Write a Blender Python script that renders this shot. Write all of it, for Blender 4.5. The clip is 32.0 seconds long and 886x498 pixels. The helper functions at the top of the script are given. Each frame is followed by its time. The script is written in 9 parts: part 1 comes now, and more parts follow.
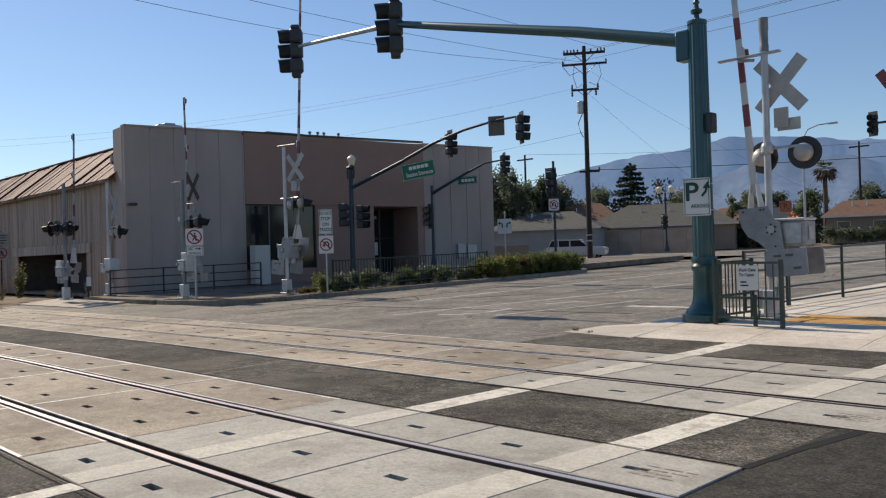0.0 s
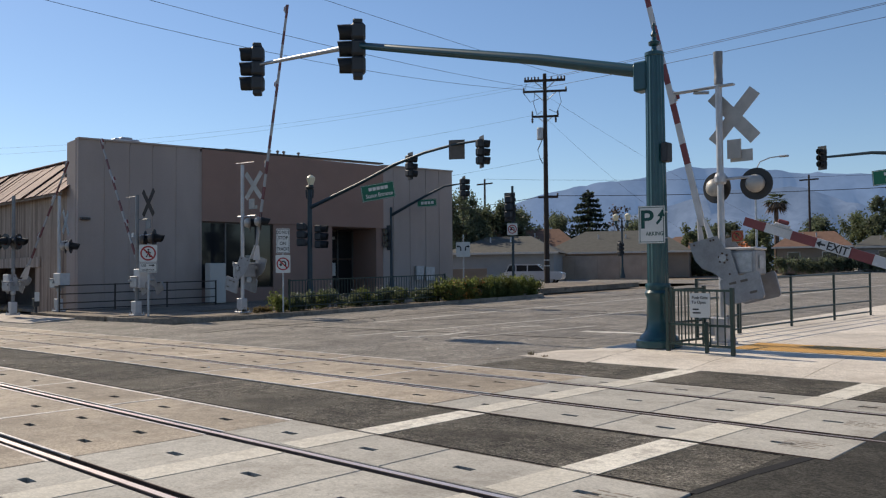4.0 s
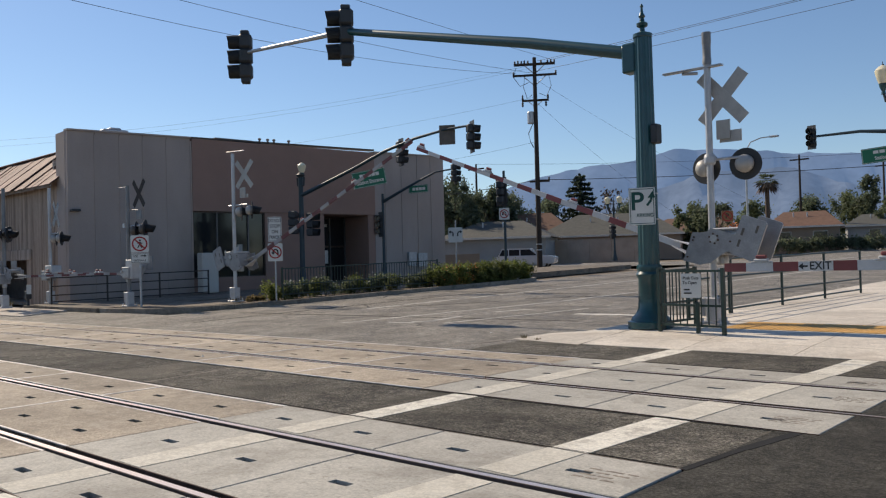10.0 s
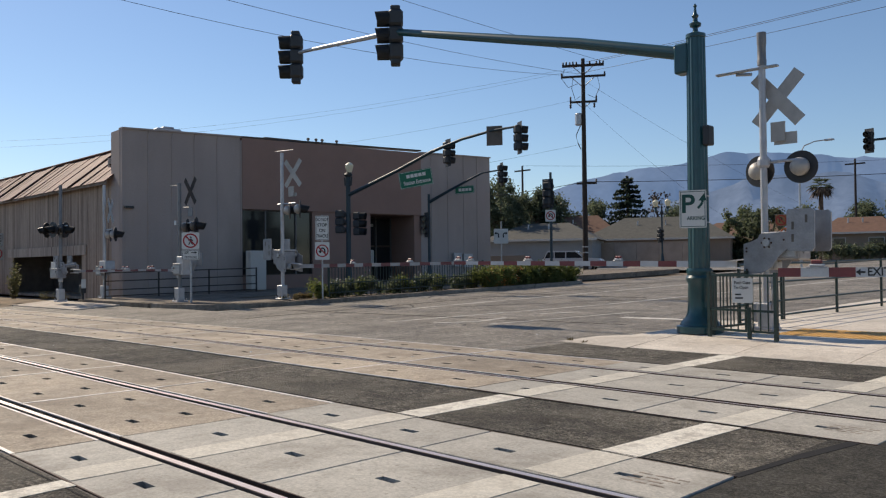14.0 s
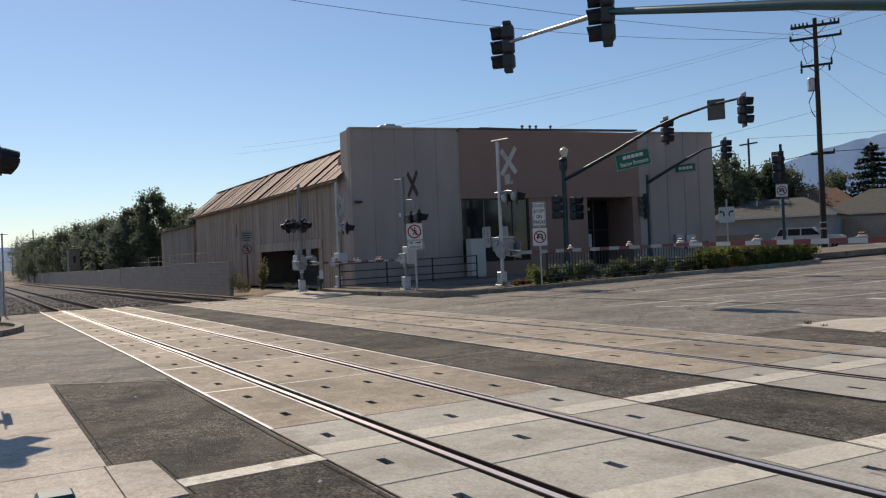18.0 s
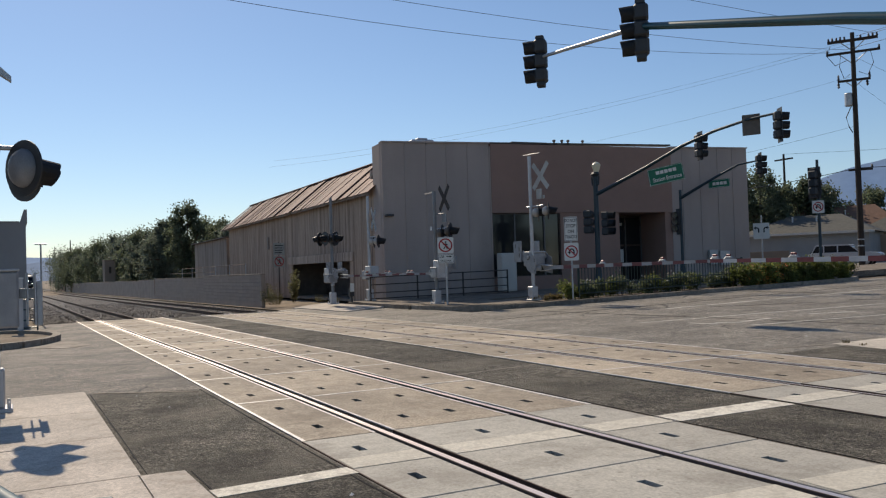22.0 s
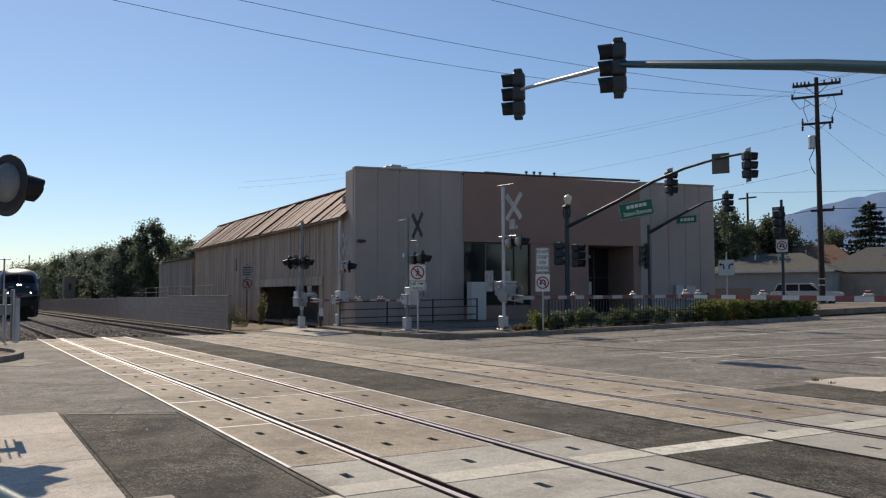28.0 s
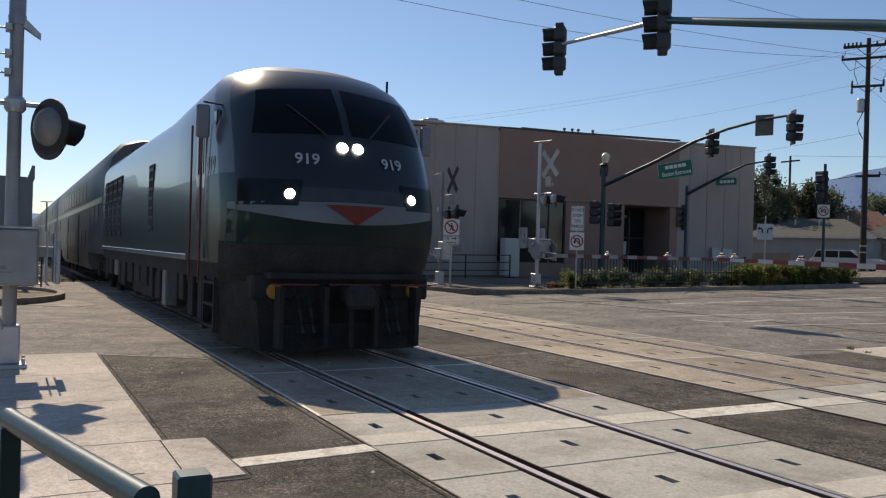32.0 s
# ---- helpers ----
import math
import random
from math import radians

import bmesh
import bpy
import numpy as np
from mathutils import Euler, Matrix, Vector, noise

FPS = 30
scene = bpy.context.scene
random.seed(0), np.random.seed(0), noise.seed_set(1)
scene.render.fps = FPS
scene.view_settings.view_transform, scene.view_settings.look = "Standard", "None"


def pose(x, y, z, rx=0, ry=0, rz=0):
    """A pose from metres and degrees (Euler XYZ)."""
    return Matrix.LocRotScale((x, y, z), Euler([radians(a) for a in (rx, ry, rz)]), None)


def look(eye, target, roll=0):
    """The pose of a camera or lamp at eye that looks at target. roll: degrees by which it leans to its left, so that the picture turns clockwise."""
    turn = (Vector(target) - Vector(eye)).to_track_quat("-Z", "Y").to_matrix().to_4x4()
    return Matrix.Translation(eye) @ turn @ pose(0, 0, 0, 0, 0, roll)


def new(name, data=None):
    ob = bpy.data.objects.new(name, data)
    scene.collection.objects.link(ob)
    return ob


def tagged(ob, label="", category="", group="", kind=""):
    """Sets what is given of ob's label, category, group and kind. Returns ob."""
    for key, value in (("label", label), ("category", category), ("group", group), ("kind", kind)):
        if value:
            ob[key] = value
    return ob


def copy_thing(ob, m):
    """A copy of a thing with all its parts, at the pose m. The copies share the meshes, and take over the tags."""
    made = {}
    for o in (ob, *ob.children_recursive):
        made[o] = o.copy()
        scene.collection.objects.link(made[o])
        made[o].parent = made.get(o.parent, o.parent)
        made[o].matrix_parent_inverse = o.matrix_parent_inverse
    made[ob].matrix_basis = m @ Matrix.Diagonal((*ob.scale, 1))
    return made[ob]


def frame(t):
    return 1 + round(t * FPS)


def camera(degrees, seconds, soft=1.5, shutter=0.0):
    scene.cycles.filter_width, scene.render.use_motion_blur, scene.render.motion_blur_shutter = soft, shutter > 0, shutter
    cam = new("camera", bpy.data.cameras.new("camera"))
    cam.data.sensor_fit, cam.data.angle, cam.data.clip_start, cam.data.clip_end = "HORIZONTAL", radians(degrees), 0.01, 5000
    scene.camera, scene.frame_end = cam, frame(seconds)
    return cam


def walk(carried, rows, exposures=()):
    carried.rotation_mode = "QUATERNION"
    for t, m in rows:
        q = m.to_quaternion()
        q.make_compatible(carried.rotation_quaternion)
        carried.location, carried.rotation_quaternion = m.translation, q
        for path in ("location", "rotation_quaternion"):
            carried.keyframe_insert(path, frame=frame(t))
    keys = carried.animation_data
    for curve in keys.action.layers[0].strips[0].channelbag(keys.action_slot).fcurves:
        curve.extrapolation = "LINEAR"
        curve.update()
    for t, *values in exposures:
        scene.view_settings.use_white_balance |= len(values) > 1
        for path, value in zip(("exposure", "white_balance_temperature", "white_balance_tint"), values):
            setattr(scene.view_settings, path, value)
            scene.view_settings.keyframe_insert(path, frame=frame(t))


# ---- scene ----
cam = camera(56.41, 32.0, 1.2)

PATH = [
    (0.0, pose(-0.032, 0.118, 1.518, 90.28, 1.69, 45.53)),
    (0.5, pose(-0.025, 0.166, 1.515, 90.29, 1.99, 44.57)),
    (1.0, pose(-0.025, 0.185, 1.514, 90.18, 2.12, 45.24)),
    (1.5, pose(-0.017, 0.156, 1.516, 90.60, 1.69, 46.27)),
    (2.0, pose(-0.038, 0.142, 1.517, 91.72, 0.54, 46.74)),
    (2.5, pose(-0.047, 0.124, 1.519, 92.98, -0.07, 44.02)),
    (3.0, pose(0.018, 0.125, 1.521, 92.97, 0.19, 41.32)),
    (3.5, pose(-0.001, 0.128, 1.510, 91.54, 0.35, 42.04)),
    (5.5, pose(-0.029, 0.099, 1.521, 93.27, 0.90, 43.98)),
    (6.0, pose(0.027, 0.085, 1.543, 94.67, 2.04, 39.24)),
    (6.5, pose(0.016, 0.090, 1.532, 95.38, 2.46, 39.02)),
    (7.0, pose(0.030, 0.094, 1.527, 95.46, 2.62, 38.33)),
    (7.5, pose(0.035, 0.103, 1.522, 93.80, 2.49, 39.64)),
    (8.0, pose(0.002, 0.102, 1.520, 92.26, 2.20, 43.60)),
    (8.5, pose(-0.026, 0.113, 1.507, 91.18, 1.82, 43.58)),
    (9.0, pose(0.001, 0.136, 1.496, 89.89, 2.19, 40.91)),
    (9.5, pose(0.017, 0.145, 1.494, 90.20, 2.42, 40.63)),
    (10.0, pose(0.016, 0.120, 1.490, 90.81, 1.49, 42.16)),
    (10.5, pose(-0.004, 0.092, 1.493, 91.69, 0.18, 44.04)),
    (11.0, pose(-0.019, 0.074, 1.485, 91.98, 0.01, 46.19)),
    (11.5, pose(-0.030, 0.065, 1.482, 91.38, 0.01, 47.26)),
    (12.0, pose(-0.010, 0.056, 1.477, 90.26, -0.12, 47.29)),
    (12.5, pose(-0.032, 0.086, 1.460, 89.68, -0.48, 46.39)),
    (13.0, pose(-0.023, 0.086, 1.470, 89.94, -0.46, 45.13)),
    (13.5, pose(-0.027, 0.101, 1.470, 90.68, 0.20, 44.65)),
    (15.5, pose(0.019, 0.092, 1.497, 91.55, 1.91, 49.33)),
    (16.0, pose(-0.005, 0.074, 1.493, 91.55, 1.76, 51.40)),
    (16.5, pose(0.001, 0.063, 1.487, 91.14, 2.02, 52.81)),
    (17.0, pose(0.008, 0.052, 1.490, 91.27, 2.73, 55.11)),
    (17.5, pose(0.041, 0.036, 1.501, 91.12, 2.99, 58.33)),
    (18.0, pose(0.051, 0.021, 1.495, 90.30, 2.38, 60.24)),
    (18.5, pose(0.044, -0.028, 1.508, 91.27, 2.06, 60.12)),
    (19.0, pose(0.042, -0.046, 1.507, 92.06, 2.21, 59.25)),
    (19.5, pose(0.046, -0.026, 1.499, 91.85, 2.11, 59.05)),
    (20.0, pose(0.060, -0.015, 1.498, 91.38, 2.05, 59.52)),
    (20.5, pose(0.050, -0.004, 1.498, 91.16, 2.18, 60.28)),
    (21.0, pose(0.048, 0.006, 1.500, 91.22, 2.17, 61.12)),
    (21.5, pose(0.051, 0.000, 1.499, 91.31, 2.04, 61.48)),
    (22.0, pose(0.036, 0.001, 1.497, 91.34, 1.85, 62.33)),
    (22.5, pose(0.025, -0.013, 1.497, 91.54, 1.82, 62.81)),
    (23.0, pose(0.025, -0.021, 1.495, 91.77, 1.83, 63.06)),
    (23.5, pose(0.024, -0.032, 1.497, 91.95, 1.65, 63.23)),
    (24.0, pose(0.026, -0.043, 1.499, 92.15, 1.59, 64.04)),
    (24.5, pose(0.028, -0.061, 1.501, 92.42, 1.39, 65.13)),
    (26.5, pose(-0.014, -0.223, 1.518, 94.53, 0.62, 62.86)),
    (27.0, pose(-0.009, -0.247, 1.516, 94.30, 0.45, 61.05)),
    (27.5, pose(-0.028, -0.254, 1.517, 94.28, 0.10, 60.15)),
    (28.0, pose(-0.031, -0.243, 1.519, 93.17, 0.17, 59.87)),
    (28.5, pose(-0.024, -0.245, 1.513, 91.00, 0.18, 59.04)),
    (29.0, pose(-0.030, -0.250, 1.511, 89.40, -0.44, 59.20)),
    (29.5, pose(-0.047, -0.230, 1.512, 88.73, -0.50, 60.59)),
    (30.0, pose(-0.050, -0.236, 1.508, 88.35, -0.87, 61.65)),
    (30.5, pose(-0.055, -0.229, 1.512, 88.69, -0.50, 62.67)),
    (31.0, pose(-0.050, -0.234, 1.513, 88.70, -0.53, 63.13)),
    (31.5, pose(-0.039, -0.237, 1.514, 88.57, -1.24, 63.18)),
    (32.0, pose(-0.041, -0.232, 1.530, 89.99, -1.65, 62.18)),
]
walk(cam, PATH, [(0, 0.1, 6560, 10.5), (5.5, 0.1, 6450, 11), (7.5, 0.12, 6450, 11), (9, 0.1, 6560, 11), (13.5, 0.09, 6600, 11.5), (16, 0.01, 6620, 11), (17, -0.05, 6640, 11), (26.5, -0.04, 6600, 10.5), (28, -0.04, 6580, 10.5), (30, 0.0, 6720, 12), (32, 0.01, 6700, 12)])

# ---- world, sun ----
world = bpy.data.worlds.new("world")
scene.world = world
world.use_nodes = True
wn = world.node_tree.nodes
bg = wn["Background"]
sky = wn.new("ShaderNodeTexSky")
sky.sky_type = "NISHITA"
sky.sun_disc = False
sky.sun_elevation = radians(41)
sky.sun_rotation = radians(270)
sky.air_density, sky.dust_density, sky.ozone_density = 1.0, 0.2, 4.6
world.node_tree.links.new(sky.outputs[0], bg.inputs[0])
bg.inputs[1].default_value = 0.103
sun = new("sun", bpy.data.lights.new("sun", "SUN"))
sun.data.energy = 4.2
sun.data.angle = radians(0.53)
sun.data.color = (1.0, 0.87, 0.69)
sun.matrix_world = look((-100 * math.cos(radians(41)), 0, 100 * math.sin(radians(41))), (0, 0, 0))


# ---- materials ----
def mat(name, col, rough=0.7, metal=0.0, var=0.18, scale=3.0, fine=60.0, bump=0.15, rnd=0.0, stain=None, stain_amt=0.0,
        stain_scale=1.2, emit=None, strength=0.0, coat=0.0, stretch=None, world=False):
    m = bpy.data.materials.new(name)
    m.use_nodes = True
    nt = m.node_tree
    n, l = nt.nodes, nt.links
    b = n["Principled BSDF"]
    b.inputs["Roughness"].default_value = rough
    b.inputs["Metallic"].default_value = metal
    b.inputs["Coat Weight"].default_value = coat
    tc = n.new("ShaderNodeTexCoord")
    src = n.new("ShaderNodeNewGeometry").outputs["Position"] if world else tc.outputs["Object"]
    if stretch:
        mp = n.new("ShaderNodeMapping")
        mp.inputs["Scale"].default_value = stretch
        l.new(src, mp.inputs[0])
        src = mp.outputs[0]
    big = n.new("ShaderNodeTexNoise")
    big.inputs["Scale"].default_value = scale
    big.inputs["Detail"].default_value = 5
    sm = n.new("ShaderNodeTexNoise")
    sm.inputs["Scale"].default_value = fine
    sm.inputs["Detail"].default_value = 3
    l.new(src, big.inputs["Vector"])
    l.new(src, sm.inputs["Vector"])
    mr = n.new("ShaderNodeMapRange")
    mr.inputs["From Min"].default_value, mr.inputs["From Max"].default_value = 0.3, 0.7
    mr.inputs["To Min"].default_value, mr.inputs["To Max"].default_value = 1 - var, 1 + var
    l.new(big.outputs["Fac"], mr.inputs["Value"])
    mr2 = n.new("ShaderNodeMapRange")
    mr2.inputs["From Min"].default_value, mr2.inputs["From Max"].default_value = 0.3, 0.7
    mr2.inputs["To Min"].default_value, mr2.inputs["To Max"].default_value = 1 - var * 0.7, 1 + var * 0.7
    l.new(sm.outputs["Fac"], mr2.inputs["Value"])
    mul = n.new("ShaderNodeMath")
    mul.operation = "MULTIPLY"
    l.new(mr.outputs[0], mul.inputs[0])
    l.new(mr2.outputs[0], mul.inputs[1])
    fac = mul.outputs[0]
    if rnd:
        oi = n.new("ShaderNodeObjectInfo")
        r3 = n.new("ShaderNodeMapRange")
        r3.inputs["To Min"].default_value, r3.inputs["To Max"].default_value = 1 - rnd, 1 + rnd
        l.new(oi.outputs["Random"], r3.inputs["Value"])
        m3 = n.new("ShaderNodeMath")
        m3.operation = "MULTIPLY"
        l.new(fac, m3.inputs[0])
        l.new(r3.outputs[0], m3.inputs[1])
        fac = m3.outputs[0]
    vm = n.new("ShaderNodeVectorMath")
    vm.operation = "SCALE"
    vm.inputs[0].default_value = col
    l.new(fac, vm.inputs["Scale"])
    out = vm.outputs[0]
    if stain:
        st = n.new("ShaderNodeTexNoise")
        st.inputs["Scale"].default_value = stain_scale
        st.inputs["Detail"].default_value = 6
        st.inputs["Roughness"].default_value = 0.65
        l.new(src, st.inputs["Vector"])
        sr = n.new("ShaderNodeMapRange")
        sr.inputs["From Min"].default_value, sr.inputs["From Max"].default_value = 0.5, 0.68
        sr.inputs["To Max"].default_value = stain_amt
        l.new(st.outputs["Fac"], sr.inputs["Value"])
        mx = n.new("ShaderNodeMix")
        mx.data_type = "RGBA"
        mx.inputs["B"].default_value = (*stain, 1)
        mx.inputs[7].default_value = (*stain, 1)
        l.new(sr.outputs[0], mx.inputs[0])
        l.new(out, mx.inputs[6])
        out = mx.outputs[2]
    l.new(out, b.inputs["Base Color"])
    if bump:
        bp = n.new("ShaderNodeBump")
        bp.inputs["Strength"].default_value = bump
        bp.inputs["Distance"].default_value = 0.01
        l.new(sm.outputs["Fac"], bp.inputs["Height"])
        l.new(bp.outputs[0], b.inputs["Normal"])
    if emit:
        b.inputs["Emission Color"].default_value = (*emit, 1)
        b.inputs["Emission Strength"].default_value = strength
    return m


def leaf_mat(name, col, var=0.4):
    """Leaves that let some light through."""
    m = mat(name, col, 0.55, var=var, scale=0.9, fine=7, bump=0)
    nt = m.node_tree
    b = nt.nodes["Principled BSDF"]
    out = [k for k in nt.nodes if k.type == "OUTPUT_MATERIAL"][0]
    tr = nt.nodes.new("ShaderNodeBsdfTranslucent")
    src = b.inputs["Base Color"].links[0].from_socket
    nt.links.new(src, tr.inputs["Color"])
    mx = nt.nodes.new("ShaderNodeMixShader")
    mx.inputs[0].default_value = 0.58
    nt.links.new(b.outputs[0], mx.inputs[1])
    nt.links.new(tr.outputs[0], mx.inputs[2])
    nt.links.new(mx.outputs[0], out.inputs["Surface"])
    return m


def glass_mat(name, col, rough=0.05):
    m = bpy.data.materials.new(name)
    m.use_nodes = True
    b = m.node_tree.nodes["Principled BSDF"]
    b.inputs["Base Color"].default_value = (*col, 1)
    b.inputs["Roughness"].default_value = rough
    b.inputs["IOR"].default_value = 1.5
    return m



def ground_mat(name, col, pale, dark, grit=0.5, rough=0.9, scale=2.2, bump=0.6, crack=0.0, rnd=0.0, dirt=0.5, wear=0.35, speck=0.0, drag=0.0, blotch=0.0, gloss=0.5):
    """Stony ground: grit that can be seen close by, mottling, broad wear and, if asked, cracks."""
    m = bpy.data.materials.new(name)
    m.use_nodes = True
    nt = m.node_tree
    n, l = nt.nodes, nt.links
    b = n["Principled BSDF"]
    b.inputs["Roughness"].default_value = rough
    b.inputs["Specular IOR Level"].default_value = gloss
    src = n.new("ShaderNodeNewGeometry").outputs["Position"]

    def tex(sc, detail, rg, lo, hi, to0, to1):
        t = n.new("ShaderNodeTexNoise")
        t.inputs["Scale"].default_value, t.inputs["Detail"].default_value, t.inputs["Roughness"].default_value = sc, detail, rg
        l.new(src, t.inputs["Vector"])
        r = n.new("ShaderNodeMapRange")
        r.inputs["From Min"].default_value, r.inputs["From Max"].default_value = lo, hi
        r.inputs["To Min"].default_value, r.inputs["To Max"].default_value = to0, to1
        l.new(t.outputs["Fac"], r.inputs["Value"])
        return r.outputs[0]

    def mul(a, c):
        k = n.new("ShaderNodeMath")
        k.operation = "MULTIPLY"
        l.new(a, k.inputs[0])
        l.new(c, k.inputs[1])
        return k.outputs[0]

    def mix(fac, a, colour):
        x = n.new("ShaderNodeMix")
        x.data_type = "RGBA"
        l.new(fac, x.inputs[0])
        l.new(a, x.inputs[6])
        x.inputs[7].default_value = (*colour, 1)
        return x.outputs[2]
    fine = tex(34, 5, 0.8, 0.42, 0.58, 1 - grit, 1 + grit)
    coarse = tex(7, 5, 0.75, 0.4, 0.6, 1 - grit * 0.55, 1 + grit * 0.55)
    broad = tex(0.45, 4, 0.6, 0.38, 0.62, 1 - wear * 0.6, 1 + wear * 0.6)
    f = mul(mul(fine, coarse), broad)
    if rnd:
        oi = n.new("ShaderNodeObjectInfo")
        r3 = n.new("ShaderNodeMapRange")
        r3.inputs["To Min"].default_value, r3.inputs["To Max"].default_value = 1 - rnd, 1 + rnd
        l.new(oi.outputs["Random"], r3.inputs["Value"])
        f = mul(f, r3.outputs[0])
    vm = n.new("ShaderNodeVectorMath")
    vm.operation = "SCALE"
    vm.inputs[0].default_value = col
    l.new(f, vm.inputs["Scale"])
    out = vm.outputs[0]
    out = mix(tex(scale, 6, 0.7, 0.5, 0.62, 0, dirt), out, dark)
    out = mix(tex(scale * 1.7 + 0.3, 7, 0.75, 0.53, 0.65, 0, dirt * 0.8), out, pale)
    out = mix(tex(15, 3, 0.6, 0.64, 0.67, 0, 0.45), out, dark)
    if blotch:
        # broad worn and oily patches with soft edges
        out = mix(tex(0.75, 2, 0.4, 0.5, 0.62, 0, blotch), out, pale)
        out = mix(tex(1.05, 3, 0.45, 0.53, 0.66, 0, blotch), out, dark)
    if speck:
        # pale stones in the surface, and wear drawn out along the traffic
        out = mix(tex(48, 2, 0.5, 0.66, 0.7, 0, speck), out, pale)
    if drag:
        t = n.new("ShaderNodeTexNoise")
        t.inputs["Scale"].default_value, t.inputs["Detail"].default_value = 1.0, 5
        mp = n.new("ShaderNodeMapping")
        mp.inputs["Scale"].default_value = (2.6, 0.22, 1.0)
        l.new(src, mp.inputs[0])
        l.new(mp.outputs[0], t.inputs["Vector"])
        r = n.new("ShaderNodeMapRange")
        r.inputs["From Min"].default_value, r.inputs["From Max"].default_value = 0.5, 0.66
        r.inputs["To Max"].default_value = drag
        l.new(t.outputs["Fac"], r.inputs["Value"])
        out = mix(r.outputs[0], out, dark)
    if crack:
        w = n.new("ShaderNodeTexNoise")
        w.inputs["Scale"].default_value, w.inputs["Detail"].default_value = 1.1, 4
        l.new(src, w.inputs["Vector"])
        ad = n.new("ShaderNodeVectorMath")
        ad.operation = "MULTIPLY_ADD"
        ad.inputs[1].default_value = (0.9, 0.9, 0)
        l.new(w.outputs["Color"], ad.inputs[0])
        l.new(src, ad.inputs[2])
        vo = n.new("ShaderNodeTexVoronoi")
        vo.feature = "DISTANCE_TO_EDGE"
        vo.inputs["Scale"].default_value = 0.34
        l.new(ad.outputs[0], vo.inputs["Vector"])
        r = n.new("ShaderNodeMapRange")
        r.inputs["From Min"].default_value, r.inputs["From Max"].default_value = 0.003, 0.009
        r.inputs["To Min"].default_value, r.inputs["To Max"].default_value = crack, 0
        l.new(vo.outputs["Distance"], r.inputs["Value"])
        gate = tex(0.22, 2, 0.5, 0.46, 0.56, 0, 1)
        out = mix(mul(r.outputs[0], gate), out, (0.022, 0.02, 0.018))
    l.new(out, b.inputs["Base Color"])
    bp = n.new("ShaderNodeBump")
    bp.inputs["Strength"].default_value = bump
    bp.inputs["Distance"].default_value = 0.012
    l.new(fine, bp.inputs["Height"])
    l.new(bp.outputs[0], b.inputs["Normal"])
    return m


ASPHALT = ground_mat("asphalt", (0.19, 0.16, 0.128), (0.3, 0.257, 0.21), (0.06, 0.05, 0.04), 0.7, 0.74, crack=0.9, scale=0.8, dirt=0.6, speck=0.5, drag=0.4, blotch=0.35)
STREET = ground_mat("street_asphalt", (0.262, 0.232, 0.188), (0.34, 0.305, 0.25), (0.104, 0.091, 0.073), 0.6, 0.74, crack=0.9, scale=0.8, dirt=0.5, speck=0.4, drag=0.35, blotch=0.3)
WALK_NEW = ground_mat("pale_footway_concrete", (0.6, 0.54, 0.455), (0.68, 0.62, 0.54), (0.36, 0.3, 0.235), 0.15, 0.85, 1.1, 0.2, rnd=0.06, dirt=0.4, wear=0.2)
ASPHALT_MID = ground_mat("asphalt_patch", (0.168, 0.15, 0.118), (0.247, 0.222, 0.176), (0.073, 0.065, 0.051), 0.7, 0.9, scale=1.3, bump=0.8, dirt=0.5, wear=0.7, speck=0.5, blotch=0.5, gloss=0.27)
ASPHALT_NEW = ground_mat("asphalt_new", (0.07, 0.064, 0.051), (0.125, 0.115, 0.092), (0.034, 0.031, 0.025), 0.45, 0.93, scale=1.6, bump=0.7, speck=0.4, dirt=0.5, wear=0.5, gloss=0.25)
CONC_NEW = ground_mat("panel_concrete_pale", (0.415, 0.39, 0.333), (0.52, 0.49, 0.425), (0.2, 0.176, 0.142), 0.14, 0.8, 1.6, 0.3, rnd=0.07, dirt=0.42, wear=0.18)
CONC_OLD = ground_mat("panel_concrete_tan", (0.352, 0.292, 0.217), (0.45, 0.392, 0.31), (0.17, 0.132, 0.093), 0.24, 0.82, 1.3, 0.35, rnd=0.16, dirt=0.55, wear=0.3)
WALK = ground_mat("sidewalk_concrete", (0.49, 0.43, 0.365), (0.58, 0.53, 0.46), (0.27, 0.22, 0.17), 0.17, 0.85, 1.1, 0.2, rnd=0.08, dirt=0.5, wear=0.25)
# Darker, browner concrete for the slabs before the facade.
WALK_DARK = ground_mat("dark_footway", (0.2, 0.165, 0.125), (0.3, 0.255, 0.2), (0.09, 0.072, 0.055), 0.4, 0.92, 1.3, 0.3, dirt=0.6, wear=0.4)
KERB = ground_mat("kerb_concrete", (0.27, 0.228, 0.18), (0.4, 0.35, 0.285), (0.11, 0.088, 0.068), 0.22, 0.85, 2.4, 0.25, dirt=0.7)
PAINT = ground_mat("road_paint", (0.7, 0.655, 0.55), (0.76, 0.72, 0.64), (0.28, 0.24, 0.19), 0.14, 0.75, 5.0, 0.3, dirt=0.6, wear=0.15)
PAINT_WORN = ground_mat("scuffed_road_paint", (0.575, 0.535, 0.445), (0.65, 0.61, 0.53), (0.4, 0.36, 0.29), 0.12, 0.8, 4.0, 0.3, dirt=0.5, wear=0.12)

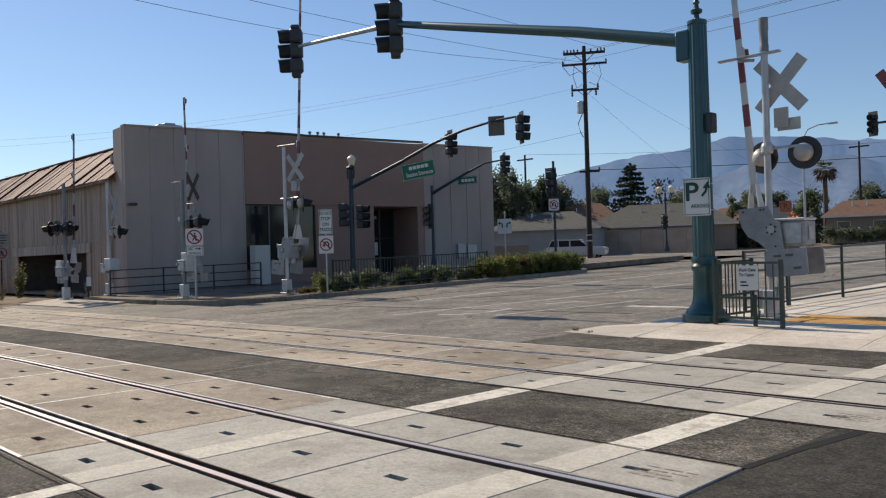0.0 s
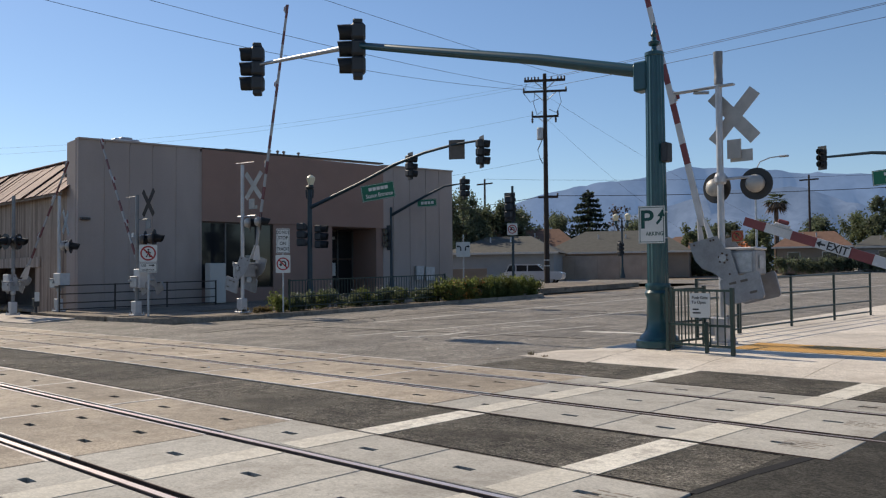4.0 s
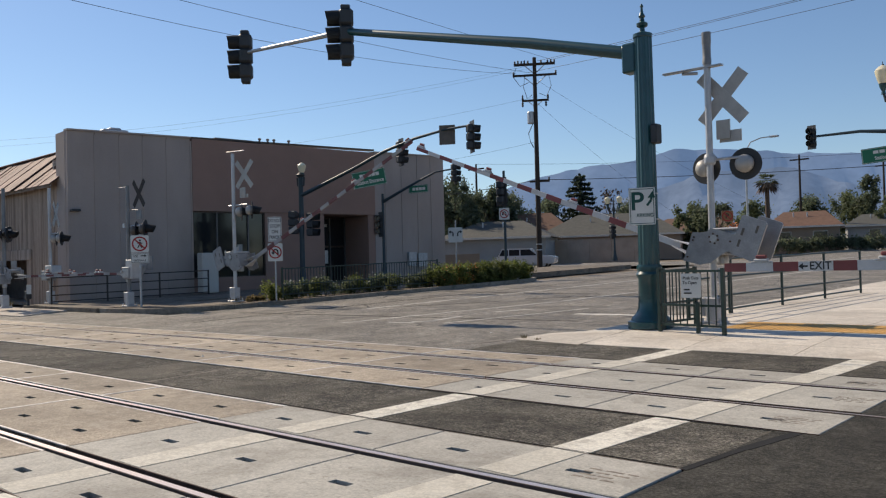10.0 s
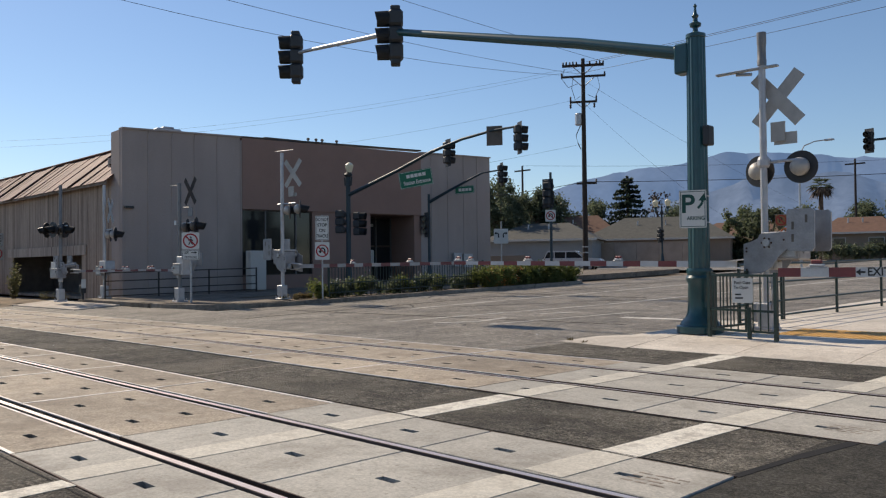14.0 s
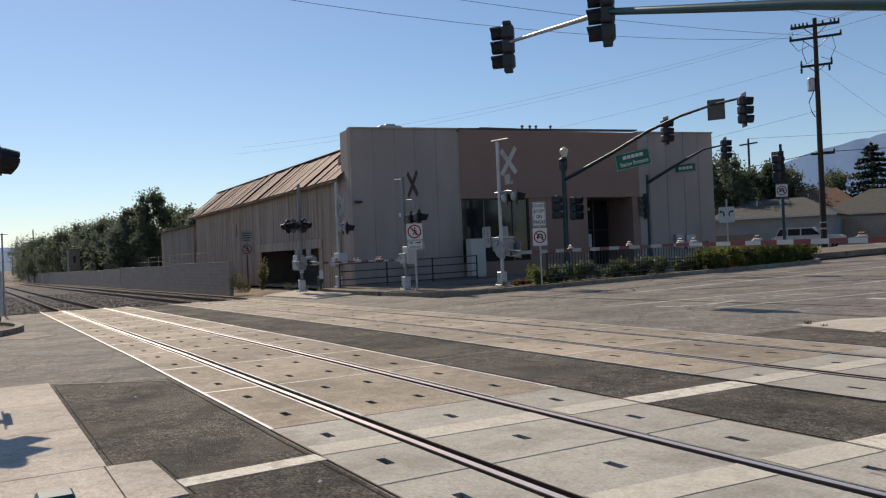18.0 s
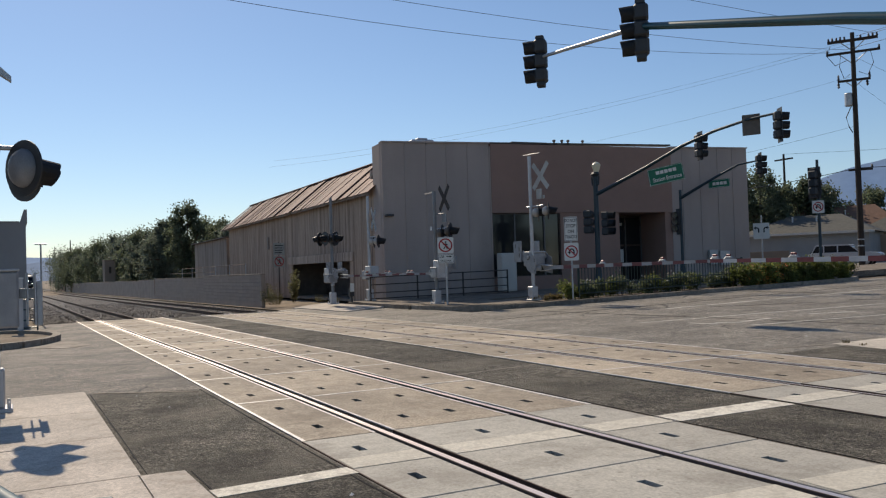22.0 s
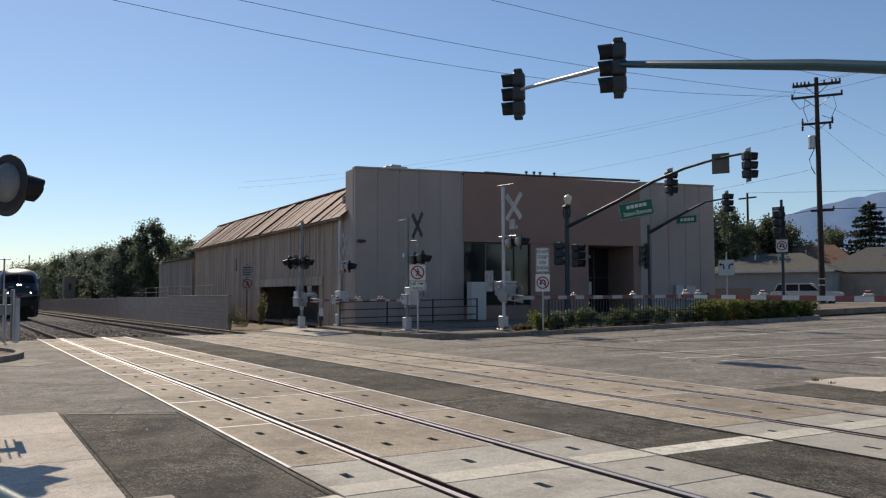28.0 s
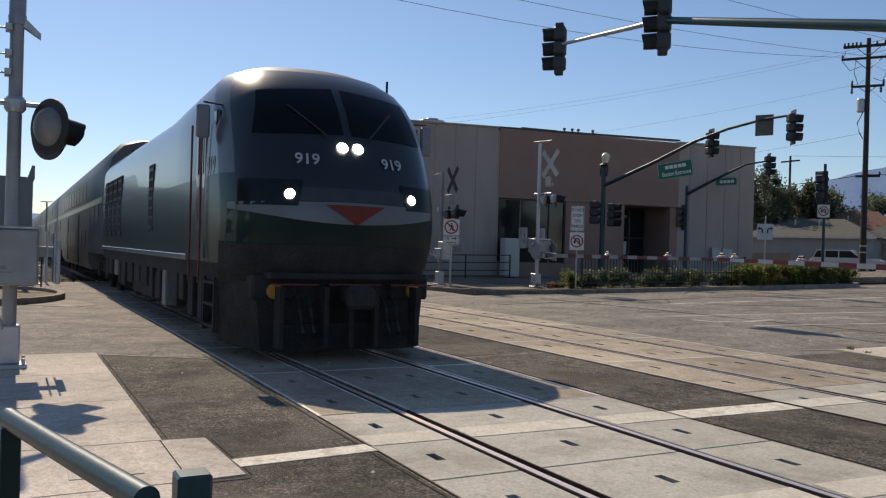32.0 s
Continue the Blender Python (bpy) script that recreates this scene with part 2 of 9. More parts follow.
MAST_GREY = mat("mast_grey_paint", (0.2, 0.205, 0.21), 0.5, 0.2, var=0.12, scale=5, fine=60, bump=0.05)
BACK_DARK = mat("sign_back_dark", (0.12, 0.105, 0.09), 0.6, 0.2, var=0.15, scale=5, fine=60, bump=0.03)
PAINT_OLD = mat("worn_road_paint", (0.62, 0.58, 0.51), 0.8, var=0.2, scale=3, fine=50, bump=0.2, stain=(0.2, 0.18, 0.15), stain_amt=0.8, stain_scale=2)
YELLOW = mat("tactile_yellow", (0.62, 0.35, 0.1), 0.7, var=0.12, scale=3, fine=60, rnd=0.06)
STEEL = mat("rail_steel_shiny", (0.92, 0.76, 0.66), 0.4, 0.9, var=0.12, scale=2, fine=120, bump=0.05)
EDGE_STEEL = mat("steel_edging", (0.74, 0.68, 0.6), 0.42, 0.35, var=0.3, scale=4, fine=60, bump=0.1)
FLANGE = mat("flangeway_grime", (0.075, 0.058, 0.047), 0.9, var=0.35, scale=5, fine=50, bump=0.3)
MECH = mat("mechanism_grey", (0.29, 0.295, 0.305), 0.45, 0.3, var=0.15, scale=5, fine=60, bump=0.06)
RAILHEAD = mat("rail_steel_dull", (0.1, 0.07, 0.055), 0.85, 0.0, var=0.3, scale=3, fine=90, bump=0.1)
RUSTY = mat("rail_steel_rusty", (0.09, 0.055, 0.04), 0.75, 0.4, var=0.3, scale=4, fine=60)
# Shade inside the loading bay, put into the colour of its faces.
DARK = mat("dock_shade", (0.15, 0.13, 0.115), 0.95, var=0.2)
BALLAST = ground_mat("ballast", (0.19, 0.168, 0.148), (0.32, 0.285, 0.25), (0.065, 0.055, 0.047), 0.8, 0.95, 3.0, 1.0, dirt=0.7)
DIRT = ground_mat("dry_earth", (0.24, 0.185, 0.13), (0.34, 0.28, 0.2), (0.12, 0.09, 0.062), 0.35, 0.95, 1.2, 0.6, dirt=0.6)
TIE = mat("tie_concrete", (0.24, 0.22, 0.2), 0.9, var=0.2)
TEAL = mat("teal_paint", (0.006, 0.055, 0.064), 0.35, var=0.12, scale=6, fine=90, bump=0.05, coat=0.3)
# Copy of the teal, with the far poles' shade put into the colour.
TEAL_FAR = mat("dark_teal_shaded", (0.014, 0.034, 0.046), 0.45, var=0.15, scale=6, fine=60, bump=0.04)
HANDRAIL = mat("grey_teal_paint", (0.03, 0.07, 0.07), 0.42, var=0.2, scale=5, fine=60, bump=0.08)
GREEN_RAIL = mat("dark_green_paint", (0.01, 0.03, 0.025), 0.4, var=0.15, scale=5, fine=90, bump=0.05)
BLACK = mat("black_paint", (0.025, 0.026, 0.028), 0.5, var=0.15, bump=0.03)
SIGNAL = mat("signal_housing_black", (0.032, 0.036, 0.04), 0.55, var=0.15, bump=0.04)
SILVER = mat("aluminium_paint", (0.46, 0.46, 0.47), 0.42, 0.35, var=0.1, scale=5, fine=90, bump=0.06)
GALV = mat("galvanised_steel", (0.42, 0.43, 0.44), 0.45, 0.55, var=0.15, scale=9, fine=70, bump=0.06)
BACKPLATE = mat("sheet_aluminium_back", (0.42, 0.4, 0.37), 0.5, 0.3, var=0.12, scale=5, fine=70, bump=0.05)
WHITE_SIGN = mat("sign_white", (0.64, 0.64, 0.61), 0.5, var=0.06, bump=0.02)
GREEN_SIGN = mat("sign_green", (0.005, 0.13, 0.07), 0.5, var=0.08, bump=0.02)
TEAL_SIGN = mat("sign_teal", (0.0, 0.055, 0.045), 0.5, var=0.06, bump=0.02)
SIGN_BLACK = mat("sign_black", (0.015, 0.015, 0.015), 0.5, bump=0.0)
SIGN_RED = mat("sign_red", (0.35, 0.02, 0.02), 0.5, bump=0.0)
ARM_RED = mat("arm_red", (0.2, 0.045, 0.045), 0.5, var=0.12, bump=0.03)
ARM_WHITE = mat("arm_white", (0.56, 0.55, 0.54), 0.5, var=0.1, bump=0.03)
# Darker white and red for the gate arms on the far side.
ARM_DULL = mat("arm_white_muted", (0.33, 0.325, 0.32), 0.55, var=0.15, bump=0.03)
ARM_RED_DULL = mat("arm_red_muted", (0.14, 0.04, 0.04), 0.55, var=0.15, bump=0.03)
RED_LENS = mat("red_lens_lit", (0.5, 0.02, 0.02), 0.3, emit=(1, 0.06, 0.03), strength=0.1, bump=0)
RED_DARK = mat("red_lens", (0.12, 0.012, 0.012), 0.2, bump=0)
GREEN_LENS = mat("dark_lens", (0.02, 0.03, 0.03), 0.2, bump=0)
LAMP_GLOBE = mat("lamp_globe_glass", (0.75, 0.68, 0.48), 0.35, var=0.05, bump=0)
TILT = mat("facade_tan", (0.385, 0.322, 0.288), 0.9, var=0.08, scale=0.7, fine=40, bump=0.15, stain=(0.27, 0.23, 0.19), stain_amt=0.35, stain_scale=0.6, stretch=(1, 1, 0.35))
TILT_BROWN = mat("facade_brown", (0.30, 0.19, 0.15), 0.9, var=0.07, scale=0.7, fine=40, bump=0.12, stain=(0.24, 0.16, 0.125), stain_amt=0.35, stain_scale=0.5)
GLASS = glass_mat("window_glass_dark", (0.02, 0.022, 0.024), 0.06)
FRAME_BR = mat("bronze_frame", (0.06, 0.045, 0.035), 0.4, 0.4, var=0.1, bump=0.03)
ROOFING = mat("grey_roofing", (0.16, 0.15, 0.14), 0.9, var=0.2, scale=2, fine=30)
RUST_ROOF = mat("rusty_sheet_roof", (0.2, 0.122, 0.1), 0.75, 0.15, var=0.5, scale=1.3, fine=14, bump=0.15, rnd=0.12, stain=(0.075, 0.036, 0.026), stain_amt=1.0, stain_scale=0.8, stretch=(4.5, 0.9, 0.9), world=True)
WARE = mat("corrugated_wall_tan", (0.44, 0.345, 0.27), 0.8, 0.05, var=0.22, scale=0.9, fine=20, bump=0.1, rnd=0.04, stain=(0.15, 0.1, 0.075), stain_amt=0.95, stain_scale=0.8, stretch=(6.0, 1, 0.22), world=True)
WARE_GREY = mat("corrugated_wall_grey", (0.27, 0.225, 0.19), 0.8, 0.1, var=0.25, scale=0.9, stain=(0.12, 0.075, 0.05), stain_amt=0.8, stain_scale=0.5, stretch=(3, 1, 0.3))
MULLION = mat("dull_aluminium", (0.14, 0.135, 0.13), 0.5, 0.3, var=0.1, bump=0.03)
# Greyer white for the signs by the weeds and some window panels.
SIGN_GREY = mat("sign_grey", (0.33, 0.33, 0.3), 0.6, var=0.15, scale=6, bump=0.02)
L_GREY = mat("near_mast_grey", (0.27, 0.272, 0.28), 0.45, 0.25, var=0.12, scale=5, fine=90, bump=0.06)
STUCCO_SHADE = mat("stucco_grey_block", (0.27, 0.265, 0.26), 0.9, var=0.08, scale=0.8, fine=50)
# Backlit look of the footway crossbuck, put into a near-black colour.
SILHOUETTE = mat("backlit_sign_metal", (0.03, 0.03, 0.032), 1.0, 0.0, var=0.15, bump=0.02)
BLOCKWALL = mat("block_wall_brown", (0.4, 0.315, 0.25), 0.92, var=0.12, scale=1.2, fine=40, bump=0.25, rnd=0.06)
STUCCO_W = mat("stucco_white", (0.58, 0.55, 0.5), 0.9, var=0.07, scale=0.8, fine=50)
STUCCO_G = mat("stucco_grey", (0.29, 0.295, 0.29), 0.9, var=0.08, scale=0.8, fine=50)
STUCCO_TAN = mat("stucco_tan", (0.25, 0.2, 0.155), 0.9, var=0.08, scale=0.8, fine=50)
SHINGLE_G = mat("shingle_grey", (0.09, 0.088, 0.075), 0.9, var=0.15, scale=3, fine=20, bump=0.3)
SHINGLE_B = mat("shingle_brown", (0.155, 0.085, 0.055), 0.9, var=0.15, scale=3, fine=20, bump=0.3)
LEAF_A = leaf_mat("leaves_dark", (0.125, 0.15, 0.09))
# Haze before the railway trees is put into these paler, cooler leaves.
LEAF_RAIL = leaf_mat("leaves_railway_haze", (0.15, 0.178, 0.13))
LEAF_B = leaf_mat("leaves_mid", (0.13, 0.155, 0.08))
LEAF_HEDGE = leaf_mat("hedge_leaves", (0.14, 0.165, 0.045), 0.45)
LEAF_PINE = leaf_mat("conifer_needles", (0.05, 0.068, 0.045), 0.35)
FLOWER = mat("orange_flowers", (0.5, 0.16, 0.03), 0.6, var=0.3, bump=0)
WEED_DRY = leaf_mat("dry_grass", (0.22, 0.17, 0.08), 0.3)
WEED_GREEN = leaf_mat("weed_leaves", (0.15, 0.15, 0.07), 0.4)
BARK = mat("bark", (0.12, 0.085, 0.06), 0.95, var=0.3, scale=4, fine=25, bump=0.5)
POLE_WOOD = mat("pole_wood", (0.034, 0.026, 0.021), 0.9, var=0.25, scale=3, fine=30, bump=0.3, stretch=(4, 4, 0.5))
WIRE = mat("wire", (0.03, 0.03, 0.033), 0.6, bump=0)
CAR_WHITE = mat("car_paint_white", (0.55, 0.56, 0.58), 0.25, var=0.03, bump=0, coat=0.6)
TYRE = mat("tyre_rubber", (0.02, 0.02, 0.02), 0.9, var=0.2)
LOCO_DARK = mat("loco_paint_dark", (0.017, 0.02, 0.024), 0.28, var=0.06, bump=0, coat=0.1)
LOCO_GREY = mat("loco_paint_grey", (0.11, 0.118, 0.125), 0.25, 0.25, var=0.1, bump=0.01, coat=0.3)
LOCO_ROOF = mat("loco_roof_grey", (0.07, 0.075, 0.08), 0.5, 0.1, var=0.15, scale=2, bump=0.02)
LOCO_GREEN = mat("loco_paint_green", (0.006, 0.035, 0.032), 0.3, var=0.1, bump=0, coat=0.05)
LOCO_SILVER = mat("loco_band_silver", (0.27, 0.275, 0.28), 0.3, 0.3, var=0.06, bump=0, coat=0.4)
LOCO_RED = mat("loco_orange_red", (0.34, 0.05, 0.026), 0.4, var=0.05, bump=0)
LOCO_GLASS = glass_mat("windscreen_glass", (0.006, 0.007, 0.009), 0.08)
UNDER = mat("underframe_grime", (0.03, 0.028, 0.027), 0.95, 0.0, var=0.35, scale=3, fine=30)
COACH = mat("coach_silver", (0.1, 0.108, 0.115), 0.5, 0.1, var=0.08, scale=1, fine=30, bump=0.01)
RAIL_RED = mat("handrail_red", (0.16, 0.022, 0.018), 0.5, var=0.1, bump=0)
HEAD = mat("headlight_lit", (1, 1, 1), 0.2, emit=(1, 0.96, 0.85), strength=8.0, bump=0)
AMBER = mat("amber_marker", (0.5, 0.25, 0.03), 0.4, bump=0)
COACH_GLASS = mat("coach_window", (0.02, 0.024, 0.028), 0.35, var=0.1, bump=0)
NUMBER = mat("number_paint", (0.42, 0.42, 0.42), 0.5, bump=0)
# Distance haze on both ranges is put into bluish colour and a faint glow.
MOUNT = mat("far_mountain_haze", (0.055, 0.075, 0.11), 1.0, var=0.3, scale=0.004, fine=0.02, bump=0, emit=(0.29, 0.46, 0.78), strength=0.33)
MOUNT_NEAR = mat("near_mountain_haze", (0.06, 0.075, 0.1), 1.0, var=0.4, scale=0.005, fine=0.025, bump=0, emit=(0.27, 0.42, 0.7), strength=0.28)


# ---- building tools ----
def T(x):
    """The railway falls gently to the west."""
    return 0.0062 * max(min(x + 14, 0), -190)


def G(x, y):
    """The height of the ground."""
    k = min(max((x + 22) / 14, 0), 1)
    s = max(0.0, y - 11)
    s = min(s, 140) + 0.25 * max(0, s - 140) if s < 600 else 255
    return s * (0.02 * (1 - k) + 0.01 * k) + T(x) * min(max((12.4 - y) / 1.4, 0), 1)


def box(bm, x0, x1, y0, y1, z0, z1, bevel=0.0):
    vs = [bm.verts.new((x, y, z)) for z in (z0, z1) for y in (y0, y1) for x in (x0, x1)]
    fs = [bm.faces.new([vs[i] for i in q]) for q in ((0, 2, 3, 1), (4, 5, 7, 6), (0, 1, 5, 4), (2, 6, 7, 3), (0, 4, 6, 2), (1, 3, 7, 5))]
    if bevel:
        es = list({e for f in fs for e in f.edges})
        bmesh.ops.bevel(bm, geom=es, offset=bevel, segments=1, affect="EDGES")


def long_box(bm, x0, x1, y0, y1, z0, z1):
    """A bar along the track that follows its grade."""
    xs = sorted({x0, x1, *[c for c in (-204, -14) if x0 < c < x1]})
    rings = [[bm.verts.new((x, y, z + T(x))) for y, z in ((y0, z0), (y1, z0), (y1, z1), (y0, z1))] for x in xs]
    for a, b in zip(rings, rings[1:]):
        for i in range(4):
            bm.faces.new((a[i], a[(i + 1) % 4], b[(i + 1) % 4], b[i]))
    bm.faces.new(rings[0][::-1])
    bm.faces.new(rings[-1])


def rod(bm, p, q, r0, r1=None, n=10, cap=True):
    p, q = Vector(p), Vector(q)
    r1 = r0 if r1 is None else r1
    d = (q - p).normalized()
    a = d.orthogonal().normalized()
    b = d.cross(a)
    ra = [bm.verts.new(p + (a * math.cos(2 * math.pi * i / n) + b * math.sin(2 * math.pi * i / n)) * r0) for i in range(n)]
    rb = [bm.verts.new(q + (a * math.cos(2 * math.pi * i / n) + b * math.sin(2 * math.pi * i / n)) * r1) for i in range(n)]
    for i in range(n):
        bm.faces.new((ra[i], ra[(i + 1) % n], rb[(i + 1) % n], rb[i]))
    if cap:
        bm.faces.new(ra[::-1])
        bm.faces.new(rb)


def tube(bm, pts, r, n=8):
    pts = [Vector(p) for p in pts]
    rs = r if isinstance(r, (list, tuple)) else [r] * len(pts)
    rings = []
    ref = Vector((0, 0, 1))
    for i, p in enumerate(pts):
        d = (pts[min(i + 1, len(pts) - 1)] - pts[max(i - 1, 0)]).normalized()
        a = d.cross(ref)
        a = a.normalized() if a.length > 0.05 else d.orthogonal().normalized()
        b = d.cross(a)
        rings.append([bm.verts.new(p + (a * math.cos(2 * math.pi * k / n) + b * math.sin(2 * math.pi * k / n)) * rs[i]) for k in range(n)])
    for u, v in zip(rings, rings[1:]):
        for k in range(n):
            bm.faces.new((u[k], u[(k + 1) % n], v[(k + 1) % n], v[k]))
    bm.faces.new(rings[0][::-1])
    bm.faces.new(rings[-1])


def lathe(bm, prof, n=16, at=(0, 0, 0)):
    rings = []
    for r, z in prof:
        rings.append([bm.verts.new((at[0] + r * math.cos(2 * math.pi * k / n), at[1] + r * math.sin(2 * math.pi * k / n), at[2] + z)) for k in range(n)])
    for u, v in zip(rings, rings[1:]):
        for k in range(n):
            bm.faces.new((u[k], u[(k + 1) % n], v[(k + 1) % n], v[k]))
    bm.faces.new(rings[0][::-1])
    bm.faces.new(rings[-1])


def prism(bm, pts, d):
    """A plate: polygon pts, thickened by the vector d."""
    d = Vector(d)
    a = [bm.verts.new(Vector(p)) for p in pts]
    b = [bm.verts.new(Vector(p) + d) for p in pts]
    n = len(a)
    bm.faces.new(a[::-1])
    bm.faces.new(b)
    for i in range(n):
        bm.faces.new((a[i], a[(i + 1) % n], b[(i + 1) % n], b[i]))


def mesh_of(bm, name, material, smooth=False):
    bmesh.ops.recalc_face_normals(bm, faces=bm.faces[:])
    me = bpy.data.meshes.new(name)
    bm.to_mesh(me)
    bm.free()
    me.materials.append(material)
    if smooth:
        me.polygons.foreach_set("use_smooth", [True] * len(me.polygons))
        me.set_sharp_from_angle(angle=radians(40))
    return me


def part(name, bm, material, parent, label="", smooth=False, m=None):
    ob = new(name, mesh_of(bm, name, material, smooth))
    ob.parent = parent
    if m is not None:
        ob.matrix_basis = m
    if label:
        ob["label"] = label
    return ob


def piece(name, me, parent, m):
    ob = new(name, me)
    ob.parent = parent
    ob.matrix_basis = m
    return ob


def thing(name, m, label, category, group="", kind=""):
    ob = new(name)
    ob.empty_display_size = 0.2
    ob.matrix_basis = m
    return tagged(ob, label, category, group, kind)


def P(fn, *a, **k):
    bm = bmesh.new()
    fn(bm, *a, **k)
    return bm


def text_mesh(s, size, material, name="lettering"):
    cu = bpy.data.curves.new(name, "FONT")
    cu.offset = size * 0.018
    cu.body, cu.size, cu.extrude, cu.align_x, cu.align_y = s, size, 0.0015, "CENTER", "CENTER"
    tmp = bpy.data.objects.new(name, cu)
    scene.collection.objects.link(tmp)
    me = bpy.data.meshes.new_from_object(tmp)
    bpy.data.objects.remove(tmp)
    me.materials.clear()
    me.materials.append(material)
    return me


def letters(s, size, material, parent, m, stretch=1.0, name="lettering"):
    mes = [text_mesh(w, size, material, name) for w in s.split()]
    ws = [max(v.co.x for v in me.vertices) - min(v.co.x for v in me.vertices) for me in mes]
    x = -(sum(ws) + size * 0.3 * (len(ws) - 1)) / 2
    for me, w in zip(mes, ws):
        ob = new(name, me)
        ob.parent = parent
        ob.matrix_basis = m @ pose((x + w / 2) * stretch, 0, 0) @ Matrix.Diagonal((stretch, 1, 1, 1))
        x += w + size * 0.3
    return ob


def sheet(name, x0, x1, y0, y1, dz, material, step=2.0, label="", parent=None, kind="structure"):
    """A surface that follows the ground's grade."""
    nx, ny = max(1, round((x1 - x0) / step)), max(1, round((y1 - y0) / step))
    xs, ys = np.linspace(x0, x1, nx + 1), np.linspace(y0, y1, ny + 1)
    vs = [(x, y, G(x, y) + dz) for y in ys for x in xs]
    fs = [(j * (nx + 1) + i, j * (nx + 1) + i + 1, (j + 1) * (nx + 1) + i + 1, (j + 1) * (nx + 1) + i) for j in range(ny) for i in range(nx)]
    me = bpy.data.meshes.new(name)
    me.from_pydata(vs, [], fs)
    me.materials.append(material)
    ob = new(name, me)
    if parent:
        ob.parent = parent
    return tagged(ob, label, "", "", kind)


def slab(bm, poly, dz, thick):
    """A plate on the ground's grade with the plan poly."""
    a = [bm.verts.new((x, y, G(x, y) + dz)) for x, y in poly]
    b = [bm.verts.new((x, y, G(x, y) + dz - thick)) for x, y in poly]
    n = len(a)
    bm.faces.new(a)
    bm.faces.new(b[::-1])
    for i in range(n):
        bm.faces.new((a[i], a[(i + 1) % n], b[(i + 1) % n], b[i]))


def strip(bm, p, q, w, dz, thick=0.004, cut=1.0):
    """A painted stripe from p to q on the grade."""
    p, q = Vector(p), Vector(q)
    n = max(1, round((q - p).length / cut))
    s = Vector((-(q - p).y, (q - p).x)).normalized() * w / 2
    for i in range(n):
        a, b = p.lerp(q, i / n), p.lerp(q, (i + 1) / n)
        slab(bm, [tuple(a - s), tuple(b - s), tuple(b + s), tuple(a + s)], dz, thick)

# ---- ground ----
def ground():
    xs = [-4000, -1500, -600, -300, -150, -100, -60, -40, -30, -22, -15, -8, 0, 20, 60, 200, 1000, 4000]
    ys = [-4000, -1000, -200, -60, -20, 0, 11, 20, 30, 40, 55, 75, 100, 150, 250, 500, 611, 1500, 4000]
    vs = [(x, y, G(x, y) - 0.22) for y in ys for x in xs]
    n = len(xs)
    fs = [(j * n + i, j * n + i + 1, (j + 1) * n + i + 1, (j + 1) * n + i) for j in range(len(ys) - 1) for i in range(n - 1)]
    me = bpy.data.meshes.new("ground")
    me.from_pydata(vs, [], fs)
    me.materials.append(DIRT)
    tagged(new("ground", me), "dry brown earth round the crossing", "ground", "", "structure")


XE, XW = -2.63, -34.2  # ends of the concrete crossing


def roads():
    sheet("road", XW, -2.6, -40, 2.26, -0.004, ASPHALT, 3, "worn grey asphalt beside the near track")
    sheet("road", XW, -2.6, 5.47, 7.09, -0.003, ASPHALT_MID, 1.5, "dark asphalt strip between the two tracks")
    sheet("road", -35.8, -7.6, 10.51, 13.2, -0.004, STREET, 1.5, "grey asphalt beyond the far track")
    sheet("road", -23.3, -8.0, 13.2, 400, -0.006, STREET, 3, "wide worn asphalt street rising to the north")
    sheet("road", -9.0, 40, 10.51, 12.12, -0.001, ASPHALT_MID, 1.2, "dark asphalt strip before the footway")
    sheet("road", -120, -23.3, 51, 60, -0.004, STREET, 4, "side street past the houses")
    sheet("road", -2.615, 40, -40, 10.51, -0.002, ASPHALT_NEW, 3, "fresh black asphalt round the rails")
    sheet("track_bed", XW - 2, XE + 0.02, 2.2, 5.55, -0.042, FLANGE, 5, "dark bed under the concrete panels")
    sheet("track_bed", XW - 2, XE + 0.02, 7.0, 10.6, -0.042, FLANGE, 5, "dark bed under the concrete panels")
    bm = bmesh.new()
    slab(bm, [(-11.75, 0.865), (-6.62, 0.865), (-6.6, 1.18), (-5.42, 1.2), (-5.4, 0.74), (-3.4, 0.74), (-3.4, -3.5), (-2.62, -3.5), (-2.62, 2.24), (-11.2, 2.24)], 0.0, 0.02)
    tagged(part("asphalt_patch", bm, ASPHALT_MID, None), "dark patched asphalt beside the near track", "asphalt", "", "structure")
    # ballast to the west
    sheet("ballast", -800, XW, 0.9, 11.2, -0.17, BALLAST, 4, "grey ballast under the open track")
    sheet("verge", -800, -36.0, 11.2, 60, -0.1, DIRT, 8, "dry earth by the warehouse")


def rail(y):
    top = P(long_box, -700, 45, y - 0.036, y + 0.036, -0.035, 0.004)
    r = thing("rail", pose(0, 0, 0), "steel running rail with a bright worn head", "rail", "rails", "structure")
    part("rail_head", top, RAILHEAD, r, "dull brown railhead")
    band = 0.026 if y < 6 else 0.006  # wide on the near track's rails, thin on the far track's
    part("running_band", P(long_box, XW - 1.0, 45, y - band, y + band + 0.002, 0.004, 0.0055), STEEL, r, "bright worn running band")
    bm = bmesh.new()
    long_box(bm, -700, 45, y - 0.012, y + 0.012, -0.15, -0.035)
    long_box(bm, -700, 45, y - 0.07, y + 0.07, -0.17, -0.15)
    part("rail_web", bm, RUSTY, r, "rusty rail web")


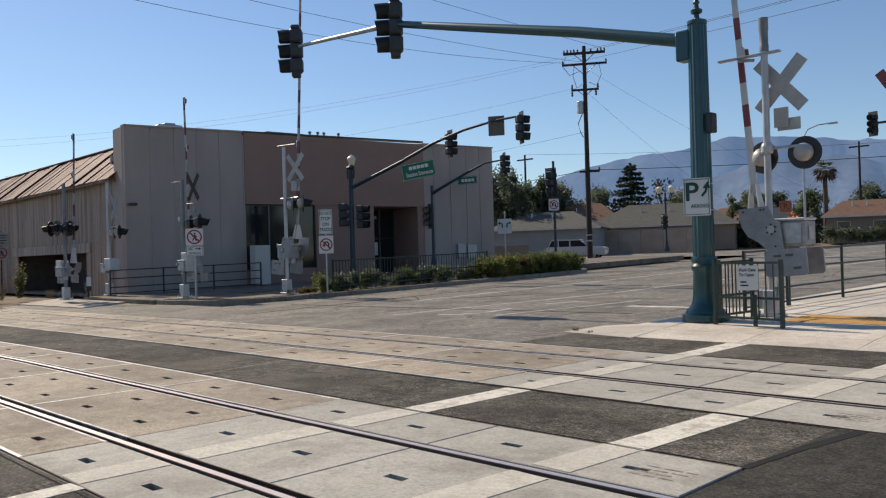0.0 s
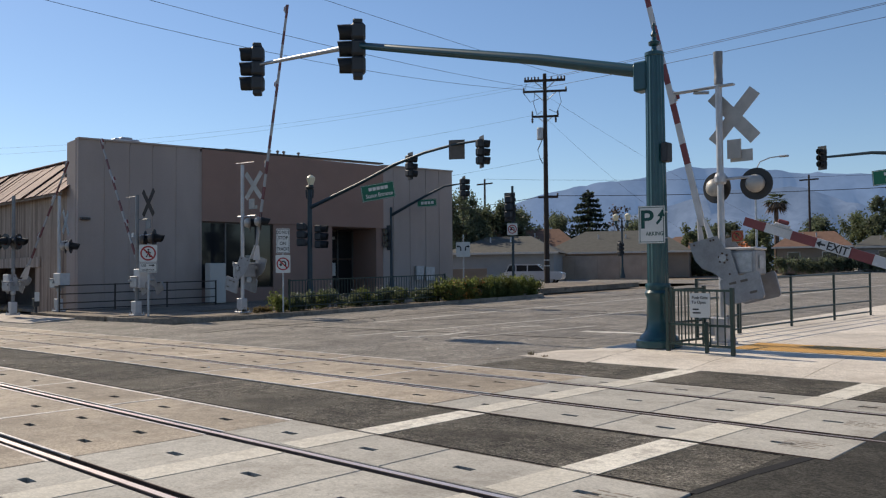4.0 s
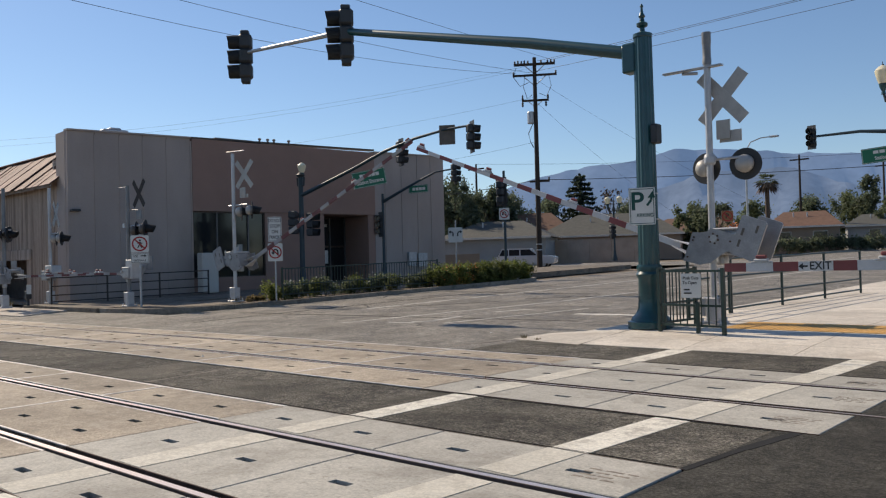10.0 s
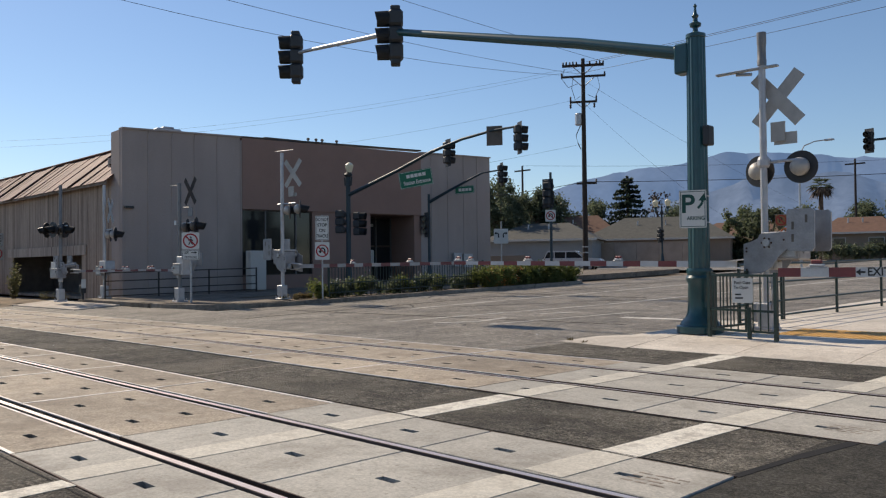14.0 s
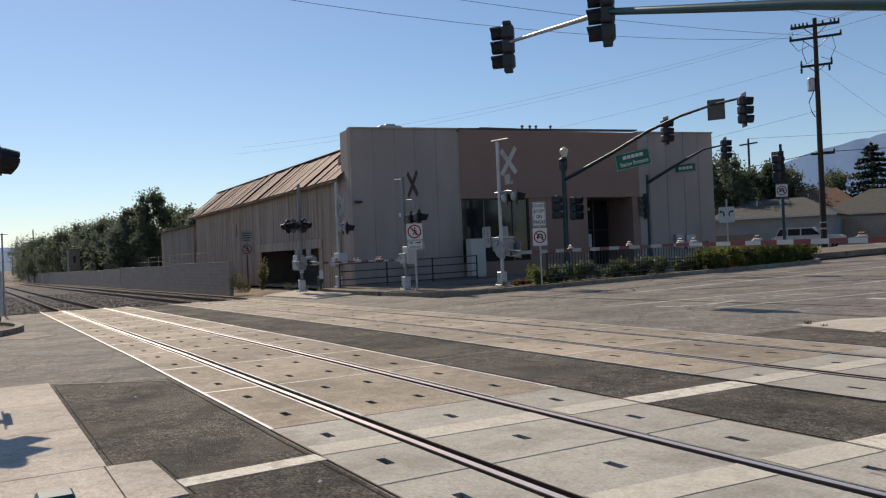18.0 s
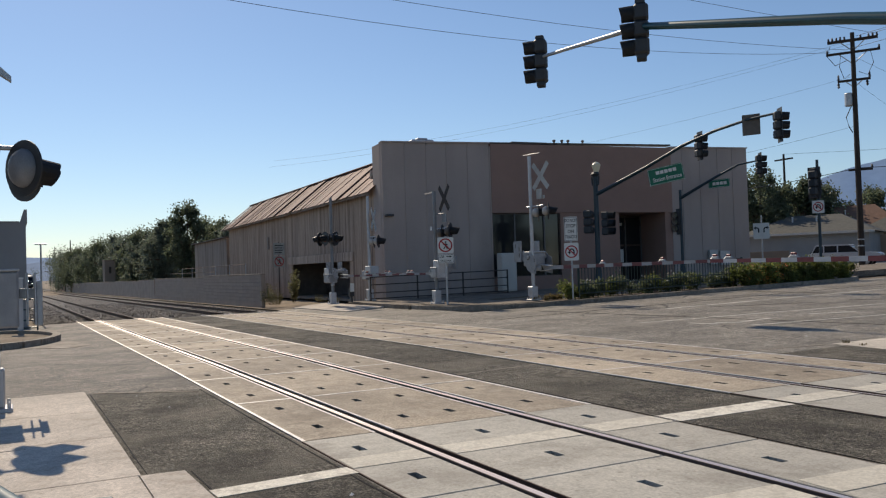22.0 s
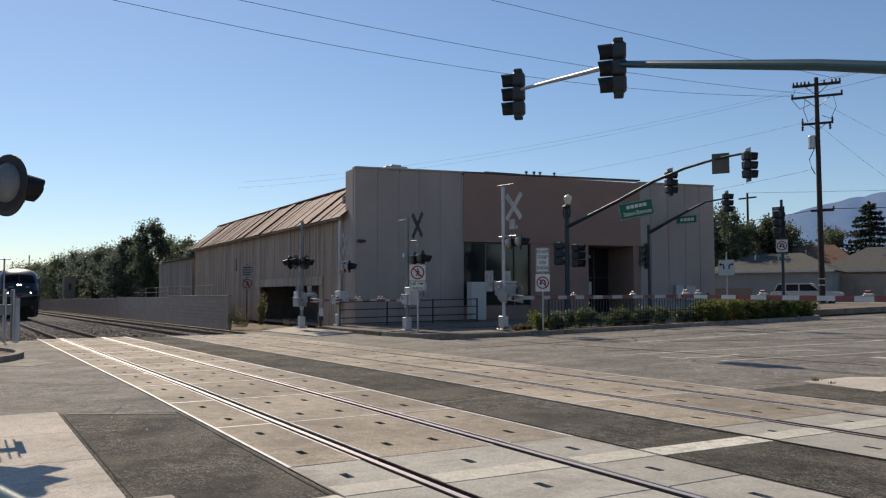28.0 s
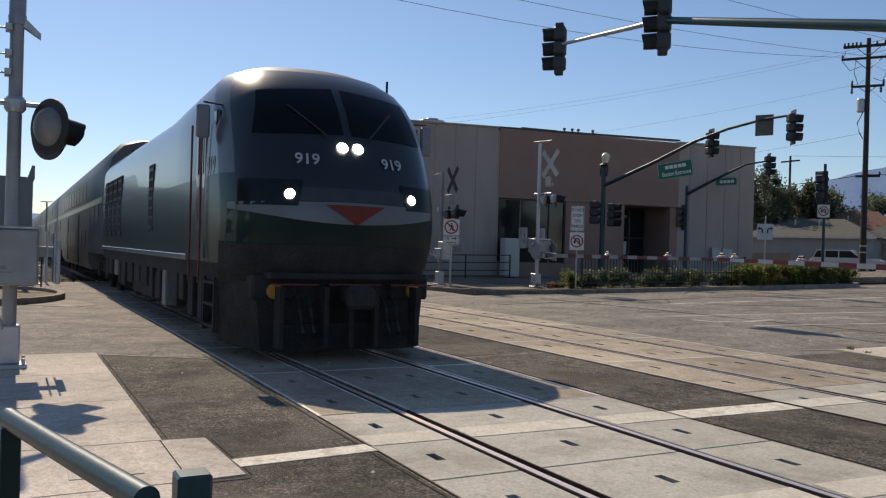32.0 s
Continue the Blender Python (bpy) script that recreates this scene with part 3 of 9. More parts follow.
def ties():
    bm = bmesh.new()
    for yc in (3.79, 8.9):
        x = XW - 0.6
        while x > -130:
            box(bm, x - 0.12, x + 0.12, yc - 1.25, yc + 1.25, T(x) - 0.24, T(x) - 0.145)
            x -= 0.61
    tagged(part("ties", bm, TIE, None), "concrete ties under the open track", "ties", "", "stuff")
    # stones of the ballast's edge
    rng = random.Random(4)
    bm = bmesh.new()
    for i in range(11000):
        x = XW - 0.3 - 38 * rng.random() ** 1.7
        y = rng.uniform(0.9, 11.3)
        s = rng.uniform(0.025, 0.07)
        vs = [bm.verts.new((x + rng.uniform(-1, 1) * s, y + rng.uniform(-1, 1) * s, G(x, y) - 0.17 + rng.uniform(0.2, 1.2) * s)) for _ in range(4)]
        for q in ((0, 1, 2), (0, 1, 3), (1, 2, 3), (0, 2, 3)):
            bm.faces.new([vs[k] for k in q])
    tagged(part("ballast_stones", bm, BALLAST, None), "loose grey ballast stones", "gravel", "", "stuff")


def panel_mesh(length, w, material, pockets, name):
    """A concrete crossing panel with lifting pockets sunk in its top."""
    bm = bmesh.new()
    g = 0.006
    xs = [g, length - g]
    cuts = []
    for px_, py_ in pockets:
        cuts.append((px_ - 0.098, px_ + 0.098, py_ - 0.038, py_ + 0.038))
    # top built in strips round the pockets
    cuts.sort()
    yl = sorted({g, w - g, *[c[2] for c in cuts], *[c[3] for c in cuts]})
    xl = sorted({*xs, *[c[0] for c in cuts], *[c[1] for c in cuts]})
    vt = {}

    def v(x, y, z):
        k = (round(x, 4), round(y, 4), round(z, 4))
        if k not in vt:
            vt[k] = bm.verts.new(k)
        return vt[k]
    for a, b in zip(xl, xl[1:]):
        for c, d in zip(yl, yl[1:]):
            hole = any(a >= q[0] - 1e-5 and b <= q[1] + 1e-5 and c >= q[2] - 1e-5 and d <= q[3] + 1e-5 for q in cuts)
            z = -0.11 if hole else 0.0
            bm.faces.new((v(a, c, z), v(b, c, z), v(b, d, z), v(a, d, z)))
            if hole:
                for p, q in (((a, c), (b, c)), ((b, c), (b, d)), ((b, d), (a, d)), ((a, d), (a, c))):
                    bm.faces.new((v(*p, 0), v(*q, 0), v(*q, -0.11), v(*p, -0.11)))
    ring = [(xs[0], yl[0]), (xs[1], yl[0]), (xs[1], yl[-1]), (xs[0], yl[-1])]
    low = [(0, 0), (length, 0), (length, w), (0, w)]
    for i in range(4):
        j = (i + 1) % 4
        a, b = v(*ring[i], 0), v(*ring[j], 0)
        c, d = v(low[j][0], low[j][1], -0.007), v(low[i][0], low[i][1], -0.007)
        e, f = v(low[j][0], low[j][1], -0.12), v(low[i][0], low[i][1], -0.12)
        bm.faces.new((a, b, c, d))
        bm.faces.new((d, c, e, f))
    return mesh_of(bm, name, material)


def crossing(name, rails_y, inner, outer, end, label):
    """The concrete panels of one track: rows outside and between its rails."""
    t = thing(name, pose(0, 0, 0.004), label, "crossing", "", "structure")
    XE = end
    rows = [(inner, rails_y[0] - 0.075), (rails_y[0] + 0.105, rails_y[1] - 0.105), (rails_y[1] + 0.075, outer)]
    new_l, old_l = 2.225, 2.52
    for row, (a, b) in enumerate(rows):
        w = b - a
        spots_n = [(0.55, w / 2), (1.67, w / 2)] if row == 1 else [(0.55, w * 0.45), (1.67, w * 0.45)]
        spots_o = [(0.62, w / 2), (1.9, w / 2)] if row != 1 else [(0.62, w * 0.3), (1.9, w * 0.3), (0.62, w * 0.72), (1.9, w * 0.72)]
        me_n = panel_mesh(new_l - 0.016, w, CONC_NEW, spots_n, "concrete_panel")
        me_o = panel_mesh(old_l - 0.02, w, CONC_OLD, spots_o, "concrete_panel")
        x = XE
        for k in range(2):
            x -= new_l
            piece("concrete_panel", me_n, t, pose(x + 0.008, a, T(x)))
        for k in range(11):
            x -= old_l
            if x < XW - 1.8:
                break
            piece("concrete_panel", me_o, t, pose(x + 0.01, a, T(x) - 0.002 * ((k * 7 + row) % 3), 0, math.degrees(math.atan2(T(x) - T(x + old_l), old_l))))
            part("joint_edging", P(long_box, x - 0.026, x + 0.022, a + 0.01, b - 0.01, -0.02, 0.0015), EDGE_STEEL, t)
        for y, e in ((a, 0.034 if row == 0 else 0.026), (b - (0.05 if row == 2 else 0.026), 0.05 if row == 2 else 0.026)):
            part("edge_angle", P(long_box, XW - 1.4, XE - 2 * new_l, y, y + e, -0.03, 0.002), EDGE_STEEL, t, "worn steel edge angle")
        part("edge_angle", P(box, XE - 2 * new_l, XE, (a if row < 2 else b) - 0.006, (a if row < 2 else b) + 0.006, -0.03, 0.0005), RUSTY, t, "rusty steel edge angle")
    return t


def ground_marks():
    """Casting stamps on the end panels, a tar seam and scattered litter."""
    for x, y, nm in ((-2.98, 4.98, 0), (-2.62, 7.55, 0), (-2.5, 8.9, 0), (-2.7, 10.05, 0)):
        s = thing("casting_stamp", pose(x, y, 0.0045), "unreadable casting stamp on the panel", "stamp", "casting stamps")
        for r in range(4):
            u = -0.18
            for w in ((0.1, 0.14, 0.08), (0.07, 0.1, 0.12), (0.13, 0.11), (0.08, 0.08, 0.1))[r]:
                part("stamp_bar", P(box, u, u + w, 0.12 - r * 0.075, 0.145 - r * 0.075, 0, 0.0012), KERB, s)
                u += w + 0.03
    bm = bmesh.new()
    strip(bm, (-2.64, 5.47), (-2.55, 6.3), 0.07, 0.001)
    strip(bm, (-2.55, 6.3), (-2.42, 7.09), 0.1, 0.001)
    tagged(part("tar_seam", bm, mat("tar", (0.01, 0.009, 0.008), 1.0, var=0.3, scale=3, fine=40, bump=0.3), None), "black tar seam at the edge of the new asphalt", "asphalt seam", "", "structure")
    tar = bpy.data.materials["tar"]
    for p, q, w in (((-11.2, 2.2), (-2.7, 2.2), 0.09), ((-11.75, 0.9), (-6.66, 0.9), 0.07), ((-6.55, 1.215), (-5.45, 1.235), 0.06), ((-5.36, 1.2), (-5.36, 0.78), 0.06), ((-5.36, 0.77), (-3.42, 0.77), 0.06), ((-20.0, 5.51), (-2.7, 5.51), 0.06), ((-20.0, 7.05), (-2.6, 7.05), 0.07), ((-8.6, 10.56), (-2.0, 10.56), 0.06)):
        bm = bmesh.new()
        n = max(2, int(abs(q[0] - p[0]) / 0.35))
        jag = random.Random(int(p[1] * 100))
        top, low = [], []
        for i in range(n + 1):
            x, y = p[0] + (q[0] - p[0]) * i / n, p[1] + (q[1] - p[1]) * i / n
            if abs(q[0] - p[0]) > 0.2:
                top.append((x, y + w * jag.uniform(0.02, 0.16)))
                low.append((x, y - w * jag.uniform(0.02, 0.16)))
            else:
                top.append((x - w * jag.uniform(0.1, 0.25), y))
                low.append((x + w * jag.uniform(0.1, 0.25), y))
        for i in range(n):
            slab(bm, [low[i], low[i + 1], top[i + 1], top[i]], 0.003, 0.004)
        tagged(part("tar_seam", bm, tar, None), "ragged black tar along the asphalt's edge", "asphalt seam", "", "structure")
    rng = random.Random(21)
    spots = [(-16.4, 5.9), (-9.6, 8.9), (-12.2, 7.6), (-7.2, 6.1), (-4.1, 12.3), (-10.4, 13.0), (-13.6, 13.2), (-17.5, 14.6), (-0.9, 7.1), (-0.2, 5.2), (0.4, 6.4), (-11.1, 1.4), (-9.9, 1.6), (-14.2, 1.0), (-20.5, 11.6), (-19.0, 6.3), (-5.2, 2.0), (-1.2, 4.95)]
    for x, y in spots:
        s = rng.uniform(0.02, 0.05)
        bm = bmesh.new()
        vs = [bm.verts.new((s * rng.uniform(0.5, 1) * math.cos(a), s * rng.uniform(0.3, 0.8) * math.sin(a), 0.0)) for a in (0, 1.3, 2.6, 3.8, 5.1)]
        c = bm.verts.new((0, 0, s * 0.45))
        bm.faces.new(vs[::-1])
        for i in range(5):
            bm.faces.new((vs[i], vs[(i + 1) % 5], c))
        ob = part("litter_scrap", bm, WHITE_SIGN if rng.random() < 0.5 else KERB, None, m=pose(x, y, G(x, y) + 0.003, 0, 0, rng.uniform(0, 360)))
        tagged(ob, "small pale scrap of litter on the ground", "litter", "litter scraps")


def mountains():
    rng = random.Random(3)
    for k, (dist, base, hgt, name) in enumerate(((4200, 4.1, 1.0, "mountain_range"), (3300, 2.6, 0.8, "mountain_range"))):
        vs, fs = [], []
        n = 420
        prof = {12.8: 5.75, 20.3: 6.45, 23: 6.8, 26.3: 7.05, 29: 6.4, 32: 6.15, 35.8: 5.5, 39: 4.4, 43: 3.2, 48: 2.4, 55: 2.0, -20: 5.5, -60: 5.0, 110: 1.2}
        if k == 1:
            prof = {-60: 3.0, 12: 3.2, 15: 3.95, 17: 4.6, 18.8: 5.2, 20: 5.5, 21.5: 5.4, 24.3: 5.35, 27: 4.6, 31: 3.6, 36: 2.6, 43: 2.0, 55: 1.5, 110: 1.0}
        ks = sorted(prof)
        for i in range(n + 1):
            yaw = -60 + 170 * i / n
            el = float(np.interp(yaw, ks, [prof[q] for q in ks]))
            el += 0.12 * noise.noise((yaw * 0.35, k * 7, 0)) + 0.12 * noise.noise((yaw * 1.3, k, 2)) + 0.05 * noise.noise((yaw * 3.5, k, 4))
            d = (-math.sin(radians(yaw)), math.cos(radians(yaw)))
            for f in (0, 0.25, 0.5, 0.75, 1.0):
                rr = dist + 500 * f + 90 * noise.noise((yaw * 0.5, f * 3, k))
                z = -20 + ((dist + 500) * math.tan(radians(max(el, 0.4))) + 20) * f ** (0.9)
                if 0 < f < 1:
                    z += 38 * noise.noise((yaw * 0.9, f * 5, 9 + k)) + 16 * noise.noise((yaw * 2.6, f * 9, 3 + k))
                vs.append((d[0] * rr, d[1] * rr, z))
        for i in range(n):
            for j in range(4):
                fs.append((i * 5 + j, (i + 1) * 5 + j, (i + 1) * 5 + j + 1, i * 5 + j + 1))
        me = bpy.data.meshes.new(name)
        me.from_pydata(vs, [], fs)
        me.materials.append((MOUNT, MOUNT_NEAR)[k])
        me.polygons.foreach_set("use_smooth", [True] * len(me.polygons))
        tagged(new("backdrop", me), "hazy blue mountain range on the horizon", "mountains", "", "structure")


# ---- footways and islands ----
def kerb_line(pts, h=0.14, w=0.16, label="pale concrete kerb"):
    bm = bmesh.new()
    for p, q in zip(pts, pts[1:]):
        p, q = Vector(p), Vector(q)
        n = max(1, round((q - p).length / 2.0))
        s = Vector((-(q - p).y, (q - p).x)).normalized() * w
        for i in range(n):
            a, b = p.lerp(q, i / n), p.lerp(q, (i + 1) / n)
            b = b - (b - a).normalized() * 0.012
            slab(bm, [tuple(a), tuple(b), tuple(b + s), tuple(a + s)], h, h + 0.15)
    return tagged(part("kerb", bm, KERB, None), label, "kerb", "", "structure")


def footways():
    # north-east corner with the gates
    t = thing("pavement", pose(0, 0, 0), "pale concrete footway with scored joints", "footway", "", "structure")

    def flag(x0, x1, y0, y1, z=0.12):
        bm = bmesh.new()
        slab(bm, [(x0 + 0.006, y0 + 0.006), (x1 - 0.006, y0 + 0.006), (x1 - 0.006, y1 - 0.006), (x0 + 0.006, y1 - 0.006)], z, 0.2)
        part("paving_slab", bm, WALK_NEW, t)

    def ramp(x0, x1, y0, y1, z0, z1):
        bm = bmesh.new()
        a = [bm.verts.new(v) for v in ((x0 + 0.006, y0, G(x0, y0) + z0), (x1 - 0.006, y0, G(x1, y0) + z0), (x1 - 0.006, y1, G(x1, y1) + z1), (x0 + 0.006, y1, G(x0, y1) + z1))]
        b = [bm.verts.new(v.co - Vector((0, 0, 0.2))) for v in a]
        bm.faces.new(a)
        for i in range(4):
            bm.faces.new((a[i], a[(i + 1) % 4], b[(i + 1) % 4], b[i]))
        part("paving_slab", bm, WALK_NEW, t)
    xs = [-7.7, -5.9, -4.2, -2.4, -0.6, 1.2, 3, 5, 8, 12, 20]
    for a, b in zip(xs, xs[1:]):
        ramp(a, b, 12.1, 12.9, 0.004, 0.06)
        ramp(a, b, 12.912, 14.4, 0.06, 0.12)
        ramp(a, b, 15.75, 15.9, 0.12, 0.12)
        flag(a, b, 15.9, 18.6)
        y = 18.6
        while y < 60:
            flag(a, b, y, y + 2.6)
            y += 2.6
    bm = bmesh.new()
    v = [bm.verts.new((x, y, G(x, y) + z)) for x, y, z in ((-9.3, 12.25, 0.004), (-7.706, 11.98, 0.004), (-7.706, 12.9, 0.06), (-7.706, 14.2, 0.12), (-8.2, 14.2, 0.12), (-8.6, 13.6, 0.05), (-9.2, 13.4, 0.01))]
    for k in ((0, 1, 2), (0, 2, 5), (0, 5, 6), (2, 3, 5), (3, 4, 5)):
        bm.faces.new([v[i] for i in k])
    part("paving_slab", bm, WALK_NEW, t)
    bm = bmesh.new()
    slab(bm, [(-8.2, 14.22), (-7.7, 14.22), (-7.7, 60), (-8.2, 60)], 0.12, 0.25)
    part("paving_slab", bm, WALK_NEW, t)
    # tactile strip
    ty = thing("tactile_strip", pose(0, 0, 0), "yellow tactile strip of domed plates", "tactile paving", "", "structure")
    for i in range(16):
        x0 = -6.25 + i * 0.61
        bm = bmesh.new()
        slab(bm, [(x0 + 0.004, 14.42), (x0 + 0.606, 14.42), (x0 + 0.606, 15.74), (x0 + 0.004, 15.74)], 0.126, 0.1)
        for u in range(6):
            for v in range(11):
                cx, cy = x0 + 0.05 + u * 0.1, 14.5 + v * 0.115
                z = G(cx, cy) + 0.128
                q = [bm.verts.new((cx + dx * 0.026, cy + dy * 0.026, z)) for dx, dy in ((-1, -1), (1, -1), (1, 1), (-1, 1))]
                c = bm.verts.new((cx, cy, z + 0.008))
                for k in range(4):
                    bm.faces.new((q[k], q[(k + 1) % 4], c))
        part("tactile_plate", bm, YELLOW, ty)
    bm = bmesh.new()
    slab(bm, [(-7.7, 14.22), (-6.26, 14.22), (-6.26, 15.88), (-7.7, 15.88)], 0.12, 0.2)
    part("paving_slab", bm, WALK_NEW, t)
    # south corner beside the camera
    s = thing("pavement", pose(0, 0, 0), "pale concrete footway at the near corner", "footway", "", "structure")
    xs = [-12.0, -10.15, -8.4, -6.62]
    for a, b in zip(xs, xs[1:]):
        for c, d in ((-0.95, 0.86), (-2.8, -0.95), (-6, -2.8)):
            bm = bmesh.new()
            slab(bm, [(a + 0.006, c + 0.006), (b - 0.006, c + 0.006), (b - 0.006, d - 0.006), (a + 0.006, d - 0.006)], 0.006, 0.15)
            part("paving_slab", bm, WALK, s)
    for poly in ([(-6.6, -0.6), (-5.41, -0.6), (-5.42, 0.83), (-6.6, 0.83)], [(-6.6, 0.842), (-5.42, 0.842), (-5.45, 1.2), (-6.58, 1.17)],
                 [(-6.6, -3.0), (-5.4, -3.0), (-5.4, -0.61), (-6.6, -0.61)], [(-5.385, -1.1), (-3.41, -1.1), (-3.41, 0.72), (-5.4, 0.72)], [(-5.385, -3.4), (-3.41, -3.4), (-3.41, -1.115), (-5.385, -1.115)]):
        bm = bmesh.new()
        slab(bm, poly, 0.008, 0.15)
        part("paving_slab", bm, WALK, s)
    box_lid = P(slab, [(-8.95, -0.25), (-8.25, -0.25), (-8.25, 0.1), (-8.95, 0.1)], 0.011, 0.02)
    part("pull_box_lid", box_lid, WALK, s, "concrete pull box lid set in the footway")
    lid = P(slab, [(-6.35, 0.15), (-5.7, 0.15), (-5.7, 0.6), (-6.35, 0.6)], 0.013, 0.02)
    part("pull_box_lid", lid, WALK, s, "concrete pull box lid set in the footway")
    # west corner: apron, island and footway before the facade
    w = thing("pavement", pose(0, 0, 0), "pale footway before the shaded facade", "footway", "", "structure")
    bm = bmesh.new()
    slab(bm, [(-36.2, 11.3), (-29.6, 11.3), (-29.6, 12.9), (-36.2, 12.9)], 0.05, 0.2)
    part("paving_slab", bm, WALK, w)
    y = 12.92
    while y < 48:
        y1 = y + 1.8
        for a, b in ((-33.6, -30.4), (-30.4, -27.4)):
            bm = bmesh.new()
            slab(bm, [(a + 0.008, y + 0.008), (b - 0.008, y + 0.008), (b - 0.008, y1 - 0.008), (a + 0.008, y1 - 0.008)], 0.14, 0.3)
            part("paving_slab", bm, WALK_DARK, w)
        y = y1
    bm = bmesh.new()
    slab(bm, [(-27.4, 13.45), (-25.6, 13.5), (-24.2, 14.2), (-23.5, 15.2), (-23.4, 32.0), (-24.6, 33.2), (-27.4, 33.2)], 0.1, 0.3)
    tagged(part("planting_bed", bm, DIRT, None), "brown planting bed behind the kerb", "planting bed", "", "structure")
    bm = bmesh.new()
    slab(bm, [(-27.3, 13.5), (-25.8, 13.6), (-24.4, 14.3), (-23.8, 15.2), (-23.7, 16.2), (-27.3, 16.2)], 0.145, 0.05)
    part("paving_slab", bm, WALK_DARK, w)
    kerb_line([(-30.0, 12.95), (-26.6, 13.05), (-25.0, 13.4), (-23.9, 14.2), (-23.25, 15.6), (-23.0, 18.0), (-22.9, 31.6), (-23.5, 32.8), (-25.0, 33.6)])
    kerb_line([(-23.3, 62), (-23.3, 200)])
    # curb islands on the left
    bm = bmesh.new()
    ring = [(-24.6 + 3.2 * math.cos(a), -0.75 + 1.75 * math.sin(a)) for a in np.linspace(0, 2 * math.pi, 25)[:-1]]
    slab(bm, [(float(a), float(b)) for a, b in ring], 0.06, 0.2)
    tagged(part("planting_bed", bm, DIRT, None), "bare earth inside the kerbed island", "planting bed", "", "structure")
    kerb_line([(float(a), float(b)) for a, b in ring[::1]] + [(float(ring[0][0]), float(ring[0][1]))], 0.15, -0.2, "rounded concrete kerb of the traffic island")
    bm = bmesh.new()
    slab(bm, [(-23.4, 0.6), (-21.4, 0.2), (-20.6, 1.1), (-21.2, 1.7), (-23.0, 1.4)], 0.004, 0.1)
    tagged(part("concrete_apron", bm, KERB, None), "pale concrete apron beside the island kerb", "apron", "", "structure")


def markings():
    for p, q, w in (((-5.88, 12.3), (-6.05, 1.35), 0.34), ((-3.24, 12.3), (-3.75, 2.3), 0.34)):
        bm, bm2 = bmesh.new(), bmesh.new()
        p, q = Vector(p), Vector(q)
        for a, b, dz in ((12.11, 10.52, 0.002), (10.48, 9.74, 0.009), (9.53, 8.27, 0.009), (8.06, 7.1, 0.009), (7.05, 5.5, 0.002), (5.45, 4.63, 0.009), (4.42, 3.16, 0.009), (2.95, 2.28, 0.009)):
            if b < q.y - 0.2:
                continue
            f = lambda y: p.lerp(q, (p.y - y) / (p.y - q.y))
            strip(bm2 if dz == 0.009 else bm, tuple(f(a)), tuple(f(b)), w, dz)
        tagged(part("crosswalk_line", bm2, PAINT_WORN, None), "scuffed crosswalk paint on the concrete panels", "road marking", "crosswalk lines", "structure")
        tagged(part("crosswalk_line", bm, PAINT, None), "white painted crosswalk line over asphalt and panels", "road marking", "crosswalk lines", "structure")
    bm = bmesh.new()
    strip(bm, (-5.76, 1.21), (-5.84, 2.26), 0.22, 0.005)
    tagged(part("crosswalk_line", bm, PAINT, None), "white crosswalk line from the footway to the panels", "road marking", "crosswalk lines", "structure")
    bm = bmesh.new()
    strip(bm, (-15.4, 13.4), (-14.4, 21.2), 0.1, 0.0)
    strip(bm, (-14.4, 21.2), (-14.3, 70), 0.12, 0.0)
    tagged(part("lane_line", bm, PAINT_OLD, None), "worn white lane line on the street", "road marking", "", "structure")
    bm = bmesh.new()
    strip(bm, (-18.4, 17.0), (-18.4, 70), 0.12, 0.0)
    tagged(part("lane_line", bm, PAINT_OLD, None), "worn pale lane line on the street", "road marking", "", "structure")
    bm = bmesh.new()
    strip(bm, (-11.4, 17.6), (-8.6, 17.9), 0.35, 0.0)
    tagged(part("stop_line", bm, PAINT_OLD, None), "worn white stop line before the gate", "road marking", "", "structure")
    bm = bmesh.new()
    strip(bm, (-12.85, 14.3), (-12.05, 19.2), 0.08, 0.0)
    tagged(part("lane_line", bm, PAINT_OLD, None), "half-worn white lane line on the street", "road marking", "", "structure")
    for p, q in (((-14.35, 13.98), (-13.65, 14.12)), ((-13.9, 14.3), (-13.45, 14.7)), ((-13.6, 14.8), (-13.75, 15.95)), ((-13.8, 17.4), (-13.35, 18.5))):
        bm = bmesh.new()
        strip(bm, p, q, 0.12, 0.0)
        tagged(part("arrow_marking", bm, PAINT_OLD, None), "worn remains of a white lane arrow", "road marking", "", "structure")
    for p, q in (((-17.9, 17.9), (-16.3, 20.8)), ((-21.5, 14.6), (-10.2, 15.9)), ((-16.2, 22), (-11.5, 27)), ((-22, 24.5), (-9, 24.9)), ((-19.8, 12), (-20.4, 40))):
        bm = bmesh.new()
        strip(bm, p, q, 0.05, 0.0)
        tagged(part("tar_line", bm, ASPHALT_NEW, None), "dark tar-filled crack across the street", "road crack", "tar lines", "structure")
    bm = bmesh.new()
    strip(bm, (-11.0, 2.15), (-11.75, 0.95), 0.05, 0.006)
    strip(bm, (-10.2, 5.52), (-10.45, 7.04), 0.05, 0.0)
    strip(bm, (-9.3, 12.1), (-9.6, 10.7), 0.06, 0.0)
    tagged(part("sawcut_line", bm, KERB, None), "pale filled joint across the asphalt", "joint", "", "structure")



# ---- the tilt-up building ----
FAC = pose(-33.4, 14.2, 0, 0, 0, 85)  # local x runs along the facade, y into the building
FW, FD = 21.1, 24.0


def top_at(s):
    return 7.13 + 0.0175 * s


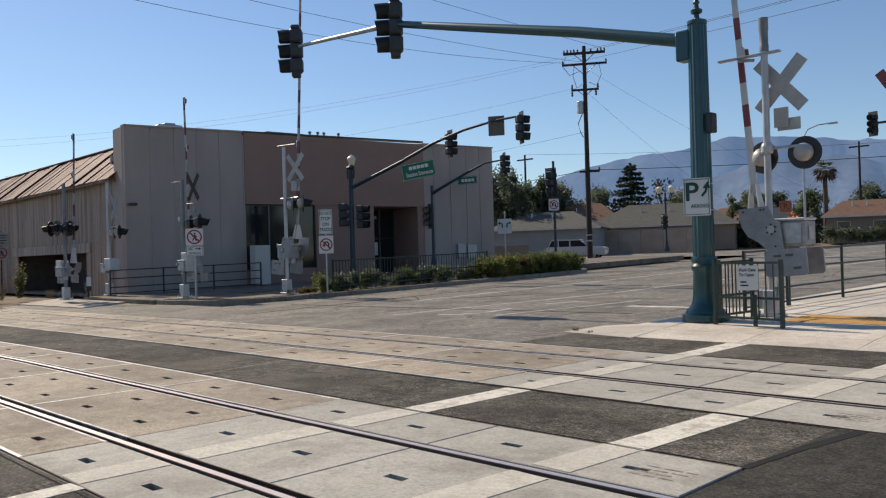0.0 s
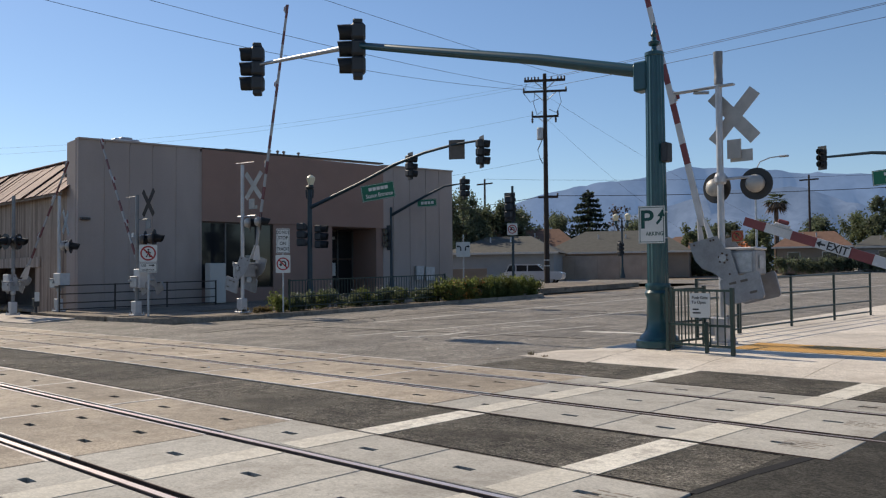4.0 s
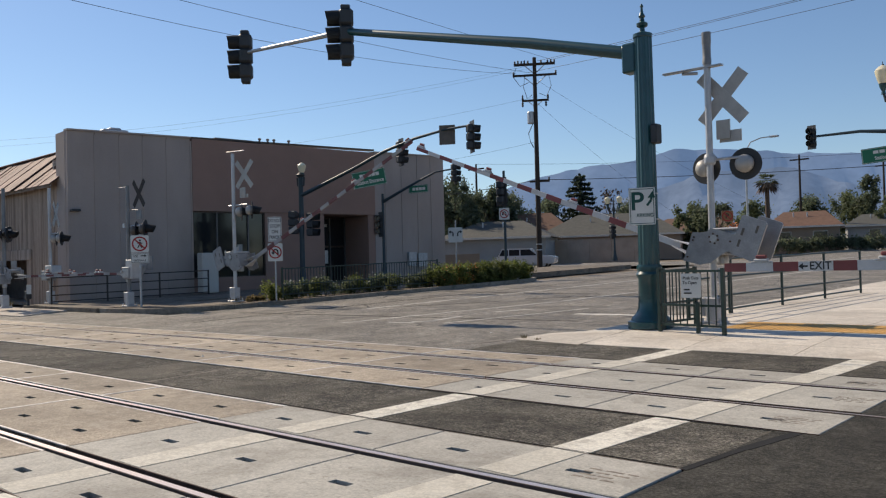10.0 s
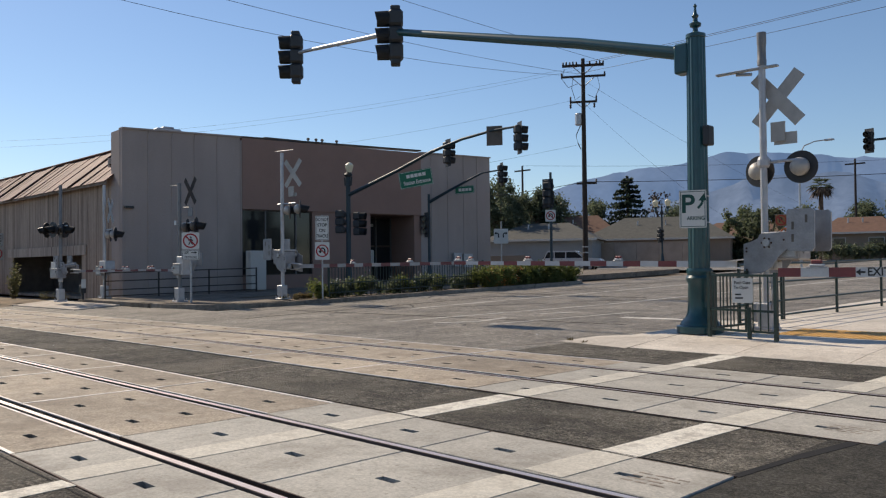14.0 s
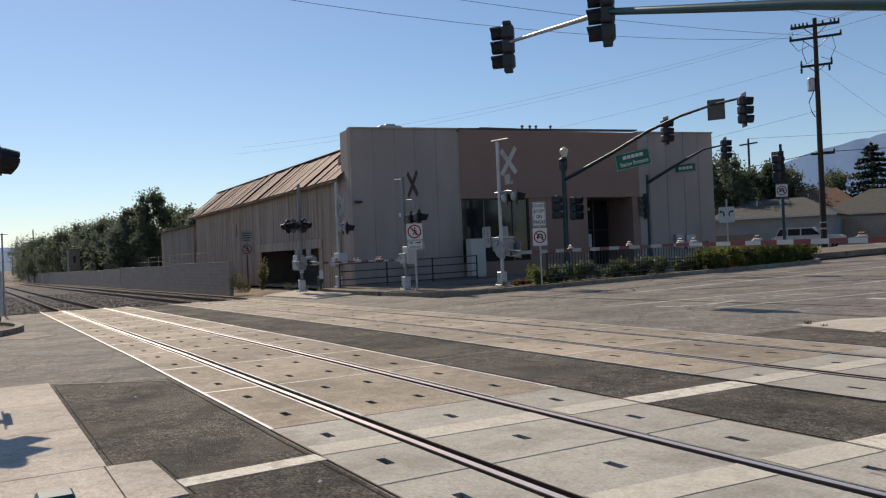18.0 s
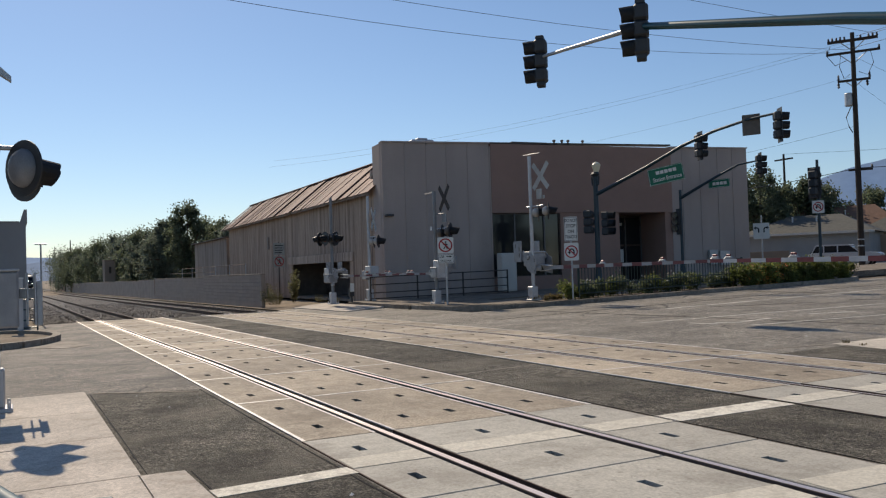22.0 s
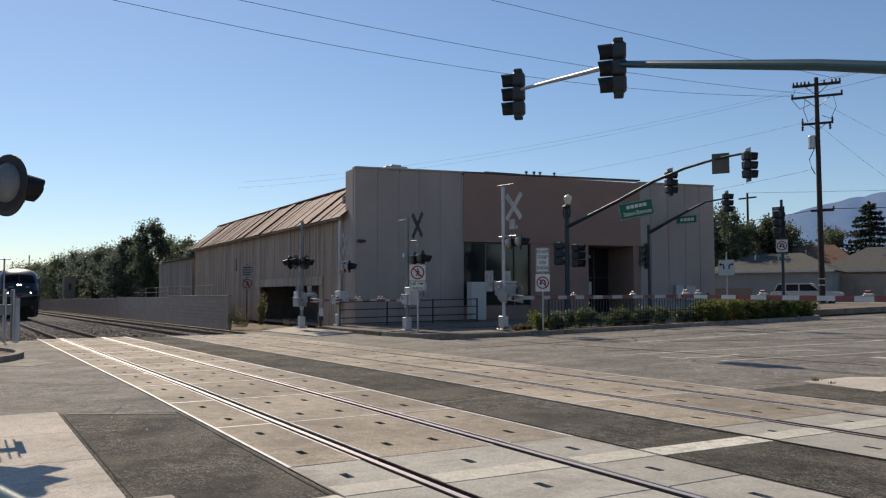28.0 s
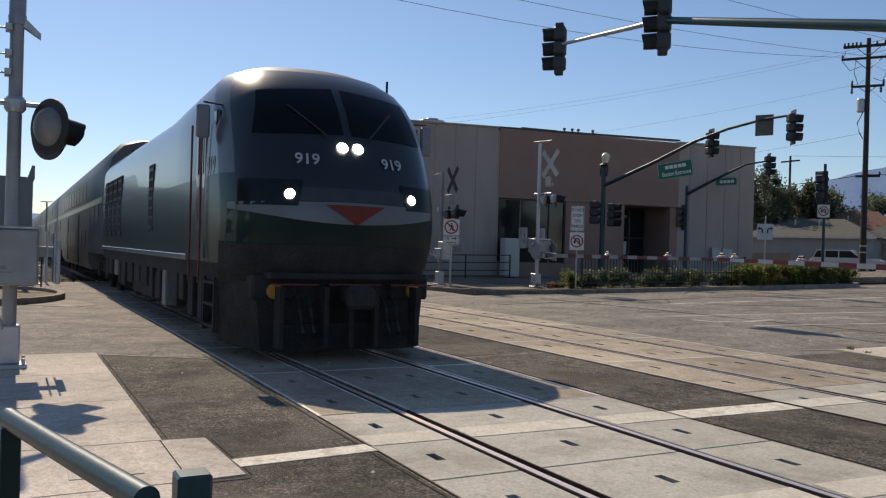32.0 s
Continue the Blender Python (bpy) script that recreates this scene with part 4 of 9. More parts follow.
def facade_building():
    t = thing("commercial_building", FAC, "low tan and brown tilt-up building with a recessed glazed shopfront", "building")

    def wallbox(s0, s1, d0, d1, z0, z1a, z1b, name, material, label=""):
        bm = bmesh.new()
        v = [bm.verts.new(c) for c in ((s0, d0, z0), (s1, d0, z0), (s1, d1, z0), (s0, d1, z0), (s0, d0, z1a), (s1, d0, z1b), (s1, d1, z1b), (s0, d1, z1a))]
        for q in ((0, 3, 2, 1), (4, 5, 6, 7), (0, 1, 5, 4), (1, 2, 6, 5), (2, 3, 7, 6), (3, 0, 4, 7)):
            bm.faces.new([v[k] for k in q])
        return part(name, bm, material, t, label)
    # tan panels either side, each a slab of its own
    edges = [0.42, 1.52, 2.55, 3.55, 4.6, 5.7]
    for a, b in zip(edges, edges[1:]):
        wallbox(a + 0.012, b - 0.012, 0, 0.25, 0.0, top_at(a), top_at(b), "wall_panel", TILT)
    edges = [16.05, 16.8, 17.95, 19.1, 20.1, 21.1]
    for a, b in zip(edges, edges[1:]):
        wallbox(a + 0.012, b - 0.012, 0, 0.25, 0.0, top_at(a) - 0.1, top_at(b) - 0.1, "wall_panel", TILT)
    for s in [1.52, 2.55, 3.55, 4.6, 5.72, 16.8, 17.95, 19.1, 20.1]:
        wallbox(s - 0.035, s + 0.035, -0.03, 0.05, 0.3, top_at(s) - 0.12, top_at(s) - 0.12, "panel_rib", TILT)
    # brown fascia over the recess
    wallbox(5.76, 16.04, -0.06, 0.3, 4.0, top_at(5.7) + 0.0, top_at(16) - 0.1, "fascia", TILT_BROWN, "brown rendered fascia over the shopfront")
    wallbox(12.8, 15.6, 0.3, 2.2, 3.98, 4.15, 4.15, "soffit", TILT_BROWN)
    wallbox(9.42, 12.8, 0.0, 0.25, 0, 4.0, 4.0, "pier", TILT_BROWN, "brown rendered wall beside the entrance")
    wallbox(15.6, 16.04, 0.0, 0.25, 0, 4.0, 4.0, "pier", TILT_BROWN)
    wallbox(12.6, 12.8, 0.25, 2.3, 0, 4.0, 4.0, "recess_wall", TILT_BROWN)
    wallbox(15.6, 15.8, 0.25, 2.3, 0, 4.0, 4.0, "recess_wall", TILT_BROWN)
    # coping
    for a, b, o in ((0.42, 5.72, 0.0), (5.72, 16.05, 0.0), (16.05, 21.1, -0.1)):
        bm = bmesh.new()
        z = [top_at(a) + o, top_at(b) + o]
        v = [bm.verts.new(c) for c in ((a, -0.08, z[0]), (b, -0.08, z[1]), (b, 0.34, z[1]), (a, 0.34, z[0]))]
        w = [bm.verts.new(c.co + Vector((0, 0, 0.07))) for c in v]
        bm.faces.new(v[::-1]); bm.faces.new(w)
        for i in range(4):
            bm.faces.new((v[i], v[(i + 1) % 4], w[(i + 1) % 4], w[i]))
        part("coping", bm, FRAME_BR if a == 5.72 else TILT, t)
    # shopfront: flush windows on a low wall, then a recessed entrance
    wallbox(5.76, 9.42, 0.03, 0.25, 0.0, 1.0, 1.0, "bulkhead", TILT_BROWN)
    for s0, s1 in ((5.82, 6.93), (6.99, 8.52), (8.58, 9.36)):
        wallbox(s0, s1, 0.12, 0.14, 1.04, 3.93, 3.93, "window_pane", GLASS)
    for s in (5.79, 6.96, 8.55, 9.39):
        wallbox(s - 0.03, s + 0.03, 0.05, 0.2, 1.0, 3.98, 3.98, "mullion", FRAME_BR if s < 6 or s > 9 else MULLION)
    wallbox(5.82, 9.36, 0.06, 0.19, 1.0, 1.04, 1.04, "window_sill", FRAME_BR)
    wallbox(5.82, 9.36, 0.06, 0.19, 3.93, 3.98, 3.98, "window_head", FRAME_BR)
    for s0, s1, z0 in ((12.85, 13.6, 0.9), (13.66, 14.55, 0.3), (14.61, 15.55, 0.3)):
        wallbox(s0, s1, 2.12, 2.14, z0, 3.9, 3.9, "window_pane", GLASS)
    wallbox(12.82, 13.62, 2.06, 2.2, 0.2, 0.9, 0.9, "bulkhead", TILT_BROWN)
    for s in (12.84, 13.63, 14.58, 15.57):
        wallbox(s - 0.03, s + 0.03, 2.05, 2.2, 0.2, 3.95, 3.95, "mullion", MULLION)
    wallbox(12.85, 15.55, 2.07, 2.19, 3.88, 3.97, 3.97, "window_head", FRAME_BR)
    wallbox(13.66, 15.55, 2.08, 2.18, 2.35, 2.45, 2.45, "door_transom", FRAME_BR)
    wallbox(14.1, 14.45, 2.09, 2.11, 1.5, 2.2, 2.2, "window_notice", WHITE_SIGN, "white notice behind the door glass")
    wallbox(14.12, 14.42, 2.09, 2.11, 3.45, 3.6, 3.6, "window_notice", SIGN_GREY)
    # Pale panel stands in for white reflections on the flush window.
    wallbox(8.0, 8.25, 0.1, 0.115, 1.7, 2.5, 2.5, "window_reflection", SIGN_GREY, "pale panel drawn for white reflections in the window")
    # solid inner block behind the glazing
    wallbox(5.95, 12.55, 2.6, 3.1, 0.2, 4.0, 4.0, "inner_wall", TILT_BROWN)
    wallbox(12.6, 15.8, 2.9, 3.1, 0.2, 4.0, 4.0, "inner_wall", TILT_BROWN)
    # flank and back
    wallbox(0.42, 0.67, 0.25, 1.3, 0, top_at(0.4), top_at(0.4), "side_wall", TILT)
    wallbox(0.67, 0.9, 1.3, 3.2, 0, 5.0, 5.0, "side_wall", TILT)
    wallbox(0.95, 9.7, 3.2, 3.4, 0, 6.3, 6.3, "rear_wall", TILT)
    wallbox(9.72, 20.8, 3.2, FD, 0, 6.3, 6.3, "rear_block", TILT)
    wallbox(20.85, 21.1, 0.25, FD, 0, 6.9, 6.9, "side_wall", TILT)
    wallbox(0.9, 20.85, 0.25, 3.2, 6.0, 6.15, 6.15, "roof", ROOFING)
    # roof plant seen over the parapet
    bm = bmesh.new()
    box(bm, 2.2, 3.3, 0.8, 1.5, 6.15, top_at(2.7) + 0.3, 0.05)
    box(bm, 2.5, 3.0, 0.85, 1.4, top_at(2.7) + 0.28, top_at(2.7) + 0.38, 0.04)
    part("roof_unit", bm, SILVER, t, "pale rooftop ventilator")
    bm = bmesh.new()
    box(bm, 7.4, 9.4, 0.9, 1.8, 6.15, top_at(8.4) + 0.26, 0.03)
    part("roof_unit", bm, ROOFING, t)
    for sx in (9.75, 10.2, 10.55, 11.4):
        bm = bmesh.new()
        rod(bm, (sx, 0.9, 6.1), (sx, 0.9, top_at(sx) + 0.3), 0.045)
        lathe(bm, [(0.045, 0), (0.08, 0.02), (0.08, 0.08), (0.03, 0.11)], 10, (sx, 0.9, top_at(sx) + 0.28))
        part("vent_pipe", bm, ROOFING, t)
    # wall meters and a louvred box on the facade
    bm = bmesh.new()
    box(bm, 18.2, 18.75, -0.2, -0.04, 1.25, 2.0, 0.01)
    box(bm, 18.95, 19.6, -0.14, -0.04, 1.2, 1.95, 0.01)
    part("meter_box", bm, GALV, t, "grey meter boxes on the wall")
    bm = bmesh.new()
    box(bm, 0.5, 0.85, -0.24, -0.01, 3.86, 3.95, 0.01)
    part("wall_light", bm, BLACK, t, "small dark wall light")
    # beige cabinet that stands before the recess
    c = thing("utility_cabinet", FAC @ pose(5.98, -0.9, 0.35), "pale beige utility cabinet before the shopfront", "cabinet")
    bm = bmesh.new()
    box(bm, -0.38, 0.38, -0.25, 0.25, 0, 1.75, 0.03)
    part("body", bm, STUCCO_W, c)
    bm = bmesh.new()
    box(bm, -0.33, 0.33, -0.265, -0.25, 0.1, 1.65, 0.004)
    part("door", bm, STUCCO_W, c)


def rail_fence(p, q, n, h=1.05, label="dark pipe rail fence on the footway", material=None):
    """A low fence of posts with three pipes."""
    material = material or GREEN_RAIL
    p, q = Vector(p), Vector(q)
    f = thing("railing", Matrix.Translation((p.x, p.y, G(p.x, p.y) + p.z)), label, "railing", "railings")
    d = q - p
    zs = lambda k: G(p.x + d.x * k, p.y + d.y * k) - G(p.x, p.y)
    for i in range(n + 1):
        k = i / n
        part("post", P(box, d.x * k - 0.025, d.x * k + 0.025, d.y * k - 0.025, d.y * k + 0.025, zs(k), zs(k) + h), material, f)
    for z in (h - 0.03, h * 0.66, h * 0.33, 0.1):
        part("rail_bar", P(rod, (0, 0, z), (d.x, d.y, zs(1) + z), 0.022, n=8), material, f)
    return f


def warehouse():
    t = thing("warehouse", pose(-34.55, 14.77, 0, 0, 0, 179), "old corrugated warehouse with a rusty sheet roof", "warehouse")
    # local x runs west along the track side, y points away from it towards the track
    L = 30.6
    ez = 5.22
    # wall of corrugated sheets
    n = 34
    w = L / n
    skip = (3.2, 13.9)
    bm0 = bmesh.new()
    seg = 8
    vs = []
    for i in range(seg * 2 + 1):
        x = w * i / (seg * 2)
        y = 0.011 * (1 if i % 2 else -1)
        vs.append((x, y))
    for z0, z1 in ((0, 1.0),):
        lo = [bm0.verts.new((x, y, z0)) for x, y in vs]
        hi = [bm0.verts.new((x, y, z1)) for x, y in vs]
        bl = [bm0.verts.new((x, y - 0.05, z0)) for x, y in vs]
        bh = [bm0.verts.new((x, y - 0.05, z1)) for x, y in vs]
        for i in range(len(vs) - 1):
            bm0.faces.new((lo[i], lo[i + 1], hi[i + 1], hi[i]))
            bm0.faces.new((bl[i], bh[i], bh[i + 1], bl[i + 1]))
    me = mesh_of(bm0, "wall_sheet", WARE)
    for i in range(n):
        x = i * w
        mid = x + w / 2
        z0 = 2.05 if skip[0] < mid < skip[1] else 0.0
        ob = piece("wall_sheet", me, t, pose(x, 0.0, z0) @ Matrix.Diagonal((1.004, 1, ez - z0, 1)))
    # the pale patch of lintel over the dock opening
    part("lintel", P(box, 2.9, 14.1, -0.1, 0.06, 2.0, 2.45), WARE, t, "pale lintel over the loading opening")
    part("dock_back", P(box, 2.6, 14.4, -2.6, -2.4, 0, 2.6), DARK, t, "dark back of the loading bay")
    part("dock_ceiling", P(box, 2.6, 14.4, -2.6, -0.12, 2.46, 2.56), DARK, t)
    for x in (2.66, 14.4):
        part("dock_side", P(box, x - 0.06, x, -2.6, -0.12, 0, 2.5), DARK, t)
    part("dock_floor", P(box, 2.6, 14.4, -2.6, -0.1, 0, 0.12), KERB, t)
    for x in (3.0, 14.0):
        part("dock_post", P(box, x - 0.08, x + 0.08, -0.25, -0.08, 0, 2.1), WARE_GREY, t)
    part("wall_vent", P(box, 18.5, 18.85, 0.02, 0.09, 3.1, 3.9, 0.01), WARE_GREY, t, "narrow dark wall vent")
    part("gable_wall", P(prism, [(L, -0.05, 0), (L, -8.4, 0), (L, -8.4, ez), (L, -1.95, 6.97), (L, -0.05, ez)], (-0.12, 0, 0)), WARE, t)
    part("back_wall", P(box, 0, L, -8.4, -8.3, 0, ez), WARE, t)
    part("gable_wall", P(prism, [(0, -0.05, 0), (0, -8.4, 0), (0, -8.4, ez), (0, -1.95, 6.97), (0, -0.05, ez)], (0.12, 0, 0)), WARE, t)
    # roof sheets
    k = 46
    rw = (L + 1.0) / k
    bm = bmesh.new()
    prism(bm, [(0.01, 0.45, ez - 0.2), (rw - 0.01, 0.45, ez - 0.2), (rw - 0.01, -1.95, 6.99), (0.01, -1.95, 6.99)], (0, 0, 0.03))
    prism(bm, [(0.012, 0.46, ez - 0.19), (0.035, 0.46, ez - 0.19), (0.035, -1.95, 7.0), (0.0, -1.95, 7.0)], (0, 0, 0.035))
    me = mesh_of(bm, "roof_sheet", RUST_ROOF)
    rng = random.Random(9)
    for i in range(k):
        lift = rng.uniform(-0.008, 0.012)
        piece("roof_sheet", me, t, pose(-0.25 + i * rw, rng.uniform(-0.06, 0.07), lift, 0, 0, rng.uniform(-0.5, 0.5)))
    part("roof_slope", P(prism, [(-0.25, -1.95, 6.99), (L + 0.6, -1.95, 6.99), (L + 0.6, -8.9, ez - 0.2), (-0.25, -8.9, ez - 0.2)], (0, 0, 0.04)), RUST_ROOF, t)
    part("ridge_cap", P(box, -0.25, L + 0.6, -2.1, -1.8, 6.98, 7.05, 0.02), RUST_ROOF, t)
    part("roof_monitor", P(prism, [(L - 0.5, -2.3, 6.5), (L + 2.6, -2.3, 6.3), (L + 2.6, -2.3, 6.62), (L - 0.5, -2.3, 6.98)], (0, -1.6, 0)), WARE_GREY, t, "small raised roof monitor")
    part("eave_board", P(box, -0.1, L + 0.5, 0.3, 0.36, ez - 0.28, ez - 0.16), WARE_GREY, t)
    # grey lean-to beyond
    a = thing("shed", pose(-66.5, 15.4, 0, 0, 0, 179), "low grey corrugated shed beyond the warehouse", "shed")
    part("wall", P(box, 0, 14, -6, 0, -0.5, 4.5), WARE_GREY, a)
    part("roof", P(prism, [(-0.2, 0.3, 4.5), (14.2, 0.3, 4.5), (14.2, -6.2, 5.1), (-0.2, -6.2, 5.1)], (0, 0, 0.06)), ROOFING, a)


def block_wall():
    """A stepped wall of brown blocks along the tracks."""
    t = thing("block_wall", pose(0, 0, 0), "stepped brown block wall along the tracks", "wall", "", "structure")
    bw, bh = 0.8, 0.2
    me = mesh_of(P(box, 0.004, bw - 0.004, -0.1, 0.1, 0.004, bh - 0.004, 0.006), "block", BLOCKWALL)
    y = 11.55
    bays = [(-42.0, -56.4, 1.52), (-56.4, -77.6, 1.4), (-77.6, -87.6, 1.3), (-87.6, -108.5, 1.2), (-108.5, -128.0, 1.12), (-128.0, -153.5, 1.05), (-153.5, -190.0, 0.96), (-190.0, -245.0, 0.86)]
    for x0, x1, h in bays:
        if x0 > -70:
            n = round((x0 - x1) / bw)
            rows = 8 if h > 1.45 else 7
            for r in range(rows):
                for i in range(n):
                    piece("block", me, t, pose(x0 - (i + 1) * bw, y, h - 0.05 - (rows - r) * bh))
            part("wall_foot", P(box, x1, x0, y - 0.09, y + 0.09, -1.2, h - 0.05 - rows * bh), BLOCKWALL, t)
        else:
            part("wall_bay", P(box, x1, x0, y - 0.1, y + 0.1, -2.0, h - 0.05), BLOCKWALL, t)
        part("wall_cap", P(box, x1, x0 - 0.01, y - 0.13, y + 0.13, h - 0.048, h, 0.01), KERB, t, "pale wall cap")


# ---- street furniture builders ----
def ring_disc(bm, c, r, d, t=0.03, n=24):
    c, d = Vector(c), Vector(d).normalized()
    rod(bm, c - d * t / 2, c + d * t / 2, r, r, n)


def flash_lamp(parent, at, face, name="flasher", lit=False, dia=0.6, flat=False, case=None, hood=0.33):
    """One round railway flasher at a place; face: the horizontal way in which it shines."""
    f = Vector((face[0], face[1], 0)).normalized()
    a = Vector(at)
    bm = bmesh.new()
    ring_disc(bm, a, dia / 2, f, 0.02, 28)
    ob = part(name, bm, BLACK, parent, "round black background disc of a flasher")
    bm = bmesh.new()
    prof = [(0.15, 0.01), (0.17, 0.05), (0.165, 0.13), (0.11, 0.2), (0.03, 0.22)]
    if flat:
        prof = [(0.23, 0.01), (0.225, 0.03), (0.2, 0.07), (0.13, 0.11), (0.03, 0.12)]
    lathe(bm, prof, 20)
    bmesh.ops.transform(bm, matrix=Matrix.Translation(a) @ (-f).to_track_quat("Z", "Y").to_matrix().to_4x4(), verts=bm.verts)
    part("lamp_housing", bm, case or (MAST_GREY if flat else BACKPLATE), ob, "rounded grey lamp housing", smooth=True)
    # hood: an open half cone
    bm = bmesh.new()
    s = f.cross(Vector((0, 0, 1)))
    n = 14
    inner, outer = [], []
    for i in range(n + 1):
        an = radians(-50 + 280 * i / n)
        rad = s * math.cos(an) + Vector((0, 0, 1)) * math.sin(an)
        ln = hood * (0.8 + 0.2 * math.sin(an))
        inner.append(a + f * 0.012 + rad * 0.16)
        outer.append(a + f * (0.012 + ln) + rad * 0.13 - Vector((0, 0, 0.03)))
    v0 = [bm.verts.new(p) for p in inner]
    v1 = [bm.verts.new(p) for p in outer]
    for i in range(n):
        bm.faces.new((v0[i], v0[i + 1], v1[i + 1], v1[i]))
    bmesh.ops.solidify(bm, geom=bm.faces[:], thickness=0.006)
    part("hood", bm, BLACK, ob)
    bm = bmesh.new()
    ring_disc(bm, a + f * 0.02, 0.15, f, 0.02, 24)
    part("lens", bm, RED_LENS if lit else RED_DARK, ob, "red lens")
    return ob


def crossbuck(parent, at, face, size=1.22, front=WHITE_SIGN, back=BACKPLATE, letters_on=True, w=0.23):
    """Two crossed blades, bolted face to face."""
    f = Vector((face[0], face[1], 0)).normalized()
    s = Vector((0, 0, 1)).cross(f)
    a = Vector(at)
    for k, sg in enumerate((1, -1)):
        d = (s * math.cos(radians(48)) * sg + Vector((0, 0, 1)) * math.sin(radians(48)))
        u = d.cross(f).normalized()
        o = a + f * (0.012 * k)
        bm = bmesh.new()
        prism(bm, [o - d * size / 2 - u * w / 2, o + d * size / 2 - u * w / 2, o + d * size / 2 + u * w / 2, o - d * size / 2 + u * w / 2], f * 0.004)
        ob = part("blade", bm, back, parent, "crossbuck blade")
        bm = bmesh.new()
        prism(bm, [o + f * 0.005 - d * size / 2 - u * w / 2, o + f * 0.005 + d * size / 2 - u * w / 2, o + f * 0.005 + d * size / 2 + u * w / 2, o + f * 0.005 - d * size / 2 + u * w / 2], f * 0.002)
        part("blade_face", bm, front, ob)


def gate_mast(at, h, face, label, lamps=(), buck=None, cap=True, group="crossing masts", lit=False, paint=None, r=0.065):
    """A crossing mast on its base: pole, junction base, crossarm with flashers, crossbuck, gate mechanism."""
    t = thing("crossing_mast", Matrix.Translation(at), label, "crossing signal", group)
    bm = bmesh.new()
    rod(bm, (0, 0, 0.1), (0, 0, h - 0.2), r, r * 0.95, 16)
    part("mast", bm, paint or SILVER, t, "painted steel mast", smooth=True)
    # base with flanges
    bm = bmesh.new()
    box(bm, -0.2, 0.2, -0.2, 0.2, 0.0, 0.05, 0.01)
    box(bm, -0.12, 0.12, -0.12, 0.12, 0.05, 0.5, 0.02)
    box(bm, -0.23, -0.125, -0.1, 0.1, 0.14, 0.5, 0.02)
    for x, y in ((-0.16, -0.16), (0.16, -0.16), (-0.16, 0.16), (0.16, 0.16)):
        rod(bm, (x, y, 0.05), (x, y, 0.12), 0.022, n=6)
    part("base", bm, SILVER, t, "cast junction base with bolts")
    if cap:
        bm = bmesh.new()
        lathe(bm, [(r + 0.015, h - 0.62), (r + 0.02, h - 0.52), (r + 0.012, h - 0.5), (r + 0.012, h - 0.25), (r + 0.02, h - 0.22), (r + 0.02, h), (r - 0.02, h + 0.01)], 16)
        part("bell", bm, paint or MAST_GREY, t, "grey bell housing on the mast top", smooth=True)
    for spec in lamps:
        z, dirs, faces, half = spec
        d = Vector(dirs).normalized()
        bm = bmesh.new()
        rod(bm, tuple(-d * half + Vector((0, 0, z))), tuple(d * half + Vector((0, 0, z))), 0.03, n=10)
        lathe(bm, [(r + 0.03, z - 0.1), (r + 0.05, z - 0.04), (r + 0.05, z + 0.04), (r + 0.03, z + 0.1)], 14)
        part("crossarm", bm, SILVER, t, "crossarm casting for the flashers")
        for fc in faces:
            for sg in (-1, 1):
                off = Vector(fc).normalized() * 0.1
                c = d * half * sg + Vector((0, 0, z - 0.17)) + Vector((off.x, off.y, 0))
                flash_lamp(t, tuple(c), fc, lit=lit)
    if buck:
        z, fc, size = buck
        o = Vector(fc).normalized() * (r + 0.05)
        crossbuck(t, (o.x, o.y, z), fc, size)
        bm = bmesh.new()
        for zz in (z - 0.3, z, z + 0.3):
            rod(bm, (0, 0, zz), (o.x, o.y, zz), 0.012, n=6)
        part("bracket", bm, GALV, t)
    return t


def mechanism(t, at, d, k=0.75):
    """The gate mechanism box; d: the arm's way, at: the shaft's place in the mast's space, k: size."""
    d = Vector((d[0], d[1], 0)).normalized()
    s = Vector((-d.y, d.x, 0))
    m = Matrix.Translation(at) @ Matrix(((d.x, s.x, 0, 0), (d.y, s.y, 0, 0), (0, 0, 1, 0), (0, 0, 0, 1))) @ Matrix.Scale(k, 4)

    def at_m(bm):
        bmesh.ops.transform(bm, matrix=m, verts=bm.verts)
        return bm
    ob = part("gate_mechanism", at_m(P(box, -0.56, 0.1, -0.26, 0.26, -0.32, 0.15, 0.03)), MECH, t, "grey gate mechanism housing")
    part("lid", at_m(P(box, -0.58, 0.12, -0.28, 0.28, 0.15, 0.2, 0.02)), ARM_WHITE, ob, "pale rounded lid")
    for y in (-0.275, 0.262):
        part("cover", at_m(P(box, -0.5, 0.04, y, y + 0.014, -0.26, 0.1, 0.004)), GALV, ob)
    for x in (-0.48, -0.05):
        part("lid_clamp", at_m(P(rod, (x, -0.29, 0.08), (x, -0.29, 0.24), 0.02, n=6)), GALV, ob)
    part("data_plate", at_m(P(box, -0.58, -0.562, -0.1, 0.1, -0.2, 0.04)), GALV, ob)
    part("shaft", at_m(P(rod, (0, -0.36, 0), (0, 0.36, 0), 0.06, n=14)), GALV, ob)
    part("clamp", at_m(P(lathe, [(0.1, -0.5), (0.12, -0.46), (0.12, -0.36), (0.095, -0.3)], 14)), GALV, ob)


